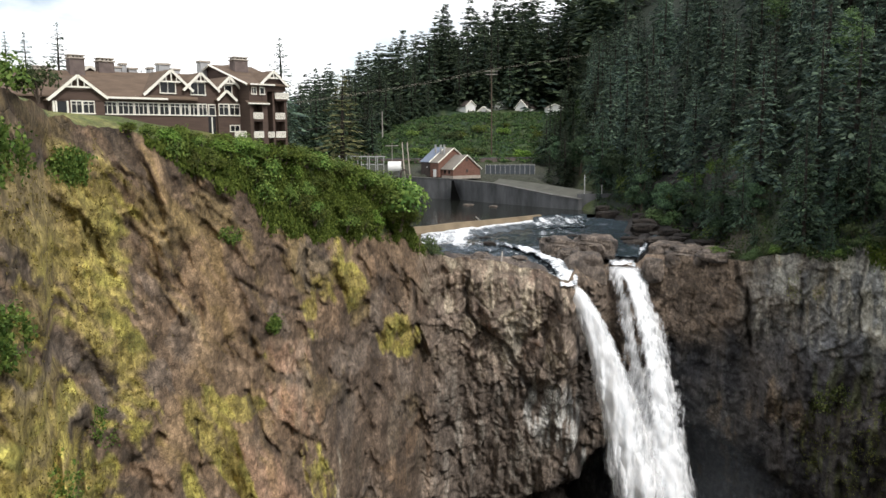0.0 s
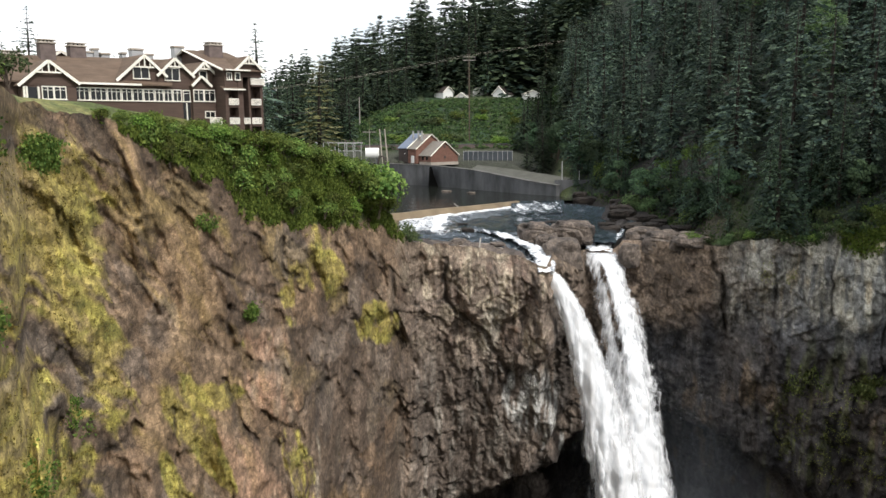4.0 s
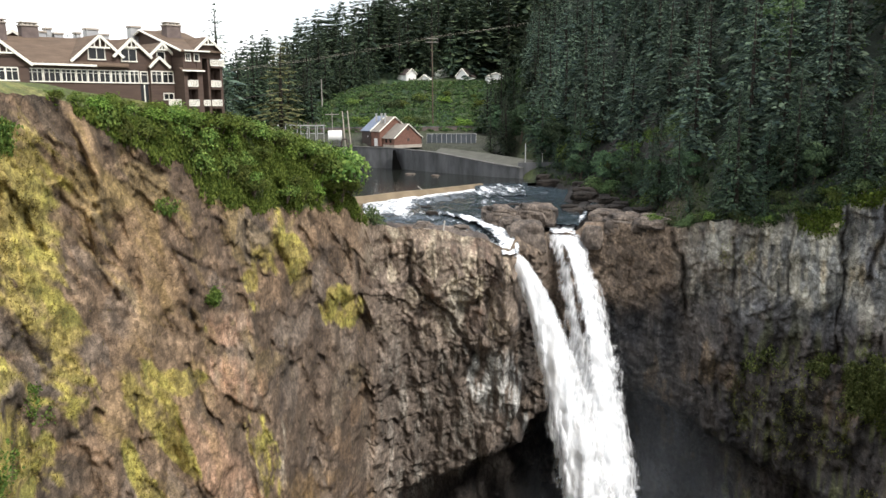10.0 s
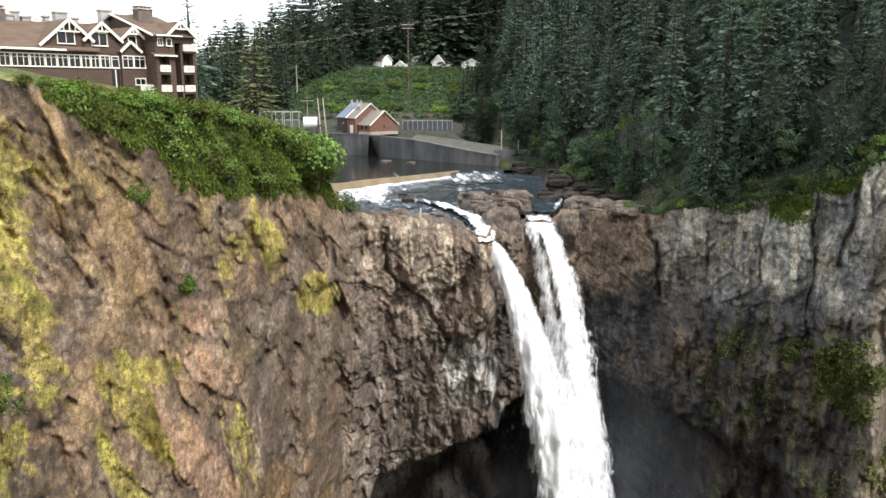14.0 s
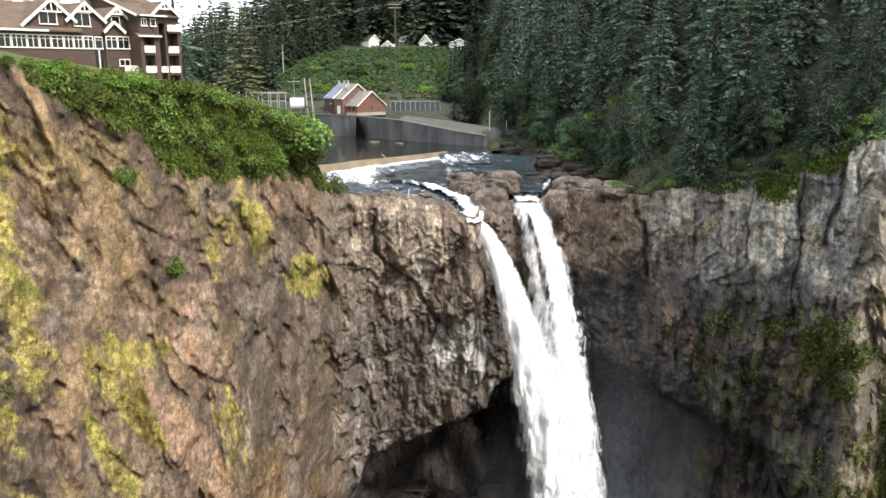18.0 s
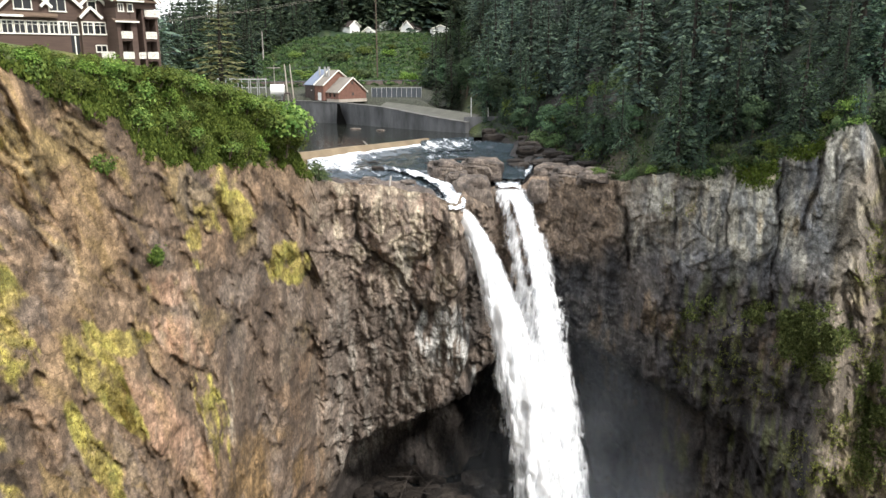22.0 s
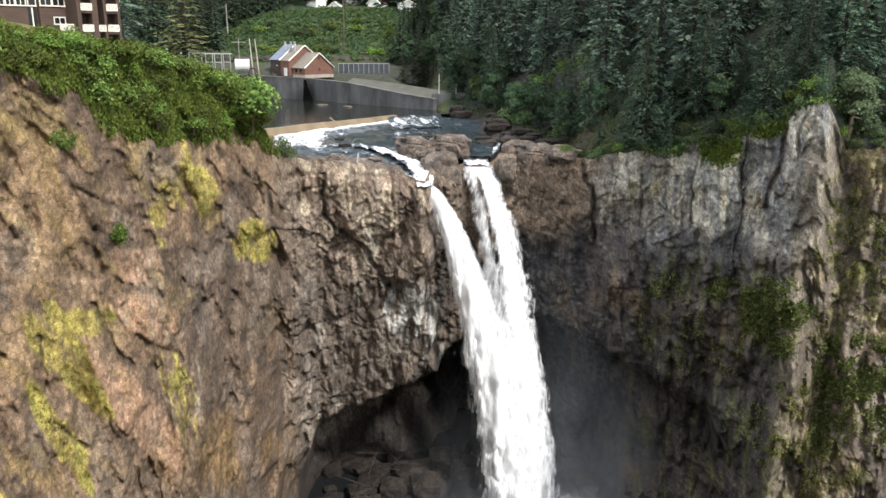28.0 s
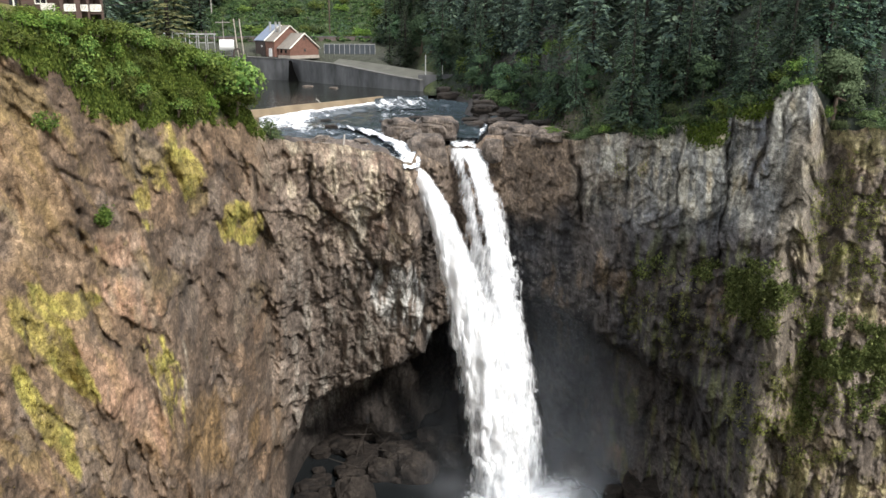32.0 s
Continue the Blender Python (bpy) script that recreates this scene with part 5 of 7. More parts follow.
def build_lodge():
    # long dining wing
    wall_block(-5, 27.1, 0.0, 13.0, 29.0, 37.5)
    # main roof, front and back slopes
    slab("roof", [(-6, -0.75, 37.72), (20.5, -0.75, 37.72), (24, 6.4, 41.75), (-3, 6.4, 41.2)], 0.2, M_ROOF)
    slab("roof", [(-3, 6.4, 41.2), (24, 6.4, 41.75), (26, 13.8, 37.6), (-6, 13.8, 37.6)], 0.2, M_ROOF)
    bm = bmesh.new()
    bar(bm, (7.2, -0.8, 37.62), (16.1, -0.8, 37.62), 0.26, 0.12)
    part("eave_board", bm, M_TRIM, lodge, "cream eave board")
    # the ribbon of windows
    edges = (7.5, 9.5, 11.7, 13.6, 15.1, 16.6, 18.2, 19.5, 20.8, 22.2)
    for a, b in zip(edges, edges[1:]):
        window(a + 0.04, b - 0.04, 35.45, 37.15, 0.0, 2 if b - a < 1.7 else 3)
    # the low pavilion in front
    wall_block(0.9, 7.35, -1.4, 0.0, 31, 37.2)
    gable(4.1, (0.4, 37.15), (7.7, 37.5), 40.25, -1.4, 8.0, 37.0)
    window(3.2, 4.6, 35.45, 37.1, -1.4, 2)
    window(4.62, 6.1, 35.45, 37.1, -1.4, 2)
    # porch opening, its shade a flat dark sheet, with its posts at the pavilion's corner
    part("porch_recess", box(bmesh.new(), 1.5, 2.75, -1.43, -1.402, 35.3 - BASE, 36.95 - BASE), M_GLASS, lodge, "dark sheet as the porch opening's shade")
    for c in (1.15, 1.45, 2.8):
        part("porch_post", box(bmesh.new(), c - 0.11, c + 0.11, -1.62, -1.42, 35.0 - BASE, 37.0 - BASE, 0.01), M_TRIM, lodge, "cream porch post")
    # front gables
    gable(16.9, (12.9, 38.2), (20.0, 38.9), 41.65, -0.02, 7.0, 37.3)
    window(15.35, 17.65, 38.4, 40.1, -0.03, 2, False)
    gable(21.2, (18.5, 39.0), (24.0, 39.0), 41.45, -0.06, 7.0, 37.3)
    window(19.75, 22.0, 38.3, 40.1, -0.07, 2, False)
    gable(25.6, (23.5, 39.2), (27.4, 39.4), 41.1, -0.1, 6.0, 37.3)
    window(24.9, 26.15, 38.5, 39.9, -0.11, 1, False)
    # recessed bay, a dark sheet for its shade, and the small porch gable
    part("bay_recess", box(bmesh.new(), 22.3, 23.4, -0.04, -0.003, 32.6 - BASE, 35.4 - BASE), M_GLASS, lodge, "dark sheet as the shade under the bay")
    window(22.35, 23.45, 35.45, 37.1, -0.02, 1)
    part("downpipe", tube(bmesh.new(), (22.8, -0.12, 32.4 - BASE), (22.8, -0.12, 35.3 - BASE), 0.09), M_TRIM, lodge, "cream downpipe")
    wall_block(23.55, 27.1, -0.55, 0.0, 31, 37.4)
    gable(24.8, (23.3, 37.75), (26.4, 37.75), 39.15, -0.57, 2.0, 37.4, 0.4, False)
    window(23.65, 25.25, 35.5, 37.2, -0.56, 2)
    window(25.3, 27.0, 35.5, 37.2, -0.56, 2)
    window(25.3, 26.9, 33.2, 34.2, -0.56, 2, False)
    rail(25.2, 27.0, -2.2, 32.3, 33.3)
    wall_block(25.2, 27.05, -2.25, -0.56, 30, 32.28, "terrace", M_STONE)
    # the tower: floors with recessed balconies between piers
    t0, t1, tf, tb = 27.1, 33.25, -3.3, 13.0
    wall_block(t0, t1, tf + 1.6, tb, 29, 40.0)
    wall_block(t0, t0 + 0.55, tf, tf + 1.6, 31.3, 40.0, "pier")
    wall_block(29.15, 30.0, tf, tf + 1.6, 31.3, 40.0, "pier")
    wall_block(30.95, 31.3, tf + 0.15, tf + 1.6, 31.3, 40.0, "pier")
    wall_block(32.85, t1, tf, tf + 1.6, 31.3, 38.8, "pier")
    for lv, z in enumerate((32.3, 35.0)):
        wall_block(t0 + 0.55, 29.15, tf + 0.05, tf + 1.6, z - 0.32, z, "balcony_floor")
        wall_block(31.3, 32.85, tf + 0.05, tf + 1.6, z - 0.32, z, "balcony_floor")
        rail(t0 + 0.55, 29.15, tf - 0.06, z + 0.02, z + 0.95)
        rail(31.3, 32.85, tf - 0.06, z + 0.02, z + 0.95)
        window(t0 + 0.6, t0 + 1.35, z + 0.1, z + 2.0, tf + 1.58, 1, False)
        window(31.35, 32.1, z + 0.1, z + 2.0, tf + 1.58, 1, False)
    rail(30.0, 30.95, tf - 0.02, 32.35, 33.2)
    wall_block(t0 + 0.55, 29.15, tf + 0.1, tf + 1.6, 37.2, 40.0, "upper_wall")
    wall_block(31.3, 32.85, tf + 0.05, tf + 1.6, 37.6, 37.95, "balcony_floor")
    rail(31.2, 33.4, tf - 0.3, 37.95, 38.85)
    wall_block(31.25, 33.3, tf - 0.3, tf + 0.1, 37.7, 37.93, "balcony_floor")
    window(31.45, 32.3, 38.0, 39.9, tf + 1.58, 1, False)
    window(t0 + 0.35, 28.3, 38.5, 39.6, tf + 0.08, 2, False)
    window(28.75, 29.6, 38.5, 39.6, tf - 0.02, 1, False)
    slab("roof", [(t0 - 0.5, tf - 0.5, 37.25), (30.1, tf - 0.5, 37.25), (30.1, tf + 0.4, 37.65), (t0 - 0.5, tf + 0.4, 37.65)], 0.16, M_ROOF)
    bm = bmesh.new()
    bar(bm, (t0 - 0.5, tf - 0.55, 37.2), (30.1, tf - 0.55, 37.2), 0.2, 0.1)
    part("eave_board", bm, M_TRIM, lodge, "cream eave board")
    # its broad roof, gable end over the dark side wall
    slab("roof", [(t0 - 0.6, tf - 0.6, 39.95), (t1 + 0.5, tf - 0.6, 39.95), (t1 + 0.5, 7.3, 43.4), (t0 - 0.6, 7.3, 43.4)], 0.2, M_ROOF)
    slab("roof", [(t0 - 0.6, 7.3, 43.4), (t1 + 0.5, 7.3, 43.4), (t1 + 0.5, 14, 41.2), (t0 - 0.6, 14, 41.2)], 0.2, M_ROOF)
    bm = bmesh.new()
    side = [(tf + 0.1, 40.0), (7.3, 43.2), (13.0, 41.3), (13.0, 39.0), (tf + 0.1, 39.0)]
    va = [bm.verts.new((t0, y, z - BASE)) for y, z in side]
    vb = [bm.verts.new((t0 + 0.3, y, z - BASE)) for y, z in side]
    bm.faces.new(va)
    bm.faces.new(vb[::-1])
    for i in range(5):
        bm.faces.new((va[i], vb[i], vb[(i + 1) % 5], va[(i + 1) % 5]))
    bmesh.ops.recalc_face_normals(bm, faces=bm.faces)
    part("gable_wall", bm, M_SIDING, lodge)
    for a, b in (((tf - 0.6, 39.85), (7.3, 43.3)), ((7.3, 43.3), (14, 41.1))):
        bm = bmesh.new()
        tube(bm, (t0 - 0.62, a[0], a[1] - BASE), (t0 - 0.62, b[0], b[1] - BASE), 0.17, 0.17, 4)
        part("barge_board", bm, M_TRIM, lodge, "cream barge board")
    gable(30.9, (28.7, 40.05), (33.35, 39.85), 42.0, tf - 0.05, 6.0, 39.0)
    bm = bmesh.new()
    bar(bm, (27.0, tf - 0.68, 39.9), (31.0, tf - 0.68, 39.9), 0.2, 0.1)
    part("eave_board", bm, M_TRIM, lodge, "cream eave board")
    # chimneys and roof plant
    chimney(28.6, 30.8, 3.2, 4.8, 41.0, 44.4)
    chimney(5.6, 7.5, 5.0, 6.4, 39.0, 43.4)
    chimney(9.7, 11.8, 6.0, 7.4, 40.0, 43.3)
    chimney(1.7, 3.9, 7.0, 8.2, 39.5, 41.9)
    gable(9.0, (7.2, 41.2), (10.8, 41.2), 42.3, 7.6, 3.0, 40.0, 0.3, False)
    for u0, u1, y0, z1 in ((12.2, 13.6, 8.2, 42.5), (13.8, 14.5, 8.5, 43.0), (14.7, 15.9, 8.2, 42.4), (17.6, 18.2, 8.0, 42.6), (19.2, 20.9, 8.4, 43.3), (21.0, 22.2, 8.0, 42.6), (26.0, 27.6, 9.0, 44.1), (31.0, 32.4, 9.4, 43.8)):
        v = wall_block(u0, u1, y0, y0 + 1.2, 40, z1 - 0.35, "roof_vent", M_METAL)
        part("vent_hood", box(bmesh.new(), u0 - 0.12, u1 + 0.12, y0 - 0.12, y0 + 1.32, z1 - 0.3 - BASE, z1 - BASE, 0.04), M_CAP, v)


build_lodge()

# ---- the works beyond the river ----
M_CONCRETE = plain("weathered_concrete", (0.1, 0.103, 0.108), 0.9, 0.6, 0.8, bump=0.3, stretch=(1, 1, 0.35))
M_CONCRETE_TAN = plain("tan_concrete", (0.2, 0.155, 0.1), 0.85, 0.35, 0.8)
M_SLATE = plain("blue_grey_metal_roof", (0.15, 0.185, 0.25), 0.5, 0.12, 1.0, metal=0.2)
M_GREYROOF = plain("grey_shingle_roof", (0.2, 0.18, 0.155), 0.85, 0.2, 1.5)
M_WHITE = plain("white_paint", (0.74, 0.74, 0.72), 0.6, 0.12, 1)
M_COPING = plain("stained_coping", (0.125, 0.123, 0.117), 0.9, 0.4, 0.8)
M_STEEL = plain("blue_grey_steel", (0.065, 0.075, 0.085), 0.6, 0.3, 0.8, metal=0.2)
M_DARK = plain("dark_timber", (0.07, 0.055, 0.05), 0.8, 0.3, 2)


def brick_material():
    k = Nodes("red_brick")
    n = k.noise(0.7, 5, 0.6)
    f = k.noise(5, 4, 0.6, (1, 1, 3))
    col = k.ramp(n, (0.3, (0.14, 0.074, 0.056)), (0.7, (0.205, 0.112, 0.085)))
    col = k.mix(0.4, col, k.ramp(f, (0.3, (0.3, 0.3, 0.3)), (0.7, (0.68, 0.68, 0.68))), "OVERLAY")
    k.bump(f, 0.3, 0.02)
    return k.done(col, 0.9, 0, 0.2)


M_BRICK = brick_material()


def build_pool_wall():
    """Each stretch of the wall that bounds the pool: top line falls towards the downstream end."""
    pts = [(-75, 392, 15.4), (-17.2, 351.6, 15.1), (4.8, 338.6, 14.5), (20.5, 316, 13.8), (30.5, 304, 12.3), (40.3, 291.6, 10.8), (49.0, 283.0, 9.8)]
    for (x0, y0, z0), (x1, y1, z1) in zip(pts, pts[1:]):
        bm = bmesh.new()
        d = Vector((x1 - x0, y1 - y0, 0))
        n = Vector((-d.y, d.x, 0)).normalized() * 2.2
        ring = []
        for (x, y, z) in ((x0, y0, z0), (x1, y1, z1)):
            ring.append([bm.verts.new(p) for p in ((x, y, 2), Vector((x, y, z)) , Vector((x, y, z)) + n, Vector((x, y, 2)) + n)])
        bm.faces.new(ring[0])
        bm.faces.new(ring[1][::-1])
        for i in range(4):
            bm.faces.new((ring[0][i], ring[1][i], ring[1][(i + 1) % 4], ring[0][(i + 1) % 4]))
        bmesh.ops.recalc_face_normals(bm, faces=bm.faces)
        me = bpy.data.meshes.new("wall_pool")
        bm.to_mesh(me)
        bm.free()
        me.materials.append(M_CONCRETE)
        w = tagged(new("wall_pool", me), "stained grey concrete retaining wall of the river pool", "wall", kind="structure")
        # coping a hand's height proud
        bm = bmesh.new()
        up = Vector((0, 0, 0.28))
        out = n.normalized() * -0.18
        ring = [[bm.verts.new(p) for p in (Vector(q) + out + Vector((0, 0, 0.004)), Vector(q) + out + up, Vector(q) + n + up, Vector(q) + n + Vector((0, 0, 0.004)))] for q in ((x0, y0, z0), (x1, y1, z1))]
        bm.faces.new(ring[0])
        bm.faces.new(ring[1][::-1])
        for i in range(4):
            bm.faces.new((ring[0][i], ring[1][i], ring[1][(i + 1) % 4], ring[0][(i + 1) % 4]))
        bmesh.ops.recalc_face_normals(bm, faces=bm.faces)
        part("coping", bm, M_COPING, w)
    # dark stepped notch: a black solid set before the wall as its shadow
    bm = bmesh.new()
    prism(bm, [(-1.9, -4), (3.2, -4), (2.6, 0), (0.7, 5.0), (0.1, 8.2), (-1.0, 8.2), (-1.3, 3)], 6.0, Matrix.Translation((4.9, 331.0, 6)))
    tagged(part("sluice_buttress", bm, plain("notch_shadow_black", (0.004, 0.004, 0.004), 0.9, 0.3, 1.0, spec=0.0), None), "black solid standing for the shadowed notch in the pool wall", "buttress")
    # low shore wall with a path
    bm = bmesh.new()
    box(bm, 49, 66, 285.5, 286.6, 5, 11.6)
    tagged(part("shore_wall", bm, M_CONCRETE, None), "low grey concrete shore wall beside the river", "wall")
    # the ramp of pale gravel above the wall
    bm = bmesh.new()
    q = [(20.5, 318.5, 14.1), (30.5, 306.5, 12.6), (40.3, 294, 11.1), (49, 285.4, 10.1), (56, 291, 12.0), (44, 305, 13.4), (34, 318, 14.4), (24, 330, 15.2)]
    vs = [bm.verts.new(p) for p in q]
    bm.faces.new(vs)
    r = bmesh.ops.extrude_face_region(bm, geom=bm.faces[:])
    bmesh.ops.translate(bm, vec=(0, 0, -3), verts=[v for v in r["geom"] if isinstance(v, bmesh.types.BMVert)])
    bmesh.ops.recalc_face_normals(bm, faces=bm.faces)
    tagged(part("ramp", bm, plain("gravel_track", (0.088, 0.088, 0.074), 0.95, 0.25, 1.0), None), "pale gravel track that descends behind the wall", "path", kind="structure")


build_pool_wall()


def build_weir():
    bm = bmesh.new()
    pts = [(-14, 226), (-4.3, 231.5), (2.8, 239.2), (15.5, 248.2), (25.2, 256.4), (33, 263.5)]
    rings = []
    for x, y in pts:
        n = Vector((0.62, -0.78, 0))
        p = Vector((x, y, 0))
        rings.append([bm.verts.new(p + n * o + Vector((0, 0, z))) for o, z in ((-1.2, 2), (-1.2, 6.35), (0.2, 6.35), (1.5, 4.6), (1.9, 2))])
    for a, b in zip(rings, rings[1:]):
        for i in range(5):
            bm.faces.new((a[i], b[i], b[(i + 1) % 5], a[(i + 1) % 5]))
    bm.faces.new(rings[0])
    bm.faces.new(rings[-1][::-1])
    bmesh.ops.recalc_face_normals(bm, faces=bm.faces)
    tagged(part("weir", bm, M_CONCRETE_TAN, None), "low tan concrete weir across the river", "weir")
    bm = bmesh.new()
    tube(bm, (14.5, 244.5, 3.9), (10.5, 247.5, 7.4), 0.28, 0.2)
    tagged(part("driftwood", bm, M_GREYWOOD, None), "pale driftwood log leaning on the weir", "log")


build_weir()


def gabled_block(parent, x0, x1, y0, y1, z0, ze, za, wall, roof, trim, name="wall"):
    """A gabled volume with its ridge along y: walls, two slopes, barge boards."""
    xc = (x0 + x1) / 2
    bm = bmesh.new()
    prism(bm, [(x0, z0), (x1, z0), (x1, ze), (xc, za - 0.15), (x0, ze)], y1 - y0, Matrix.Translation((0, y0, 0)))
    part(name, bm, wall, parent)
    o = 0.5
    for xs, s in ((x0, -1), (x1, 1)):
        drop = (za - ze) / (xc - x0) * o
        bm = bmesh.new()
        c = [(xs + s * o, y0 - o, ze - drop), (xc, y0 - o, za), (xc, y1 + o, za), (xs + s * o, y1 + o, ze - drop)]
        top = [bm.verts.new(p) for p in c]
        low = [bm.verts.new((p[0], p[1], p[2] - 0.25)) for p in c]
        bm.faces.new(top)
        bm.faces.new(low[::-1])
        for i in range(4):
            bm.faces.new((top[i], low[i], low[(i + 1) % 4], top[(i + 1) % 4]))
        bmesh.ops.recalc_face_normals(bm, faces=bm.faces)
        part("roof", bm, roof, parent)
        bm = bmesh.new()
        tube(bm, (xs + s * o, y0 - o - 0.1, ze - drop - 0.1), (xc, y0 - o - 0.1, za - 0.1), 0.28, 0.28, 4)
        part("barge_board", bm, trim, parent, "pale barge board")


def build_brickhouse():
    m = Matrix.Translation((10.6, 343.0, 15.2)) @ Matrix.Rotation(radians(33), 4, "Z") @ Matrix.Diagonal((0.94, 0.94, 0.93, 1))
    h = thing("brick_building", m, "red brick gabled powerhouse with grey and blue roofs", "building")
    gabled_block(h, -7.6, 7.6, 0, 9.5, 0.8, 4.2, 10.4, M_BRICK, M_GREYROOF, M_TRIM)
    part("plinth", box(bmesh.new(), -7.75, 7.75, -0.15, 9.4, -0.6, 0.82), M_CAP, h, "pale stone plinth")
    gabled_block(h, -9.2, 7.4, 9.8, 17.0, 0, 7.2, 13.6, M_BRICK, M_GREYROOF, M_TRIM)
    gabled_block(h, -9.4, 7.4, 17.3, 25.0, 0, 7.4, 13.9, M_DARK, M_SLATE, M_TRIM)
    for x, z in ((0, 7.4), (0.2, 2.4)):
        part("louvre", box(bmesh.new(), x - 0.55, x + 0.55, -0.12, 0.1, z, z + 1.3, 0.02), M_DARK, h, "dark louvre")
    for y in (12.0, 15.0, 19.5):
        f = part("flue", tube(bmesh.new(), (-4.5, y, 9.0), (-4.5, y, 14.8), 0.45, 0.45, 12), M_METAL, h, "galvanised round flue")
        part("flue_cap", tube(bmesh.new(), (-4.5, y, 14.8), (-4.5, y, 15.1), 0.6, 0.6, 12), M_METAL, f)
    for y in (2.5, 6.0):
        part("window", box(bmesh.new(), -7.68, -7.5, y, y + 1.4, 1.8, 3.4), M_GLASS, h)
    part("door", box(bmesh.new(), -9.45, -9.3, 11.5, 14, 0, 3.6), M_WHITE, h, "pale roller door")
    part("lamp", box(bmesh.new(), -9.75, -9.4, 19, 19.5, 4.2, 4.7, 0.05), M_WHITE, h, "small white wall lamp")


build_brickhouse()


def pole(x, y, z0, z1, r, label, arms=0, mat=None, lean=0.0, name="utility_pole"):
    p = thing(name, Matrix.Translation((x, y, z0)), label, "pole")
    part("shaft", tube(bmesh.new(), (0, 0, -1), (lean, 0, z1 - z0), r, r * 0.7, 10), mat or M_GREYWOOD, p)
    for i in range(arms):
        z = z1 - z0 - 1.2 - 1.6 * i
        part("crossarm", box(bmesh.new(), -3.0, 3.0, -0.14, 0.14, z - 0.16, z + 0.16), M_GREYWOOD, p)
        for x_ in (-2.8, -1.2, 1.2, 2.8):
            part("insulator", tube(bmesh.new(), (x_, 0, z + 0.16), (x_, 0, z + 0.75), 0.16, 0.1, 8), M_GLASS, p)
    return p


pole(24.4, 391.2, 20.5, 65.5, 0.36, "very tall weathered timber power pole with crossarms", 2, M_BARK)
pole(-32.1, 428.8, 33.0, 46.8, 0.4, "grey timber pole on the green slope", 0)
pole(51.9, 287.6, 11.0, 18.5, 0.24, "pale steel pole on the shore wall", 0, M_METAL)
pole(58.5, 289.0, 11.0, 14.8, 0.2, "short grey post beside the river path", 0, M_METAL)
for x_, lean in ((-17.4, -1.0), (-15.0, -1.2)):
    pole(x_ + 0.8, 349.6, 15.0, 30.4, 0.33, "tall pale slanting steel stack in the works yard", 0, M_CAP, lean, "stack")
pole(-23.5, 372, 18, 30, 0.22, "grey timber pole in the works yard", 1)


def cable(points, sag, label, r=0.07):
    cu = bpy.data.curves.new("cable", "CURVE")
    cu.dimensions = "3D"
    cu.bevel_depth = r
    cu.bevel_resolution = 1
    cu.materials.append(M_CAP if "pale" in label else M_DARK)
    for a, b in zip(points, points[1:]):
        sp = cu.splines.new("POLY")
        sp.points.add(24)
        for i in range(25):
            t = i / 24
            p = Vector(a).lerp(Vector(b), t)
            sp.points[i].co = (p.x, p.y, p.z - sag * 4 * t * (1 - t), 1)
    return tagged(new("power_cable", cu), label, "cable", "cables of the power line")


for dx in (-2.8, 1.2):
    cable([(-75 + dx, 300, 43.6), (24.4 + dx, 391.2, 65.0), (150 + dx, 470, 92)], 1.6, "thin pale power cable slung from the tall pole", 0.035)
cable([(-62, 240, 33), (-32, 428, 46)], 2.0, "thin dark power cable above the works yard", 0.08)


def build_houses():
    """White houses on the shelf above the green slope."""
    def house(x, y, z, w, d, eave, apex, turn, label, roofm):
        h = thing("house", Matrix.Translation((x, y, z)) @ Matrix.Rotation(radians(turn), 4, "Z"), label, "house", "houses above the green slope")
        gabled_block(h, -w / 2, w / 2, 0, d, -2, eave, apex, M_WHITE, roofm, M_TRIM)
        for wx in (-w * 0.22, w * 0.22):
            win = part("window", box(bmesh.new(), wx - 0.6, wx + 0.6, -0.12, 0.05, 1.2, 2.6), M_TRIM, h)
            part("pane", box(bmesh.new(), wx - 0.48, wx + 0.48, -0.15, -0.125, 1.32, 2.48), M_GLASS, win)
        part("door", box(bmesh.new(), -0.5, 0.5, -0.1, 0.04, 0, 2.1), M_DARK, h)
    house(17.0, 470, 45.8, 7.0, 10, 5.2, 8.2, 32, "white two-storey house with a dark roof on the slope", M_DARK)
    house(24.5, 468, 45.4, 7.0, 7, 2.4, 5.0, -24, "low white shed beside the slope's edge", M_WHITE)
    house(35.5, 474, 45.6, 9.5, 9, 6.6, 8.2, 30, "grey-white two-storey house under the firs", M_GREYROOF)
    house(46.5, 466, 45.2, 8.6, 9, 4.4, 8.6, -38, "white gabled house with a dark roof", M_DARK)
    house(64.0, 452, 44.4, 8.6, 7, 4.6, 6.4, 6, "small white flat-fronted cottage by the firs", M_GREYROOF)


build_houses()


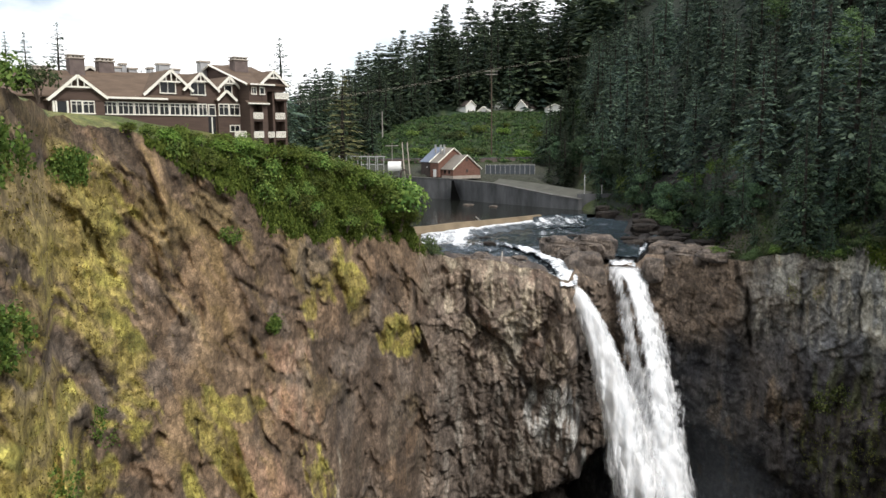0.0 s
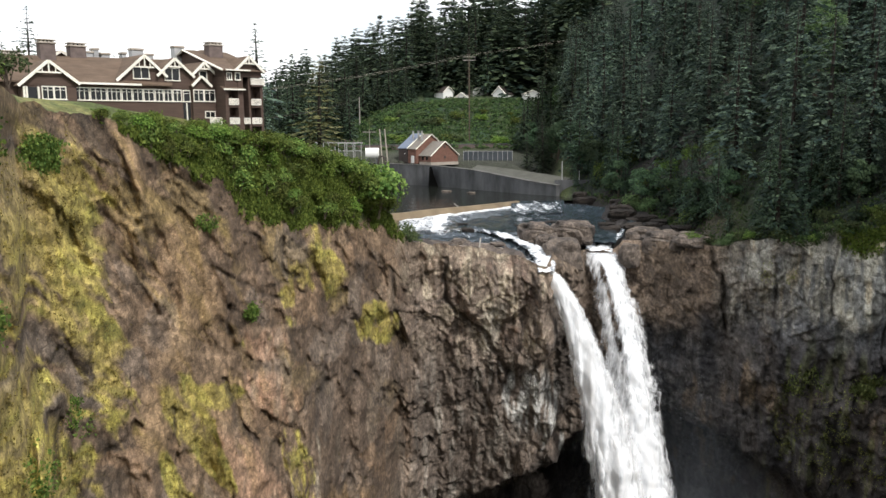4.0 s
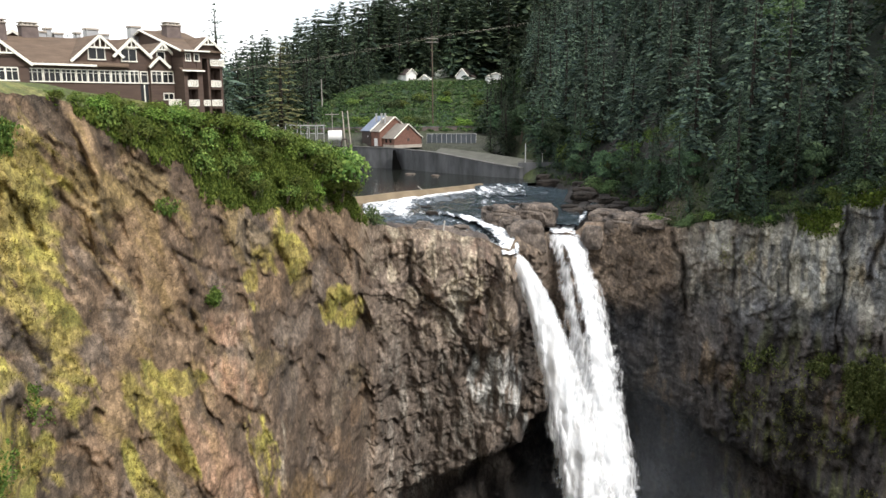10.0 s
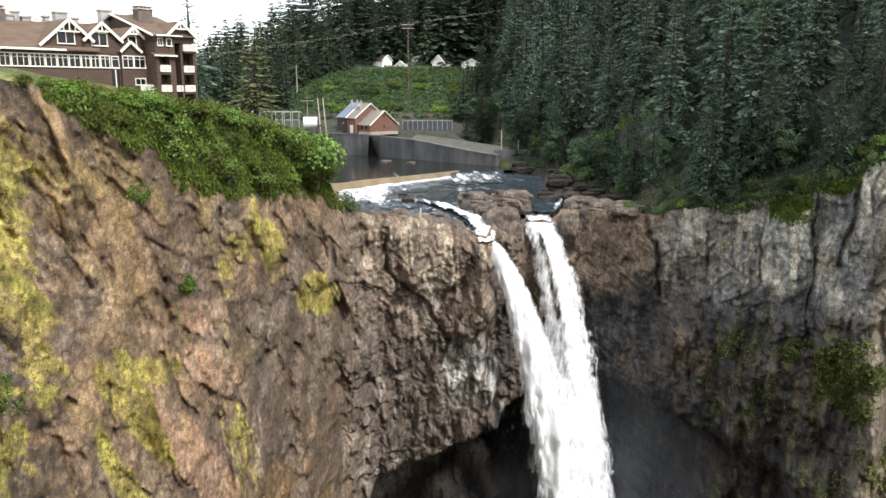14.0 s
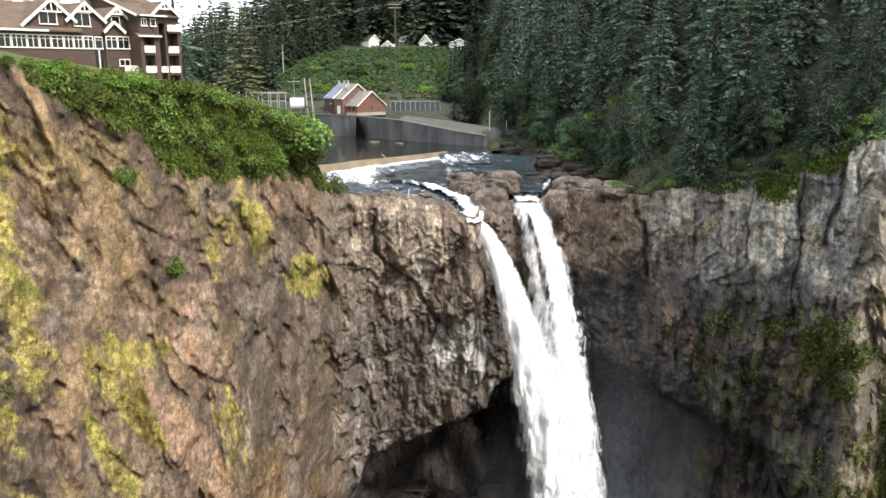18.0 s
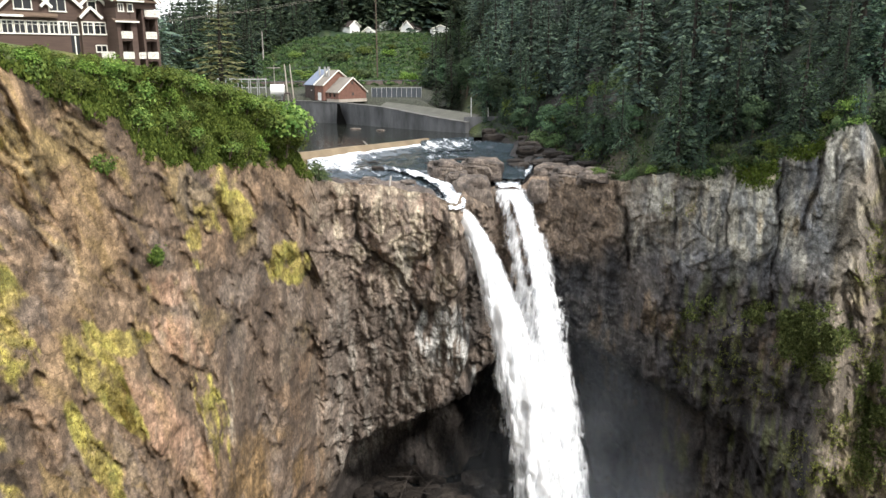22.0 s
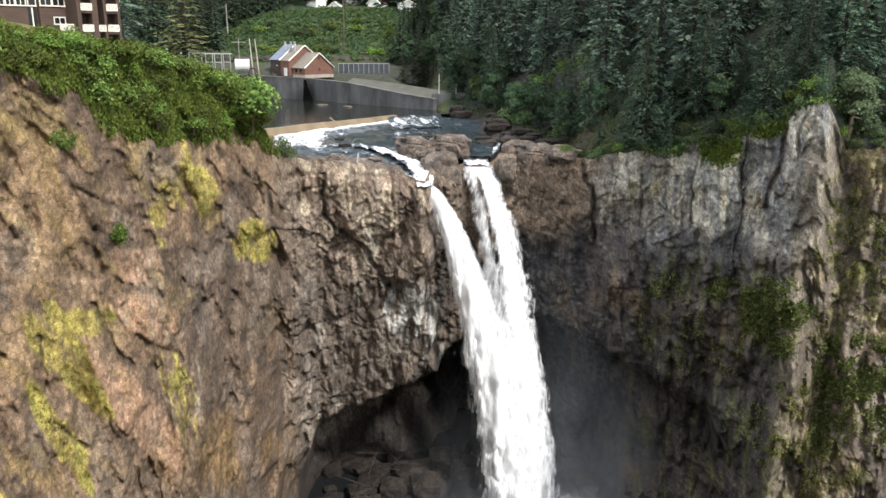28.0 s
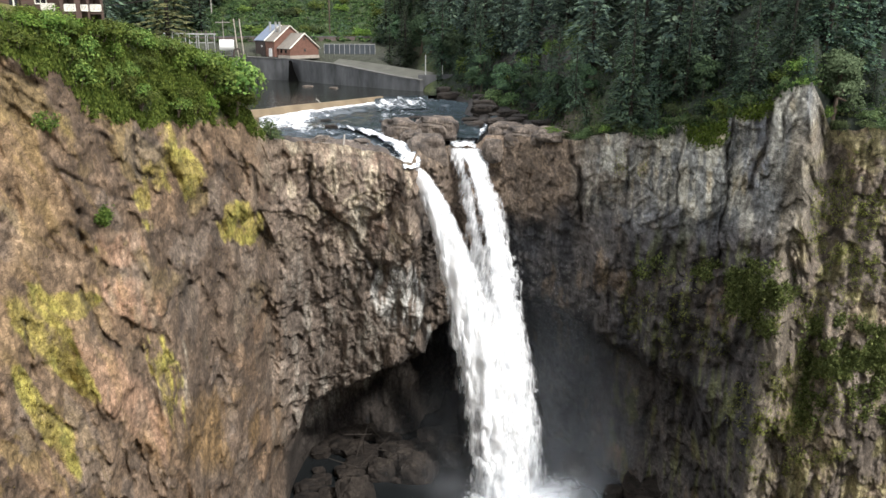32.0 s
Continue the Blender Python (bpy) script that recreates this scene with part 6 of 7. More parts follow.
def build_yard():
    """Switchgear, tank and fence in the yard behind the bushes."""
    t = thing("tank", Matrix.Translation((-21, 349.6, 15.2)), "white steel tank in the works yard", "tank")
    part("body", tube(bmesh.new(), (-2.9, 0, 4.4), (2.9, 0, 4.4), 2.5, 2.5, 20), M_WHITE, t)
    for x in (-1.9, 1.9):
        part("saddle", box(bmesh.new(), x - 0.3, x + 0.3, -1.8, 1.8, 0, 2.6), M_CONCRETE, t)
    bm = bmesh.new()
    tube(bm, (-1.6, 0, 0), (-1.0, 0, 3.4), 0.35)
    tube(bm, (-1.0, 0, 3.4), (1.0, 0, 3.4), 0.35)
    tube(bm, (1.0, 0, 3.4), (1.6, 0, 0), 0.35)
    t = thing("intake_pipe", Matrix.Translation((-16.9, 347.6, 15.0)), "dark bent intake pipe at the pool wall", "pipe")
    part("pipe", bm, M_DARK, t)
    for i, (x, y) in enumerate(((-31, 352), (-27.5, 353), (-35, 356), (-40, 362), (-46, 368))):
        g = thing("switchgear_frame", Matrix.Translation((x, y, 15.4)), "grey steel switchgear frame with insulators", "switchgear", "frames of the switchyard")
        for s in (-1.4, 1.4):
            part("leg", tube(bmesh.new(), (s, 0, -0.5), (s, 0, 9.0), 0.18), M_METAL, g)
        part("beam", box(bmesh.new(), -2.2, 2.2, -0.2, 0.2, 8.6, 9.1), M_METAL, g)
        part("lower_beam", box(bmesh.new(), -1.6, 1.6, -0.15, 0.15, 5.2, 5.55), M_METAL, g)
        for s in (-1.6, 0, 1.6):
            part("insulator", tube(bmesh.new(), (s, 0, 9.1), (s, 0, 10.2), 0.2, 0.12, 8), M_STONE, g)
    f = thing("screen_fence", Matrix.Translation((19.5, 356, 14.6)) @ Matrix.Rotation(radians(-8), 4, "Z"), "blue-grey steel panel screen fence beside the powerhouse", "fence")
    for i in range(11):
        part("post", box(bmesh.new(), i * 2.2 - 0.09, i * 2.2 + 0.09, -0.1, 0.1, -1.5, 5.6), M_METAL, f)
        if i < 10:
            part("panel", box(bmesh.new(), i * 2.2 + 0.1, i * 2.2 + 2.1, -0.03, 0.03, -0.6, 5.3), M_STEEL, f)
    part("rail", box(bmesh.new(), -0.1, 22.1, -0.16, -0.101, 5.3, 5.5), M_METAL, f)
    w = thing("stone_wall", Matrix.Translation((8, 378, 17)), "long dark stone wall at the foot of the green slope", "wall")
    part("courses", box(bmesh.new(), -60, 46, 0, 1.2, -2, 5.4, 0.1), M_STONE, w)
    part("coping", box(bmesh.new(), -60.2, 46.2, -0.15, 1.35, 5.41, 5.75, 0.05), M_CONCRETE, w)


build_yard()

# ---- plants on the cliffs ----
WALL_R = np.hypot(WALL[..., 0], WALL[..., 1])
WALL_EL = np.degrees(np.arctan2(WALL[..., 2] - EYE, WALL_R))
WALL_AZ = np.degrees(np.arctan2(WALL[..., 0], WALL[..., 1]))


def scatter_mesh(name, material, points, out, size, per, seed, hang=0.0, spread=1.0, tall=1.0):
    """Tufts of leaf blades at points of the wall; out is each point's way off the wall."""
    rng = np.random.RandomState(seed)
    n = len(points) * per
    P = np.repeat(points, per, 0)
    O = np.repeat(out, per, 0)
    s = (size * rng.uniform(0.5, 1.5, n))[:, None]
    P = P + rng.normal(0, 1, (n, 3)) * size * spread * np.array([1, 1, 0.8]) + O * rng.uniform(0, 1.6, n)[:, None] * size
    P[:, 2] -= hang * rng.uniform(0, 1, n) * size
    d = O * 0.6 + rng.normal(0, 0.55, (n, 3)) + np.array([0, 0, (0.7 if hang == 0 else -0.6) * tall])
    d /= np.linalg.norm(d, axis=1)[:, None]
    t = np.cross(d, rng.normal(0, 1, (n, 3)))
    t /= np.linalg.norm(t, axis=1)[:, None]
    a, c = P - d * s * 0.5, P + d * s * 0.9
    b, e = P + t * s * 0.42, P - t * s * 0.42
    verts = np.stack([a, b, c, e], 1).reshape(-1, 3)
    k = np.arange(n)[:, None] * 4
    faces = np.concatenate([k + np.array([[0, 1, 2]]), k + np.array([[0, 2, 3]])], 1).reshape(-1, 3)
    return mesh_of(name, verts, faces, material)


def on_wall(weight, count, seed):
    """Points of the wall drawn by weight, with the way out towards the gorge."""
    rng = np.random.RandomState(seed)
    w = (weight * WALL_R * np.gradient(-WALL[..., 2], axis=1).clip(0.05, 1) ).ravel()
    w = w / w.sum()
    pick = rng.choice(w.size, count, p=w)
    p = WALL.reshape(-1, 3)[pick]
    out = -p * np.array([1, 1, 0])
    out /= np.linalg.norm(out, axis=1)[:, None]
    return p, out


def blob(az, el, raz, rel):
    d = ((WALL_AZ - az) / raz) ** 2 + ((WALL_EL - el) / rel) ** 2
    return smooth(1.35, 0.35, d)


N_A = fbm(WALL[..., 0] / 3.5, WALL[..., 1] / 3.5, WALL[..., 2] / 3.5, 4, 501)
N_B = fbm(WALL[..., 0] / 1.3, WALL[..., 1] / 1.3, WALL[..., 2] / 1.3, 3, 511)
RAGGED = smooth(-0.15, 0.4, N_A + 0.5 * N_B)


def grow(name, material, weight, count, size, per, seed, label, category, **kw):
    p, out = on_wall(weight, count, seed)
    ob = new(name, scatter_mesh(name, material, p, out, size, per, seed, **kw))
    return tagged(ob, label, category, kind="stuff")


BANK = smooth(-1.5, -3.5, WALL_AZ) * smooth(-36, -31, WALL_AZ)
grow("broom_patch", M_BROOM, GROWN * BANK * (0.35 + smooth(-0.1, 0.5, N_B)), 10000, 0.13, 4, 1, "yellow-flowering broom and dry grass on the cliff ledges", "shrubs")
M_GRASS = leaf_material("dry_grass", (0.12, 0.105, 0.04), (0.30, 0.24, 0.09))
grow("grass_tufts", M_GRASS, (0.12 + GROWN) * smooth(0.1, 0.6, -N_A + 0.4 * N_B + 0.3) * BANK, 5500, 0.12, 5, 2, "tufts of dry grass on the tan cliff", "grass")
green = np.maximum.reduce([blob(-29.3, -0.8, 1.8, 2.0), blob(-29.6, -12.3, 1.3, 2.0), blob(-25.2, -1.6, 1.4, 1.3), blob(-12.4, -12.9, 0.75, 0.7) * 1.6, blob(-15.2, -6.6, 0.7, 0.6), blob(-24.2, -18.6, 0.9, 1.6) * 0.3, blob(-27, -22, 1.3, 2) * 0.3])
grow("cliff_shrubs", M_LEAF, green * smooth(-0.45, 0.35, N_A + 0.4 * N_B) * BANK, 1700, 0.26, 6, 3, "green leafy shrubs rooted in the cliff face", "shrubs")
FACE = smooth(20, 22, WALL_AZ) * smooth(47, 44, WALL_AZ)
lush = np.maximum.reduce([blob(27.2, -17.6, 1.3, 1.5) * 0.6, blob(31.2, -17.4, 1.2, 1.2) * 0.8, blob(34.2, -17.8, 2.3, 2.3) * 1.4, blob(36.4, -17.2, 0.9, 0.9) * 1.3, blob(35.1, -21.2, 1.0, 2.2), blob(40.6, -20.8, 3.0, 2.0) * 2.4, blob(38.8, -24, 1.1, 2.4), blob(43, -22, 2, 3)])
grow("cliff_shrubs", M_SLOPE, lush * smooth(-0.3, 0.25, N_A) * FACE, 6500, 0.4, 6, 4, "bright green shrubs on the wet gorge slope", "shrubs")
thin = np.maximum.reduce([blob(40, -13, 3.4, 5), blob(38, -24, 4.5, 7), blob(30, -20, 5, 3.5) * 0.35, blob(25, -10, 1.2, 1.0) * 0.5])
M_MOSS = leaf_material("moss_and_fern", (0.1, 0.12, 0.03), (0.32, 0.33, 0.1))
grow("moss_patch", M_MOSS, thin * RAGGED * FACE, 5500, 0.2, 5, 5, "olive moss and ferns hanging on the rock", "moss", hang=1.0)
# vines that hang from the rim over the bank
low_edge = np.interp(WALL_AZ, [-22, -20, -18, -14.2, -12.4, -9.2, -6, -3.9, -1.6, -1.2], [0.9, -0.6, -2.3, -3.3, -6.0, -6.7, -6.9, -6.7, -7.6, -8.6])
curtain = (WALL_EL > low_edge + 0.9 * N_A) * smooth(-22.5, -19.5, WALL_AZ) * smooth(-1.0, -1.5, WALL_AZ) * (WALL[..., 2] > 4)
grow("vine_curtain", M_VINE, curtain * smooth(-0.85, -0.3, N_A), 13000, 0.3, 6, 6, "thick green vines hanging over the cliff edge", "vines", hang=2.6, spread=0.8, tall=2.4)
drape = blob(30.0, -6.8, 1.4, 1.6) + blob(32.6, -5.4, 1.4, 1.0)
grow("vine_curtain", M_VINE, drape * FACE, 900, 0.35, 6, 8, "green vines hanging over the grey rock edge", "vines", hang=2.0)

# ---- single shrubs and trees ----
SHRUBS = []
for s in range(5):
    r_ = random.Random(60 + s)
    lobes = [(r_.uniform(-0.7, 0.7), r_.uniform(-0.7, 0.7), r_.uniform(0.35, 1.0), r_.uniform(0.5, 0.85), r_.uniform(0.5, 0.9)) for _ in range(8)]
    SHRUBS.append([tuft_mesh("leaves", m, lobes, 0.095, 900, 70 + s) for m in (M_LEAF, M_LEAF_PALE, M_VINE)])


def stems(seed):
    bm = bmesh.new()
    r_ = random.Random(seed)
    for i in range(5):
        a = r_.uniform(0, 6.28)
        tube(bm, (0, 0, -0.4), (0.5 * math.cos(a), 0.5 * math.sin(a), 1.0), 0.05, 0.02, 5)
    me = bpy.data.meshes.new("stems")
    bm.to_mesh(me)
    bm.free()
    me.materials.append(M_BARK)
    return me


STEMS = [stems(i) for i in range(3)]


def shrub(x, y, z, w, h, mat, label, group, name="shrub"):
    m = Matrix.Translation((x, y, z)) @ Matrix.Rotation(rng.uniform(0, 6.28), 4, "Z") @ Matrix.Diagonal((w, w, h, 1))
    t = thing(name, m, label, "shrub", group)
    part_mesh("leaves", rng.choice(SHRUBS)[mat], t)
    part_mesh("stem", rng.choice(STEMS), t)


def rim_shrub(a, back, w, h, mat, label, group):
    r = float(np.interp(a, BEARINGS, RIM_R)) + back
    x, y, z = spot(a, r)
    z = float(np.interp(a, BEARINGS, RIM_Z)) if back < 1.5 else z
    shrub(x, y, z - 0.3, w, h, mat, label, group)


a_ = -21.6
while a_ < -2.7:
    for back in (rng.uniform(-0.8, 0.6), rng.uniform(1.5, 4.0)):
        h_ = float(np.interp(a_, [-22, -18, -9, -1.5], [0.55, 1.25, 1.75, 2.2])) * rng.uniform(0.75, 1.15)
        rim_shrub(a_ + rng.uniform(-.3, .3), back, h_ * rng.uniform(1.2, 1.6), h_, rng.choice((0, 0, 2)), "dense green shrub on the cliff edge below the lodge", "shrubs along the cliff edge")
    a_ += float(np.interp(a_, [-22, -1.5], [1.25, 0.72]))
for a0, b0, w0, h0 in ((-4.8, 3, 2.8, 3.0), (-4.1, 1.5, 2.8, 3.0), (-3.5, 0.5, 2.6, 3.0), (-3.0, 2.0, 2.2, 2.8), (-2.6, 0.8, 1.6, 2.0), (-4.0, 5, 2.8, 3.4)):
    rim_shrub(a0, b0, w0, h0, 0, "dense green shrub on the cliff edge below the lodge", "shrubs along the cliff edge")
a_ = -15.0
while a_ < -3.0:
    i_ = int(np.argmin(np.abs(BEARINGS - a_)))
    r_ = RIM_R[i_] + rng.uniform(-0.2, 0.9)
    top_ = EYE + r_ * math.tan(radians(float(np.interp(a_, [-14.06, -12.3, -11, -9, -5.8, -2.6], [0.1, -0.25, -0.3, -1.1, -2.16, -3.4]))))
    h_ = max(0.9, (top_ - RIM_Z[i_] + 0.3) / 1.5) * rng.uniform(0.9, 1.08)
    shrub(r_ * math.sin(radians(a_)), r_ * math.cos(radians(a_)), RIM_Z[i_] - 0.3, max(1.5, h_ * 1.05), h_, rng.choice((0, 0, 2)), "dense green shrub on the cliff edge below the lodge", "shrubs along the cliff edge")
    a_ += rng.uniform(0.5, 0.8)
shrub(-2.6, 173.5, 5.5, 2.6, 3.2, 1, "pale leafy shrub at the cliff corner above the river", "shrubs along the cliff edge")
shrub(-31.2, 56.5, 35.0, 1.9, 2.0, 0, "green shrub on the near cliff hump", "shrubs along the cliff edge")
shrub(-29.0, 57.5, 35.3, 1.3, 1.4, 1, "pale green shrub on the near cliff hump", "shrubs along the cliff edge")
for i in range(26):
    a_ = rng.uniform(-19, -3)
    i_ = int(np.argmin(np.abs(BEARINGS - a_)))
    e_ = float(np.interp(a_, [-19, -14.2, -12.4, -9.2, -6, -3.9, -1.6], [-1.6, -3.0, -5.2, -6.0, -6.3, -6.2, -7.0]))
    top_ = float(WALL_EL[i_, 0])
    j_ = int(np.argmin(np.abs(WALL_EL[i_] - (top_ + (e_ - top_) * rng.uniform(0.1, 0.95)))))
    x, y, z = WALL[i_, j_]
    shrub(x * 0.996, y * 0.996, z - 1.0, rng.uniform(1.3, 2.5), rng.uniform(1.3, 2.6), rng.choice((0, 0, 2)), "lump of hanging green vines on the cliff edge", "vine clumps over the cliff edge", "vine_clump")
a_ = 18.5
while a_ < 46:
    for back in (rng.uniform(-0.3, 1.0), rng.uniform(2, 6)):
        rim_shrub(a_ + rng.uniform(-.4, .4), back, rng.uniform(1.0, 2.4), rng.uniform(0.8, 2.0), rng.choice((0, 1, 1)), "leafy green undergrowth along the grey cliff's rim", "undergrowth along the wooded rim")
    a_ += rng.uniform(0.6, 2.0)
for a0, r0, r1, w in ((12.2, 296, 320, 2.4), (14, 256, 290, 2.6), (16.5, 226, 262, 2.6), (19.5, 204, 240, 2.4)):
    for i in range(9):
        a_, r_ = a0 + rng.uniform(-1.4, 1.4), rng.uniform(r0 + 12, r1 + 10)
        x, y, z = spot(a_, r_)
        shrub(x, y, z - 0.3, w * rng.uniform(0.8, 1.5), w * rng.uniform(0.9, 1.7), rng.choice((0, 1)), "dark leafy undergrowth at the foot of the wooded hill", "undergrowth along the wooded rim")


PALE_CROWN = conifer_meshes(35, 6.4, 7, 0.62, bare=0.16, size=1.0, needles=M_NEEDLE_PALE)[1]


def leafy_tree(x, y, z, h, w, label, seed, leaves=None):
    r_ = random.Random(seed)
    bm = bmesh.new()
    tube(bm, (0, 0, -0.6), (0.1 * w, 0, h * 0.5), 0.035 * h, 0.022 * h, 8)
    lobes = []
    for i in range(13):
        a, q = r_.uniform(0, 6.28), r_.uniform(0.25, 1.0)
        p = Vector((math.cos(a) * w * 0.62 * q, math.sin(a) * w * 0.62 * q, h * r_.uniform(0.28, 0.88)))
        tube(bm, (0.08 * w, 0, h * 0.42), p, 0.014 * h, 0.005 * h, 5)
        lobes.append((p.x, p.y, p.z, w * r_.uniform(0.26, 0.42), h * r_.uniform(0.09, 0.16)))
    t = thing("maple_tree", Matrix.Translation((x, y, z)), label, "tree")
    part("trunk", bm, M_BARK, t)
    part_mesh("crown", tuft_mesh("crown", leaves or M_LEAF_PALE, lobes, 0.3, 5200, seed), t)


x, y, z = spot(37.6, 166)
leafy_tree(x, y, z - 3.5, 15.0, 6.6, "pale green leafy maple on the cliff's shoulder", 3, leaf_material("pale_maple_leaves", (0.1, 0.16, 0.08), (0.23, 0.32, 0.17)))
for a_, r_, h_, w_ in ((21.5, 205, 10, 4.4), (24.6, 194, 10, 4.4), (16.2, 246, 14, 6), (12.6, 294, 15, 7), (10.6, 318, 16, 8), (9.4, 345, 15, 8), (8.6, 368, 14, 8), (27.5, 184, 10, 4.6), (11.6, 302, 13, 6), (14.2, 268, 13, 6), (18.0, 232, 12, 5), (19.8, 212, 11, 5), (9.9, 332, 17, 8), (7.8, 384, 12, 8), (29.5, 178, 9, 4)):
    x, y, z = spot(a_, r_)
    leafy_tree(x, y, z - 0.5, h_, w_, "broad dark leafy tree at the edge of the firs", int(a_ * 10), M_LEAF_DARK)
for a_, r_, h_, w_ in ((26.5, 232, 26, 9), (33.0, 222, 24, 9), (22.5, 300, 27, 10), (37.5, 200, 20, 8)):
    x, y, z = spot(a_, r_)
    leafy_tree(x, y, z - 0.5, h_, w_, "tall pale leafy tree among the dark firs", int(a_ * 10), M_LEAF_PALE)
for a_, r_, h_, k_, pick, label in ((-7.25, 151, 45.5 - ground_at(-7.25, 151), 1.55, 3, "tall thin fir tree with a bare lower trunk behind the bushes"), (-10.9, 142, 8.5, 1.0, 4, "small dark fir beside the lodge's end"), (-11.25, 168, 23, 1.5, 3, "slender fir tree behind the lodge"), (-25.5, 175, 21, 1.15, 0, "dark fir tree behind the lodge roof"), (-28.4, 165, 17, 1.1, 2, "dark fir tree behind the lodge roof"), (-27.3, 190, 21, 1.1, 1, "dark fir tree behind the lodge roof"), (-20.4, 250, 22, 1.5, 3, "slender far fir tree behind the lodge"), (-30.2, 150, 14, 1.2, 3, "dark fir tree behind the lodge roof")):
    t_ = fir(a_, r_, h_, k_, label, pick)
    if a_ == -7.25:
        for c_ in t_.children:
            if c_.name.startswith("crown"):
                c_.data = PALE_CROWN


def scrub_slope():
    """The bramble-covered slope, joined: nobody could count it."""
    r_ = np.random.RandomState(5)
    n = 2300
    a = r_.uniform(-9.5, 10.5, n)
    r = r_.uniform(376, 464, n)
    z = land(a[:, None], r[:, None])[:, 0]
    c = np.stack([r * np.sin(np.radians(a)), r * np.cos(np.radians(a)), z], 1)
    per = 26
    m = n * per
    w = np.repeat(np.exp(r_.normal(0.35, 0.5, n)).clip(0.5, 4.5), per)[:, None]
    w = w * np.repeat(np.interp(r, [430, 464], [1, 0.3]), per)[:, None]
    d = r_.normal(0, 1, (m, 3))
    d /= np.linalg.norm(d, axis=1)[:, None]
    d[:, 2] = np.abs(d[:, 2])
    p = np.repeat(c, per, 0) + d * w * np.array([1, 1, 0.8])
    nrm = d + r_.normal(0, 0.5, (m, 3))
    nrm /= np.linalg.norm(nrm, axis=1)[:, None]
    t = np.cross(nrm, r_.normal(0, 1, (m, 3)))
    t /= np.linalg.norm(t, axis=1)[:, None]
    u = np.cross(nrm, t)
    s = r_.uniform(0.3, 0.75, m)[:, None]
    verts = np.stack([p - t * s, p + u * s * 0.7, p + t * s, p - u * s * 0.7], 1).reshape(-1, 3)
    k = np.arange(m)[:, None] * 4
    faces = np.concatenate([k + np.array([[0, 1, 2]]), k + np.array([[0, 2, 3]])], 1).reshape(-1, 3)
    tagged(new("bramble_slope", mesh_of("bramble_slope", verts, faces, M_BRAMBLE)), "bright green brambles and ferns on the far slope", "shrubs", kind="stuff")


scrub_slope()
for i in range(34):
    a_, r_ = rng.uniform(-6, 9), rng.uniform(380, 432)
    a_ = max(a_, rng.uniform(-6, 9)) if i % 2 else a_
    x, y, z = spot(a_, r_)
    w_ = rng.uniform(1.6, 4.2)
    shrub(x, y, z - 0.4, w_, w_ * rng.uniform(0.5, 0.9), rng.choice((0, 1, 2)), "rounded green bush on the bramble slope", "bushes on the green slope")


def undergrowth():
    """Ferns and low brush on the forest floor behind the rim, joined."""
    r_ = np.random.RandomState(15)
    n = 2900
    a = r_.uniform(11, 46, n)
    r = np.interp(a, [9.9, 12, 14, 18, 20.5, 22, 26, 31, 36, 37.2, 46], [292, 280, 262, 222, 196, 188, 173, 165, 157, 166, 176]) + 95 * r_.uniform(0, 1, n) ** 2.2
    z = land(a[:, None], r[:, None])[:, 0]
    c = np.stack([r * np.sin(np.radians(a)), r * np.cos(np.radians(a)), z], 1)
    out = -c * np.array([1, 1, 0])
    out /= np.linalg.norm(out, axis=1)[:, None]
    me = scatter_mesh("undergrowth", M_UNDER, c, out, 0.42, 14, 16, spread=1.5)
    tagged(new("undergrowth", me), "dark green ferns and brush on the forest floor", "ferns", kind="stuff")


M_UNDER = leaf_material("fern_brush", (0.025, 0.048, 0.02), (0.1, 0.145, 0.05), (0.12, 0.1, 0.045))
undergrowth()


def far_woods():
    """Distant firs that close the view, joined."""
    r_ = np.random.RandomState(9)
    base = [conifer_meshes(30, 6.6, 90 + i, 0.6, size=1.35, needles=M_NEEDLE_DARK)[1] for i in range(3)]
    data = []
    for me in base:
        v = np.empty(len(me.vertices) * 3, np.float32)
        me.vertices.foreach_get("co", v)
        f = np.empty(len(me.loops), np.int32)
        me.loops.foreach_get("vertex_index", f)
        data.append((v.reshape(-1, 3), f.reshape(-1, 3)))
        bpy.data.meshes.remove(me)
    vs, fs, base_i = [], [], 0
    for i in range(210):
        if i < 150:
            a = r_.uniform(-12.5, 13)
            r = r_.uniform(478, 640)
            h = r_.uniform(32, 50) * float(np.interp(a, [-12.5, -6, 0, 11], [0.8, 0.97, 1.22, 1.38]))
        else:
            a = r_.uniform(11, 46)
            r = float(np.interp(a, [11, 14, 18, 21, 46], [450, 430, 400, 360, 330])) + r_.uniform(0, 130)
            h = r_.uniform(32, 46)
        z = float(land(np.array([[a]]), np.array([[r]]))[0, 0])
        v, f = data[i % 3]
        k = h / 30
        s = r_.uniform(1.2, 1.7)
        t = r_.uniform(0, 6.28)
        w = np.stack([(v[:, 0] * np.cos(t) - v[:, 1] * np.sin(t)) * k * s, (v[:, 0] * np.sin(t) + v[:, 1] * np.cos(t)) * k * s, v[:, 2] * k], 1)
        vs.append(w + np.array([r * np.sin(np.radians(a)), r * np.cos(np.radians(a)), z]))
        fs.append(f + base_i)
        base_i += len(v)
    tagged(new("far_woods", mesh_of("far_woods", np.concatenate(vs), np.concatenate(fs), M_NEEDLE_DARK)), "dense far fir forest along the ridge", "woods", kind="stuff")


far_woods()

# ---- rocks at the brink and below ----


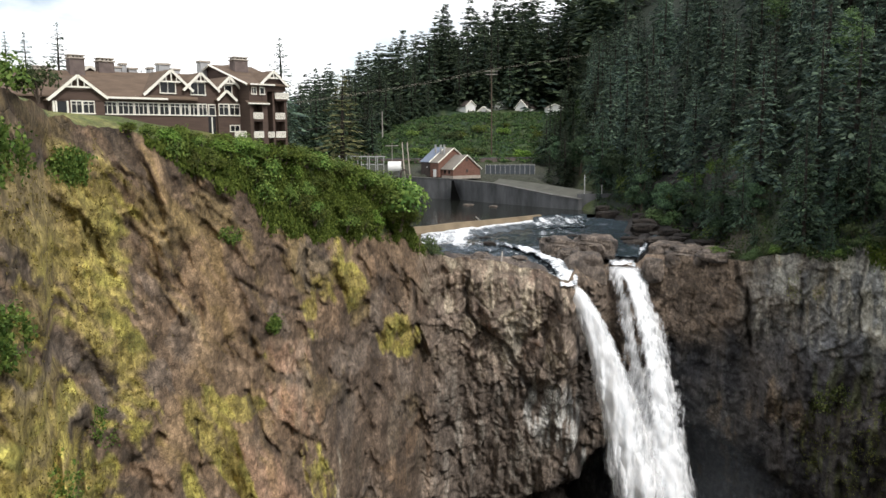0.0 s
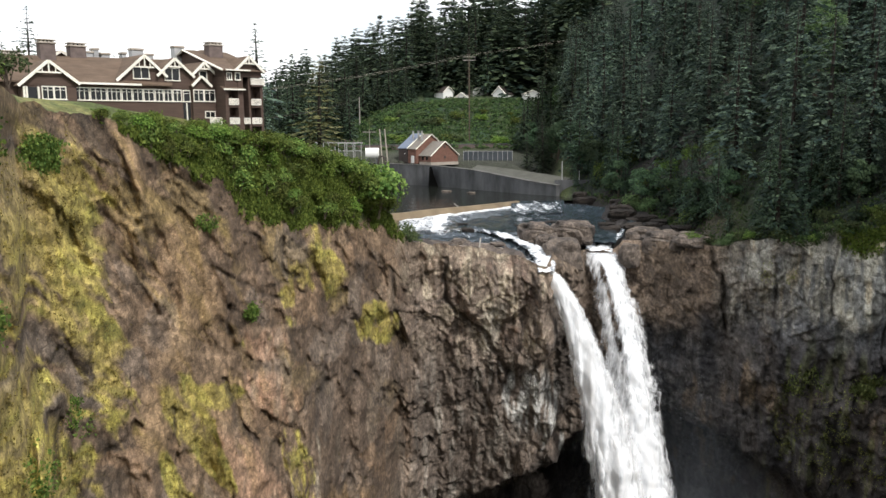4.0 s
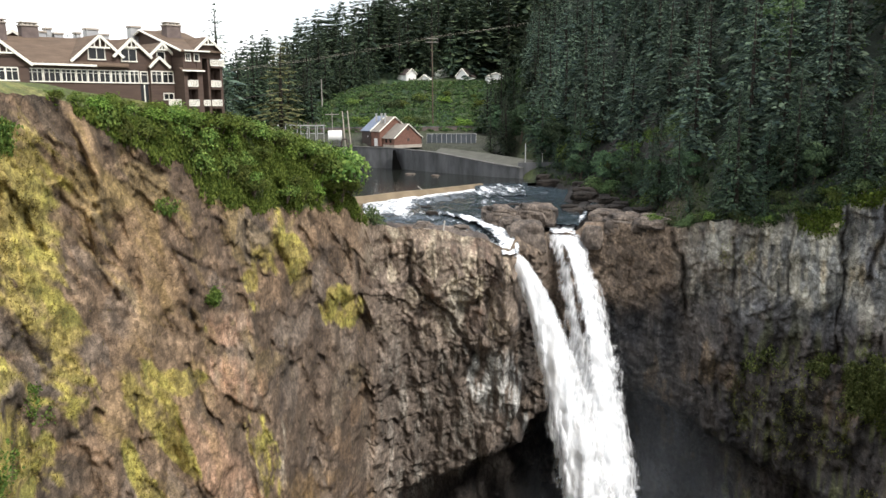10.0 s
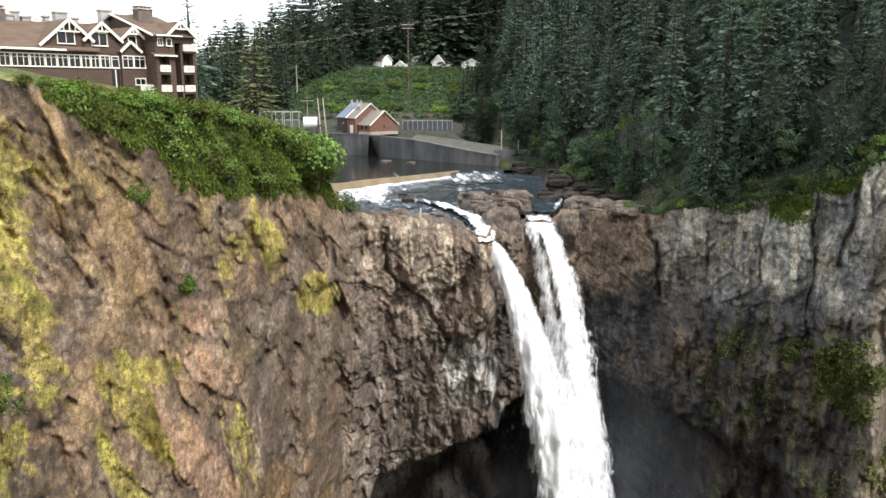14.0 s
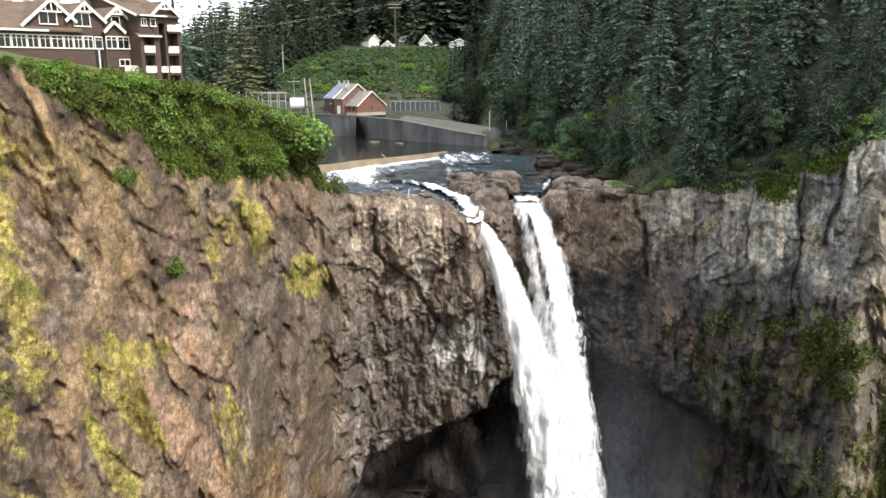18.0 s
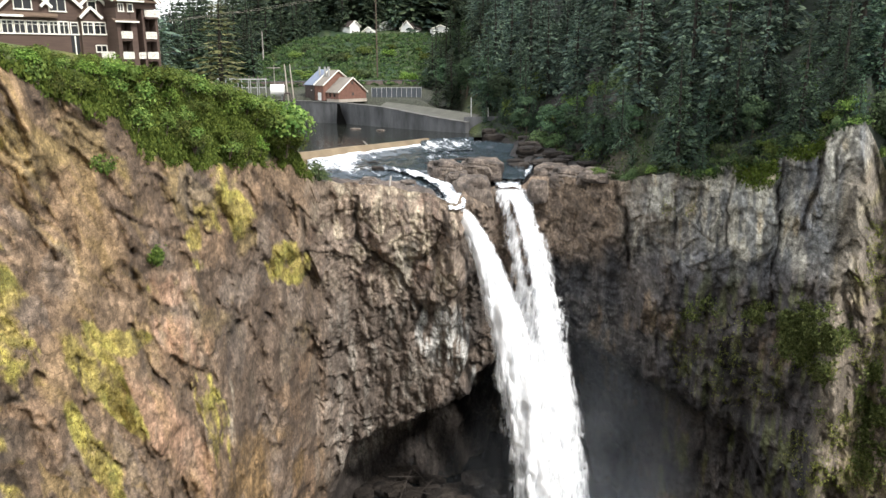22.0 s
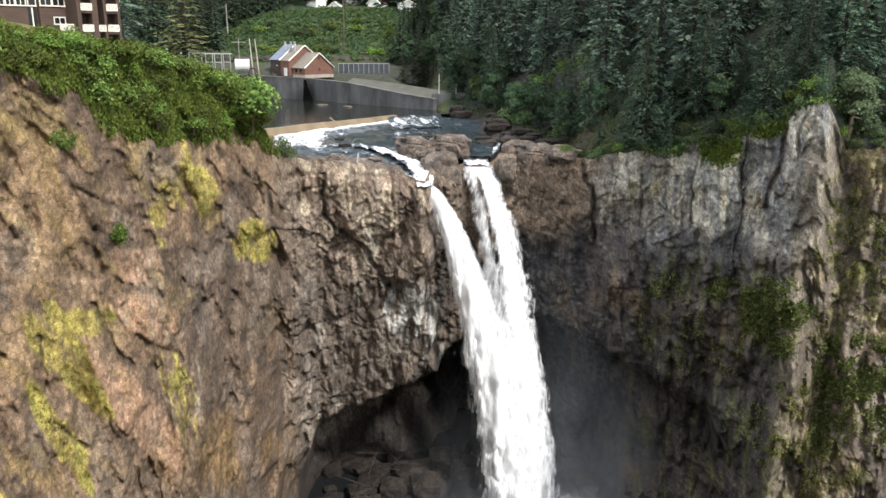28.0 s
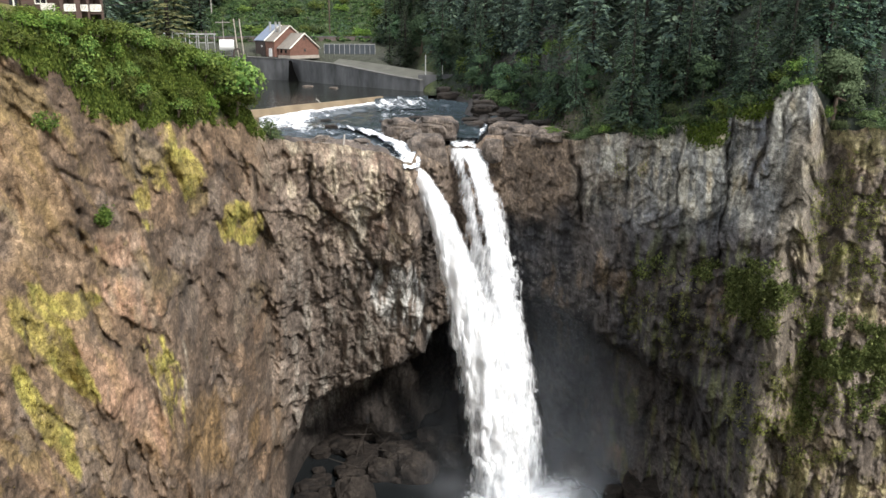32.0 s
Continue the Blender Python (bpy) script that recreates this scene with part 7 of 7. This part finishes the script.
def boulder_mesh(seed, kind, fine=3):
    bm = bmesh.new()
    bmesh.ops.create_icosphere(bm, subdivisions=fine, radius=1)
    co = np.array([v.co[:] for v in bm.verts])
    d = 1 + 0.2 * chips(co[:, 0] * 1.5 + seed, co[:, 1] * 1.5, co[:, 2] * 1.8, seed) + 0.1 * chips(co[:, 0] * 4 + seed, co[:, 1] * 4, co[:, 2] * 4, seed + 1) + 0.05 * fbm(co[:, 0] * 1.6 + seed, co[:, 1] * 1.6, co[:, 2] * 1.6, 5, seed)
    co = np.sign(co) * np.abs(co) ** 0.62 * d[:, None]
    for v, c in zip(bm.verts, co):
        v.co = c
    n = fbm(co[:, 0] * 2 + seed, co[:, 1] * 2, co[:, 2] * 2, 4, seed + 3)
    me = bpy.data.meshes.new("boulder")
    bm.to_mesh(me)
    bm.free()
    me.materials.append(M_ROCK)
    # kind 1 is wet rock with the alcove's shade multiplied into its colour
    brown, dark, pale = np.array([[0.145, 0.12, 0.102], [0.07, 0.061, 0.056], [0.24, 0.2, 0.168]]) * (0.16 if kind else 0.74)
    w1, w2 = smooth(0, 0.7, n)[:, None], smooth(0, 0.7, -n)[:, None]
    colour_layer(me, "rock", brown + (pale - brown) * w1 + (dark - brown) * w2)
    return me


BOULDERS = [boulder_mesh(s, 0) for s in (1, 2, 3, 4)]
BIG = [boulder_mesh(s, 0, 4) for s in (21, 22, 23)]
SHADED_WET = [boulder_mesh(s, 1, 4) for s in (11, 12, 13)]


def boulder(a, r, z, rx, ry, rz, label, wet=False, group="boulders at the brink"):
    me = rng.choice(SHADED_WET if wet else BIG if rz > 2.1 and rx > 3 else BOULDERS)
    ob = new("boulder", me)
    ob.matrix_world = Matrix.Translation((r * math.sin(radians(a)), r * math.cos(radians(a)), z)) @ Matrix.Rotation(rng.uniform(-.3, .3) - radians(a), 4, "Z") @ Matrix.Diagonal((rx, ry, rz, 1))
    tagged(ob, label, "boulder", group)


for a_, r_, z_, rx, ry, rz in ((8.35, 203, 3.6, 4.6, 4.5, 2.9), (10.35, 188, 0.6, 4.6, 5.0, 4.6), (11.0, 206, 3.6, 5.6, 4.0, 3.1), (9.3, 196, 2.2, 3.2, 3.5, 2.6), (16.4, 214, 3.0, 3.4, 3.4, 1.6), (15.9, 205, 3.4, 3.6, 4.5, 2.4), (17.2, 200, 2.6, 4.6, 4.5, 2.6), (19.2, 196, 2.8, 4.5, 4.0, 2.2), (15.2, 197.5, -0.6, 2.6, 3.0, 3.2)):
    boulder(a_, r_, z_, rx, ry, rz, "rounded brown basalt rock at the brink of the falls")
for i in range(20):
    a_ = rng.uniform(-0.6, 5.6)
    boulder(a_, float(np.interp(a_, RIM_BEARING, RIM_FAR)) + rng.uniform(2, 17), rng.uniform(2.3, 3.2), rng.uniform(1.2, 3.2), rng.uniform(1.2, 2.6), rng.uniform(0.4, 0.9), "low worn rock slab on the river shelf")
for i in range(8):
    a_ = rng.uniform(3, 9.5)
    boulder(a_, rng.uniform(206, 236), 3.0, rng.uniform(0.9, 2.6), rng.uniform(0.8, 1.8), rng.uniform(0.4, 0.9), "dark wet rock among the river rapids", True)
# beyond 208 m these take the dark mesh: wet rock plus painted tree shade
for i in range(30):
    a_ = rng.uniform(10.2, 19.5)
    r_ = float(np.interp(a_, [10, 12, 14, 18, 20], [272, 266, 250, 222, 204])) + rng.uniform(-30, 12)
    boulder(a_, r_, ground_at(a_, r_) + 0.2, rng.uniform(1.8, 4.2), rng.uniform(1.8, 4.0), rng.uniform(0.8, 1.7), "wet rock ledge on the wooded river bank, darkened as if tree-shaded", r_ > 208)
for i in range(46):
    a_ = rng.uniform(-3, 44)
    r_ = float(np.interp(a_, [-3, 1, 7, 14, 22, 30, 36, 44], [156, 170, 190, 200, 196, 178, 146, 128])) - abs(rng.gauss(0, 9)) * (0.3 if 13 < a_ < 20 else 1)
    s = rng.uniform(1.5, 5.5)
    boulder(a_, r_, POOL + s * 0.25, s * rng.uniform(0.8, 1.3), s, s * rng.uniform(0.6, 1.0), "wet boulder beside the plunge pool, coloured dark as in shade", True, "boulders round the plunge pool")
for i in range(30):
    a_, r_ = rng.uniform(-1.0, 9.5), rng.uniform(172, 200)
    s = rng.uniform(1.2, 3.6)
    boulder(a_, r_, POOL + s * 0.2, s * 1.2, s, s * rng.uniform(0.5, 0.9), "wet boulder beside the plunge pool, coloured dark as in shade", True, "boulders round the plunge pool")
for a_, r_, z_, s in ((36.2, 141, -74, 9.5), (39.4, 136, -71, 9.0), (42, 131, -70, 10), (34.2, 148, -78, 6.5)):
    boulder(a_, r_, z_, s * 1.1, s, s * 1.1, "large mossy rock buttress at the gorge's foot", True, "boulders round the plunge pool")
boulder(1.9, 309, 6.0, 2.0, 1.3, 0.5, "pale flat rock that breaks the still pool")
boulder(3.7, 301, 6.0, 1.7, 1.2, 0.45, "pale flat rock that breaks the still pool")
for i in range(9):
    a_, r_ = rng.uniform(3.0, 9.0), rng.uniform(178, 192)
    p = Vector((r_ * math.sin(radians(a_)), r_ * math.cos(radians(a_)), POOL + rng.uniform(2.5, 6)))
    d = Vector((rng.uniform(-1, 1), rng.uniform(-0.6, 0.6), rng.uniform(-0.1, 0.35))).normalized() * rng.uniform(4, 9)
    bm = bmesh.new()
    tube(bm, p - d, p + d, 0.14, 0.08, 7)
    tagged(part("driftwood", bm, M_FIRBARK, None), "dark drift log stranded in the dark alcove", "log", "drift logs in the alcove")

bm = bmesh.new()
tube(bm, (13.7, 179.5, 6.0), (12.6, 175.2, 0.9), 0.2, 0.14, 7)
tagged(part("driftwood", bm, M_GREYWOOD, None), "pale driftwood log caught on the brink of the shelf", "log")

# ---- spray ----


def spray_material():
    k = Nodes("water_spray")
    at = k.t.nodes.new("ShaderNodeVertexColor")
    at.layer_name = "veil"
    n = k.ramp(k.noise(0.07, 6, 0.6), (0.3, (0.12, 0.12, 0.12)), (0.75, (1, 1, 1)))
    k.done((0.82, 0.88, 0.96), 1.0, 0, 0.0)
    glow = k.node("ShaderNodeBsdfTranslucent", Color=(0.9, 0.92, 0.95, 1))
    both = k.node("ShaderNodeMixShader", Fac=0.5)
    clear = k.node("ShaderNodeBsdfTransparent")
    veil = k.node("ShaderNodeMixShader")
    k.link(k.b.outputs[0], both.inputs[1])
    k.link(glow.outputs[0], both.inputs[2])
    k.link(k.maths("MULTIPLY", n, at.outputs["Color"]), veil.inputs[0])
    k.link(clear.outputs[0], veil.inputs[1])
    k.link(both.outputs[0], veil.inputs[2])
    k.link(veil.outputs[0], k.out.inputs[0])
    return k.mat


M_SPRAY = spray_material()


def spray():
    """Drifting spray round the foot of the falls, its haze painted on thin curved veils."""
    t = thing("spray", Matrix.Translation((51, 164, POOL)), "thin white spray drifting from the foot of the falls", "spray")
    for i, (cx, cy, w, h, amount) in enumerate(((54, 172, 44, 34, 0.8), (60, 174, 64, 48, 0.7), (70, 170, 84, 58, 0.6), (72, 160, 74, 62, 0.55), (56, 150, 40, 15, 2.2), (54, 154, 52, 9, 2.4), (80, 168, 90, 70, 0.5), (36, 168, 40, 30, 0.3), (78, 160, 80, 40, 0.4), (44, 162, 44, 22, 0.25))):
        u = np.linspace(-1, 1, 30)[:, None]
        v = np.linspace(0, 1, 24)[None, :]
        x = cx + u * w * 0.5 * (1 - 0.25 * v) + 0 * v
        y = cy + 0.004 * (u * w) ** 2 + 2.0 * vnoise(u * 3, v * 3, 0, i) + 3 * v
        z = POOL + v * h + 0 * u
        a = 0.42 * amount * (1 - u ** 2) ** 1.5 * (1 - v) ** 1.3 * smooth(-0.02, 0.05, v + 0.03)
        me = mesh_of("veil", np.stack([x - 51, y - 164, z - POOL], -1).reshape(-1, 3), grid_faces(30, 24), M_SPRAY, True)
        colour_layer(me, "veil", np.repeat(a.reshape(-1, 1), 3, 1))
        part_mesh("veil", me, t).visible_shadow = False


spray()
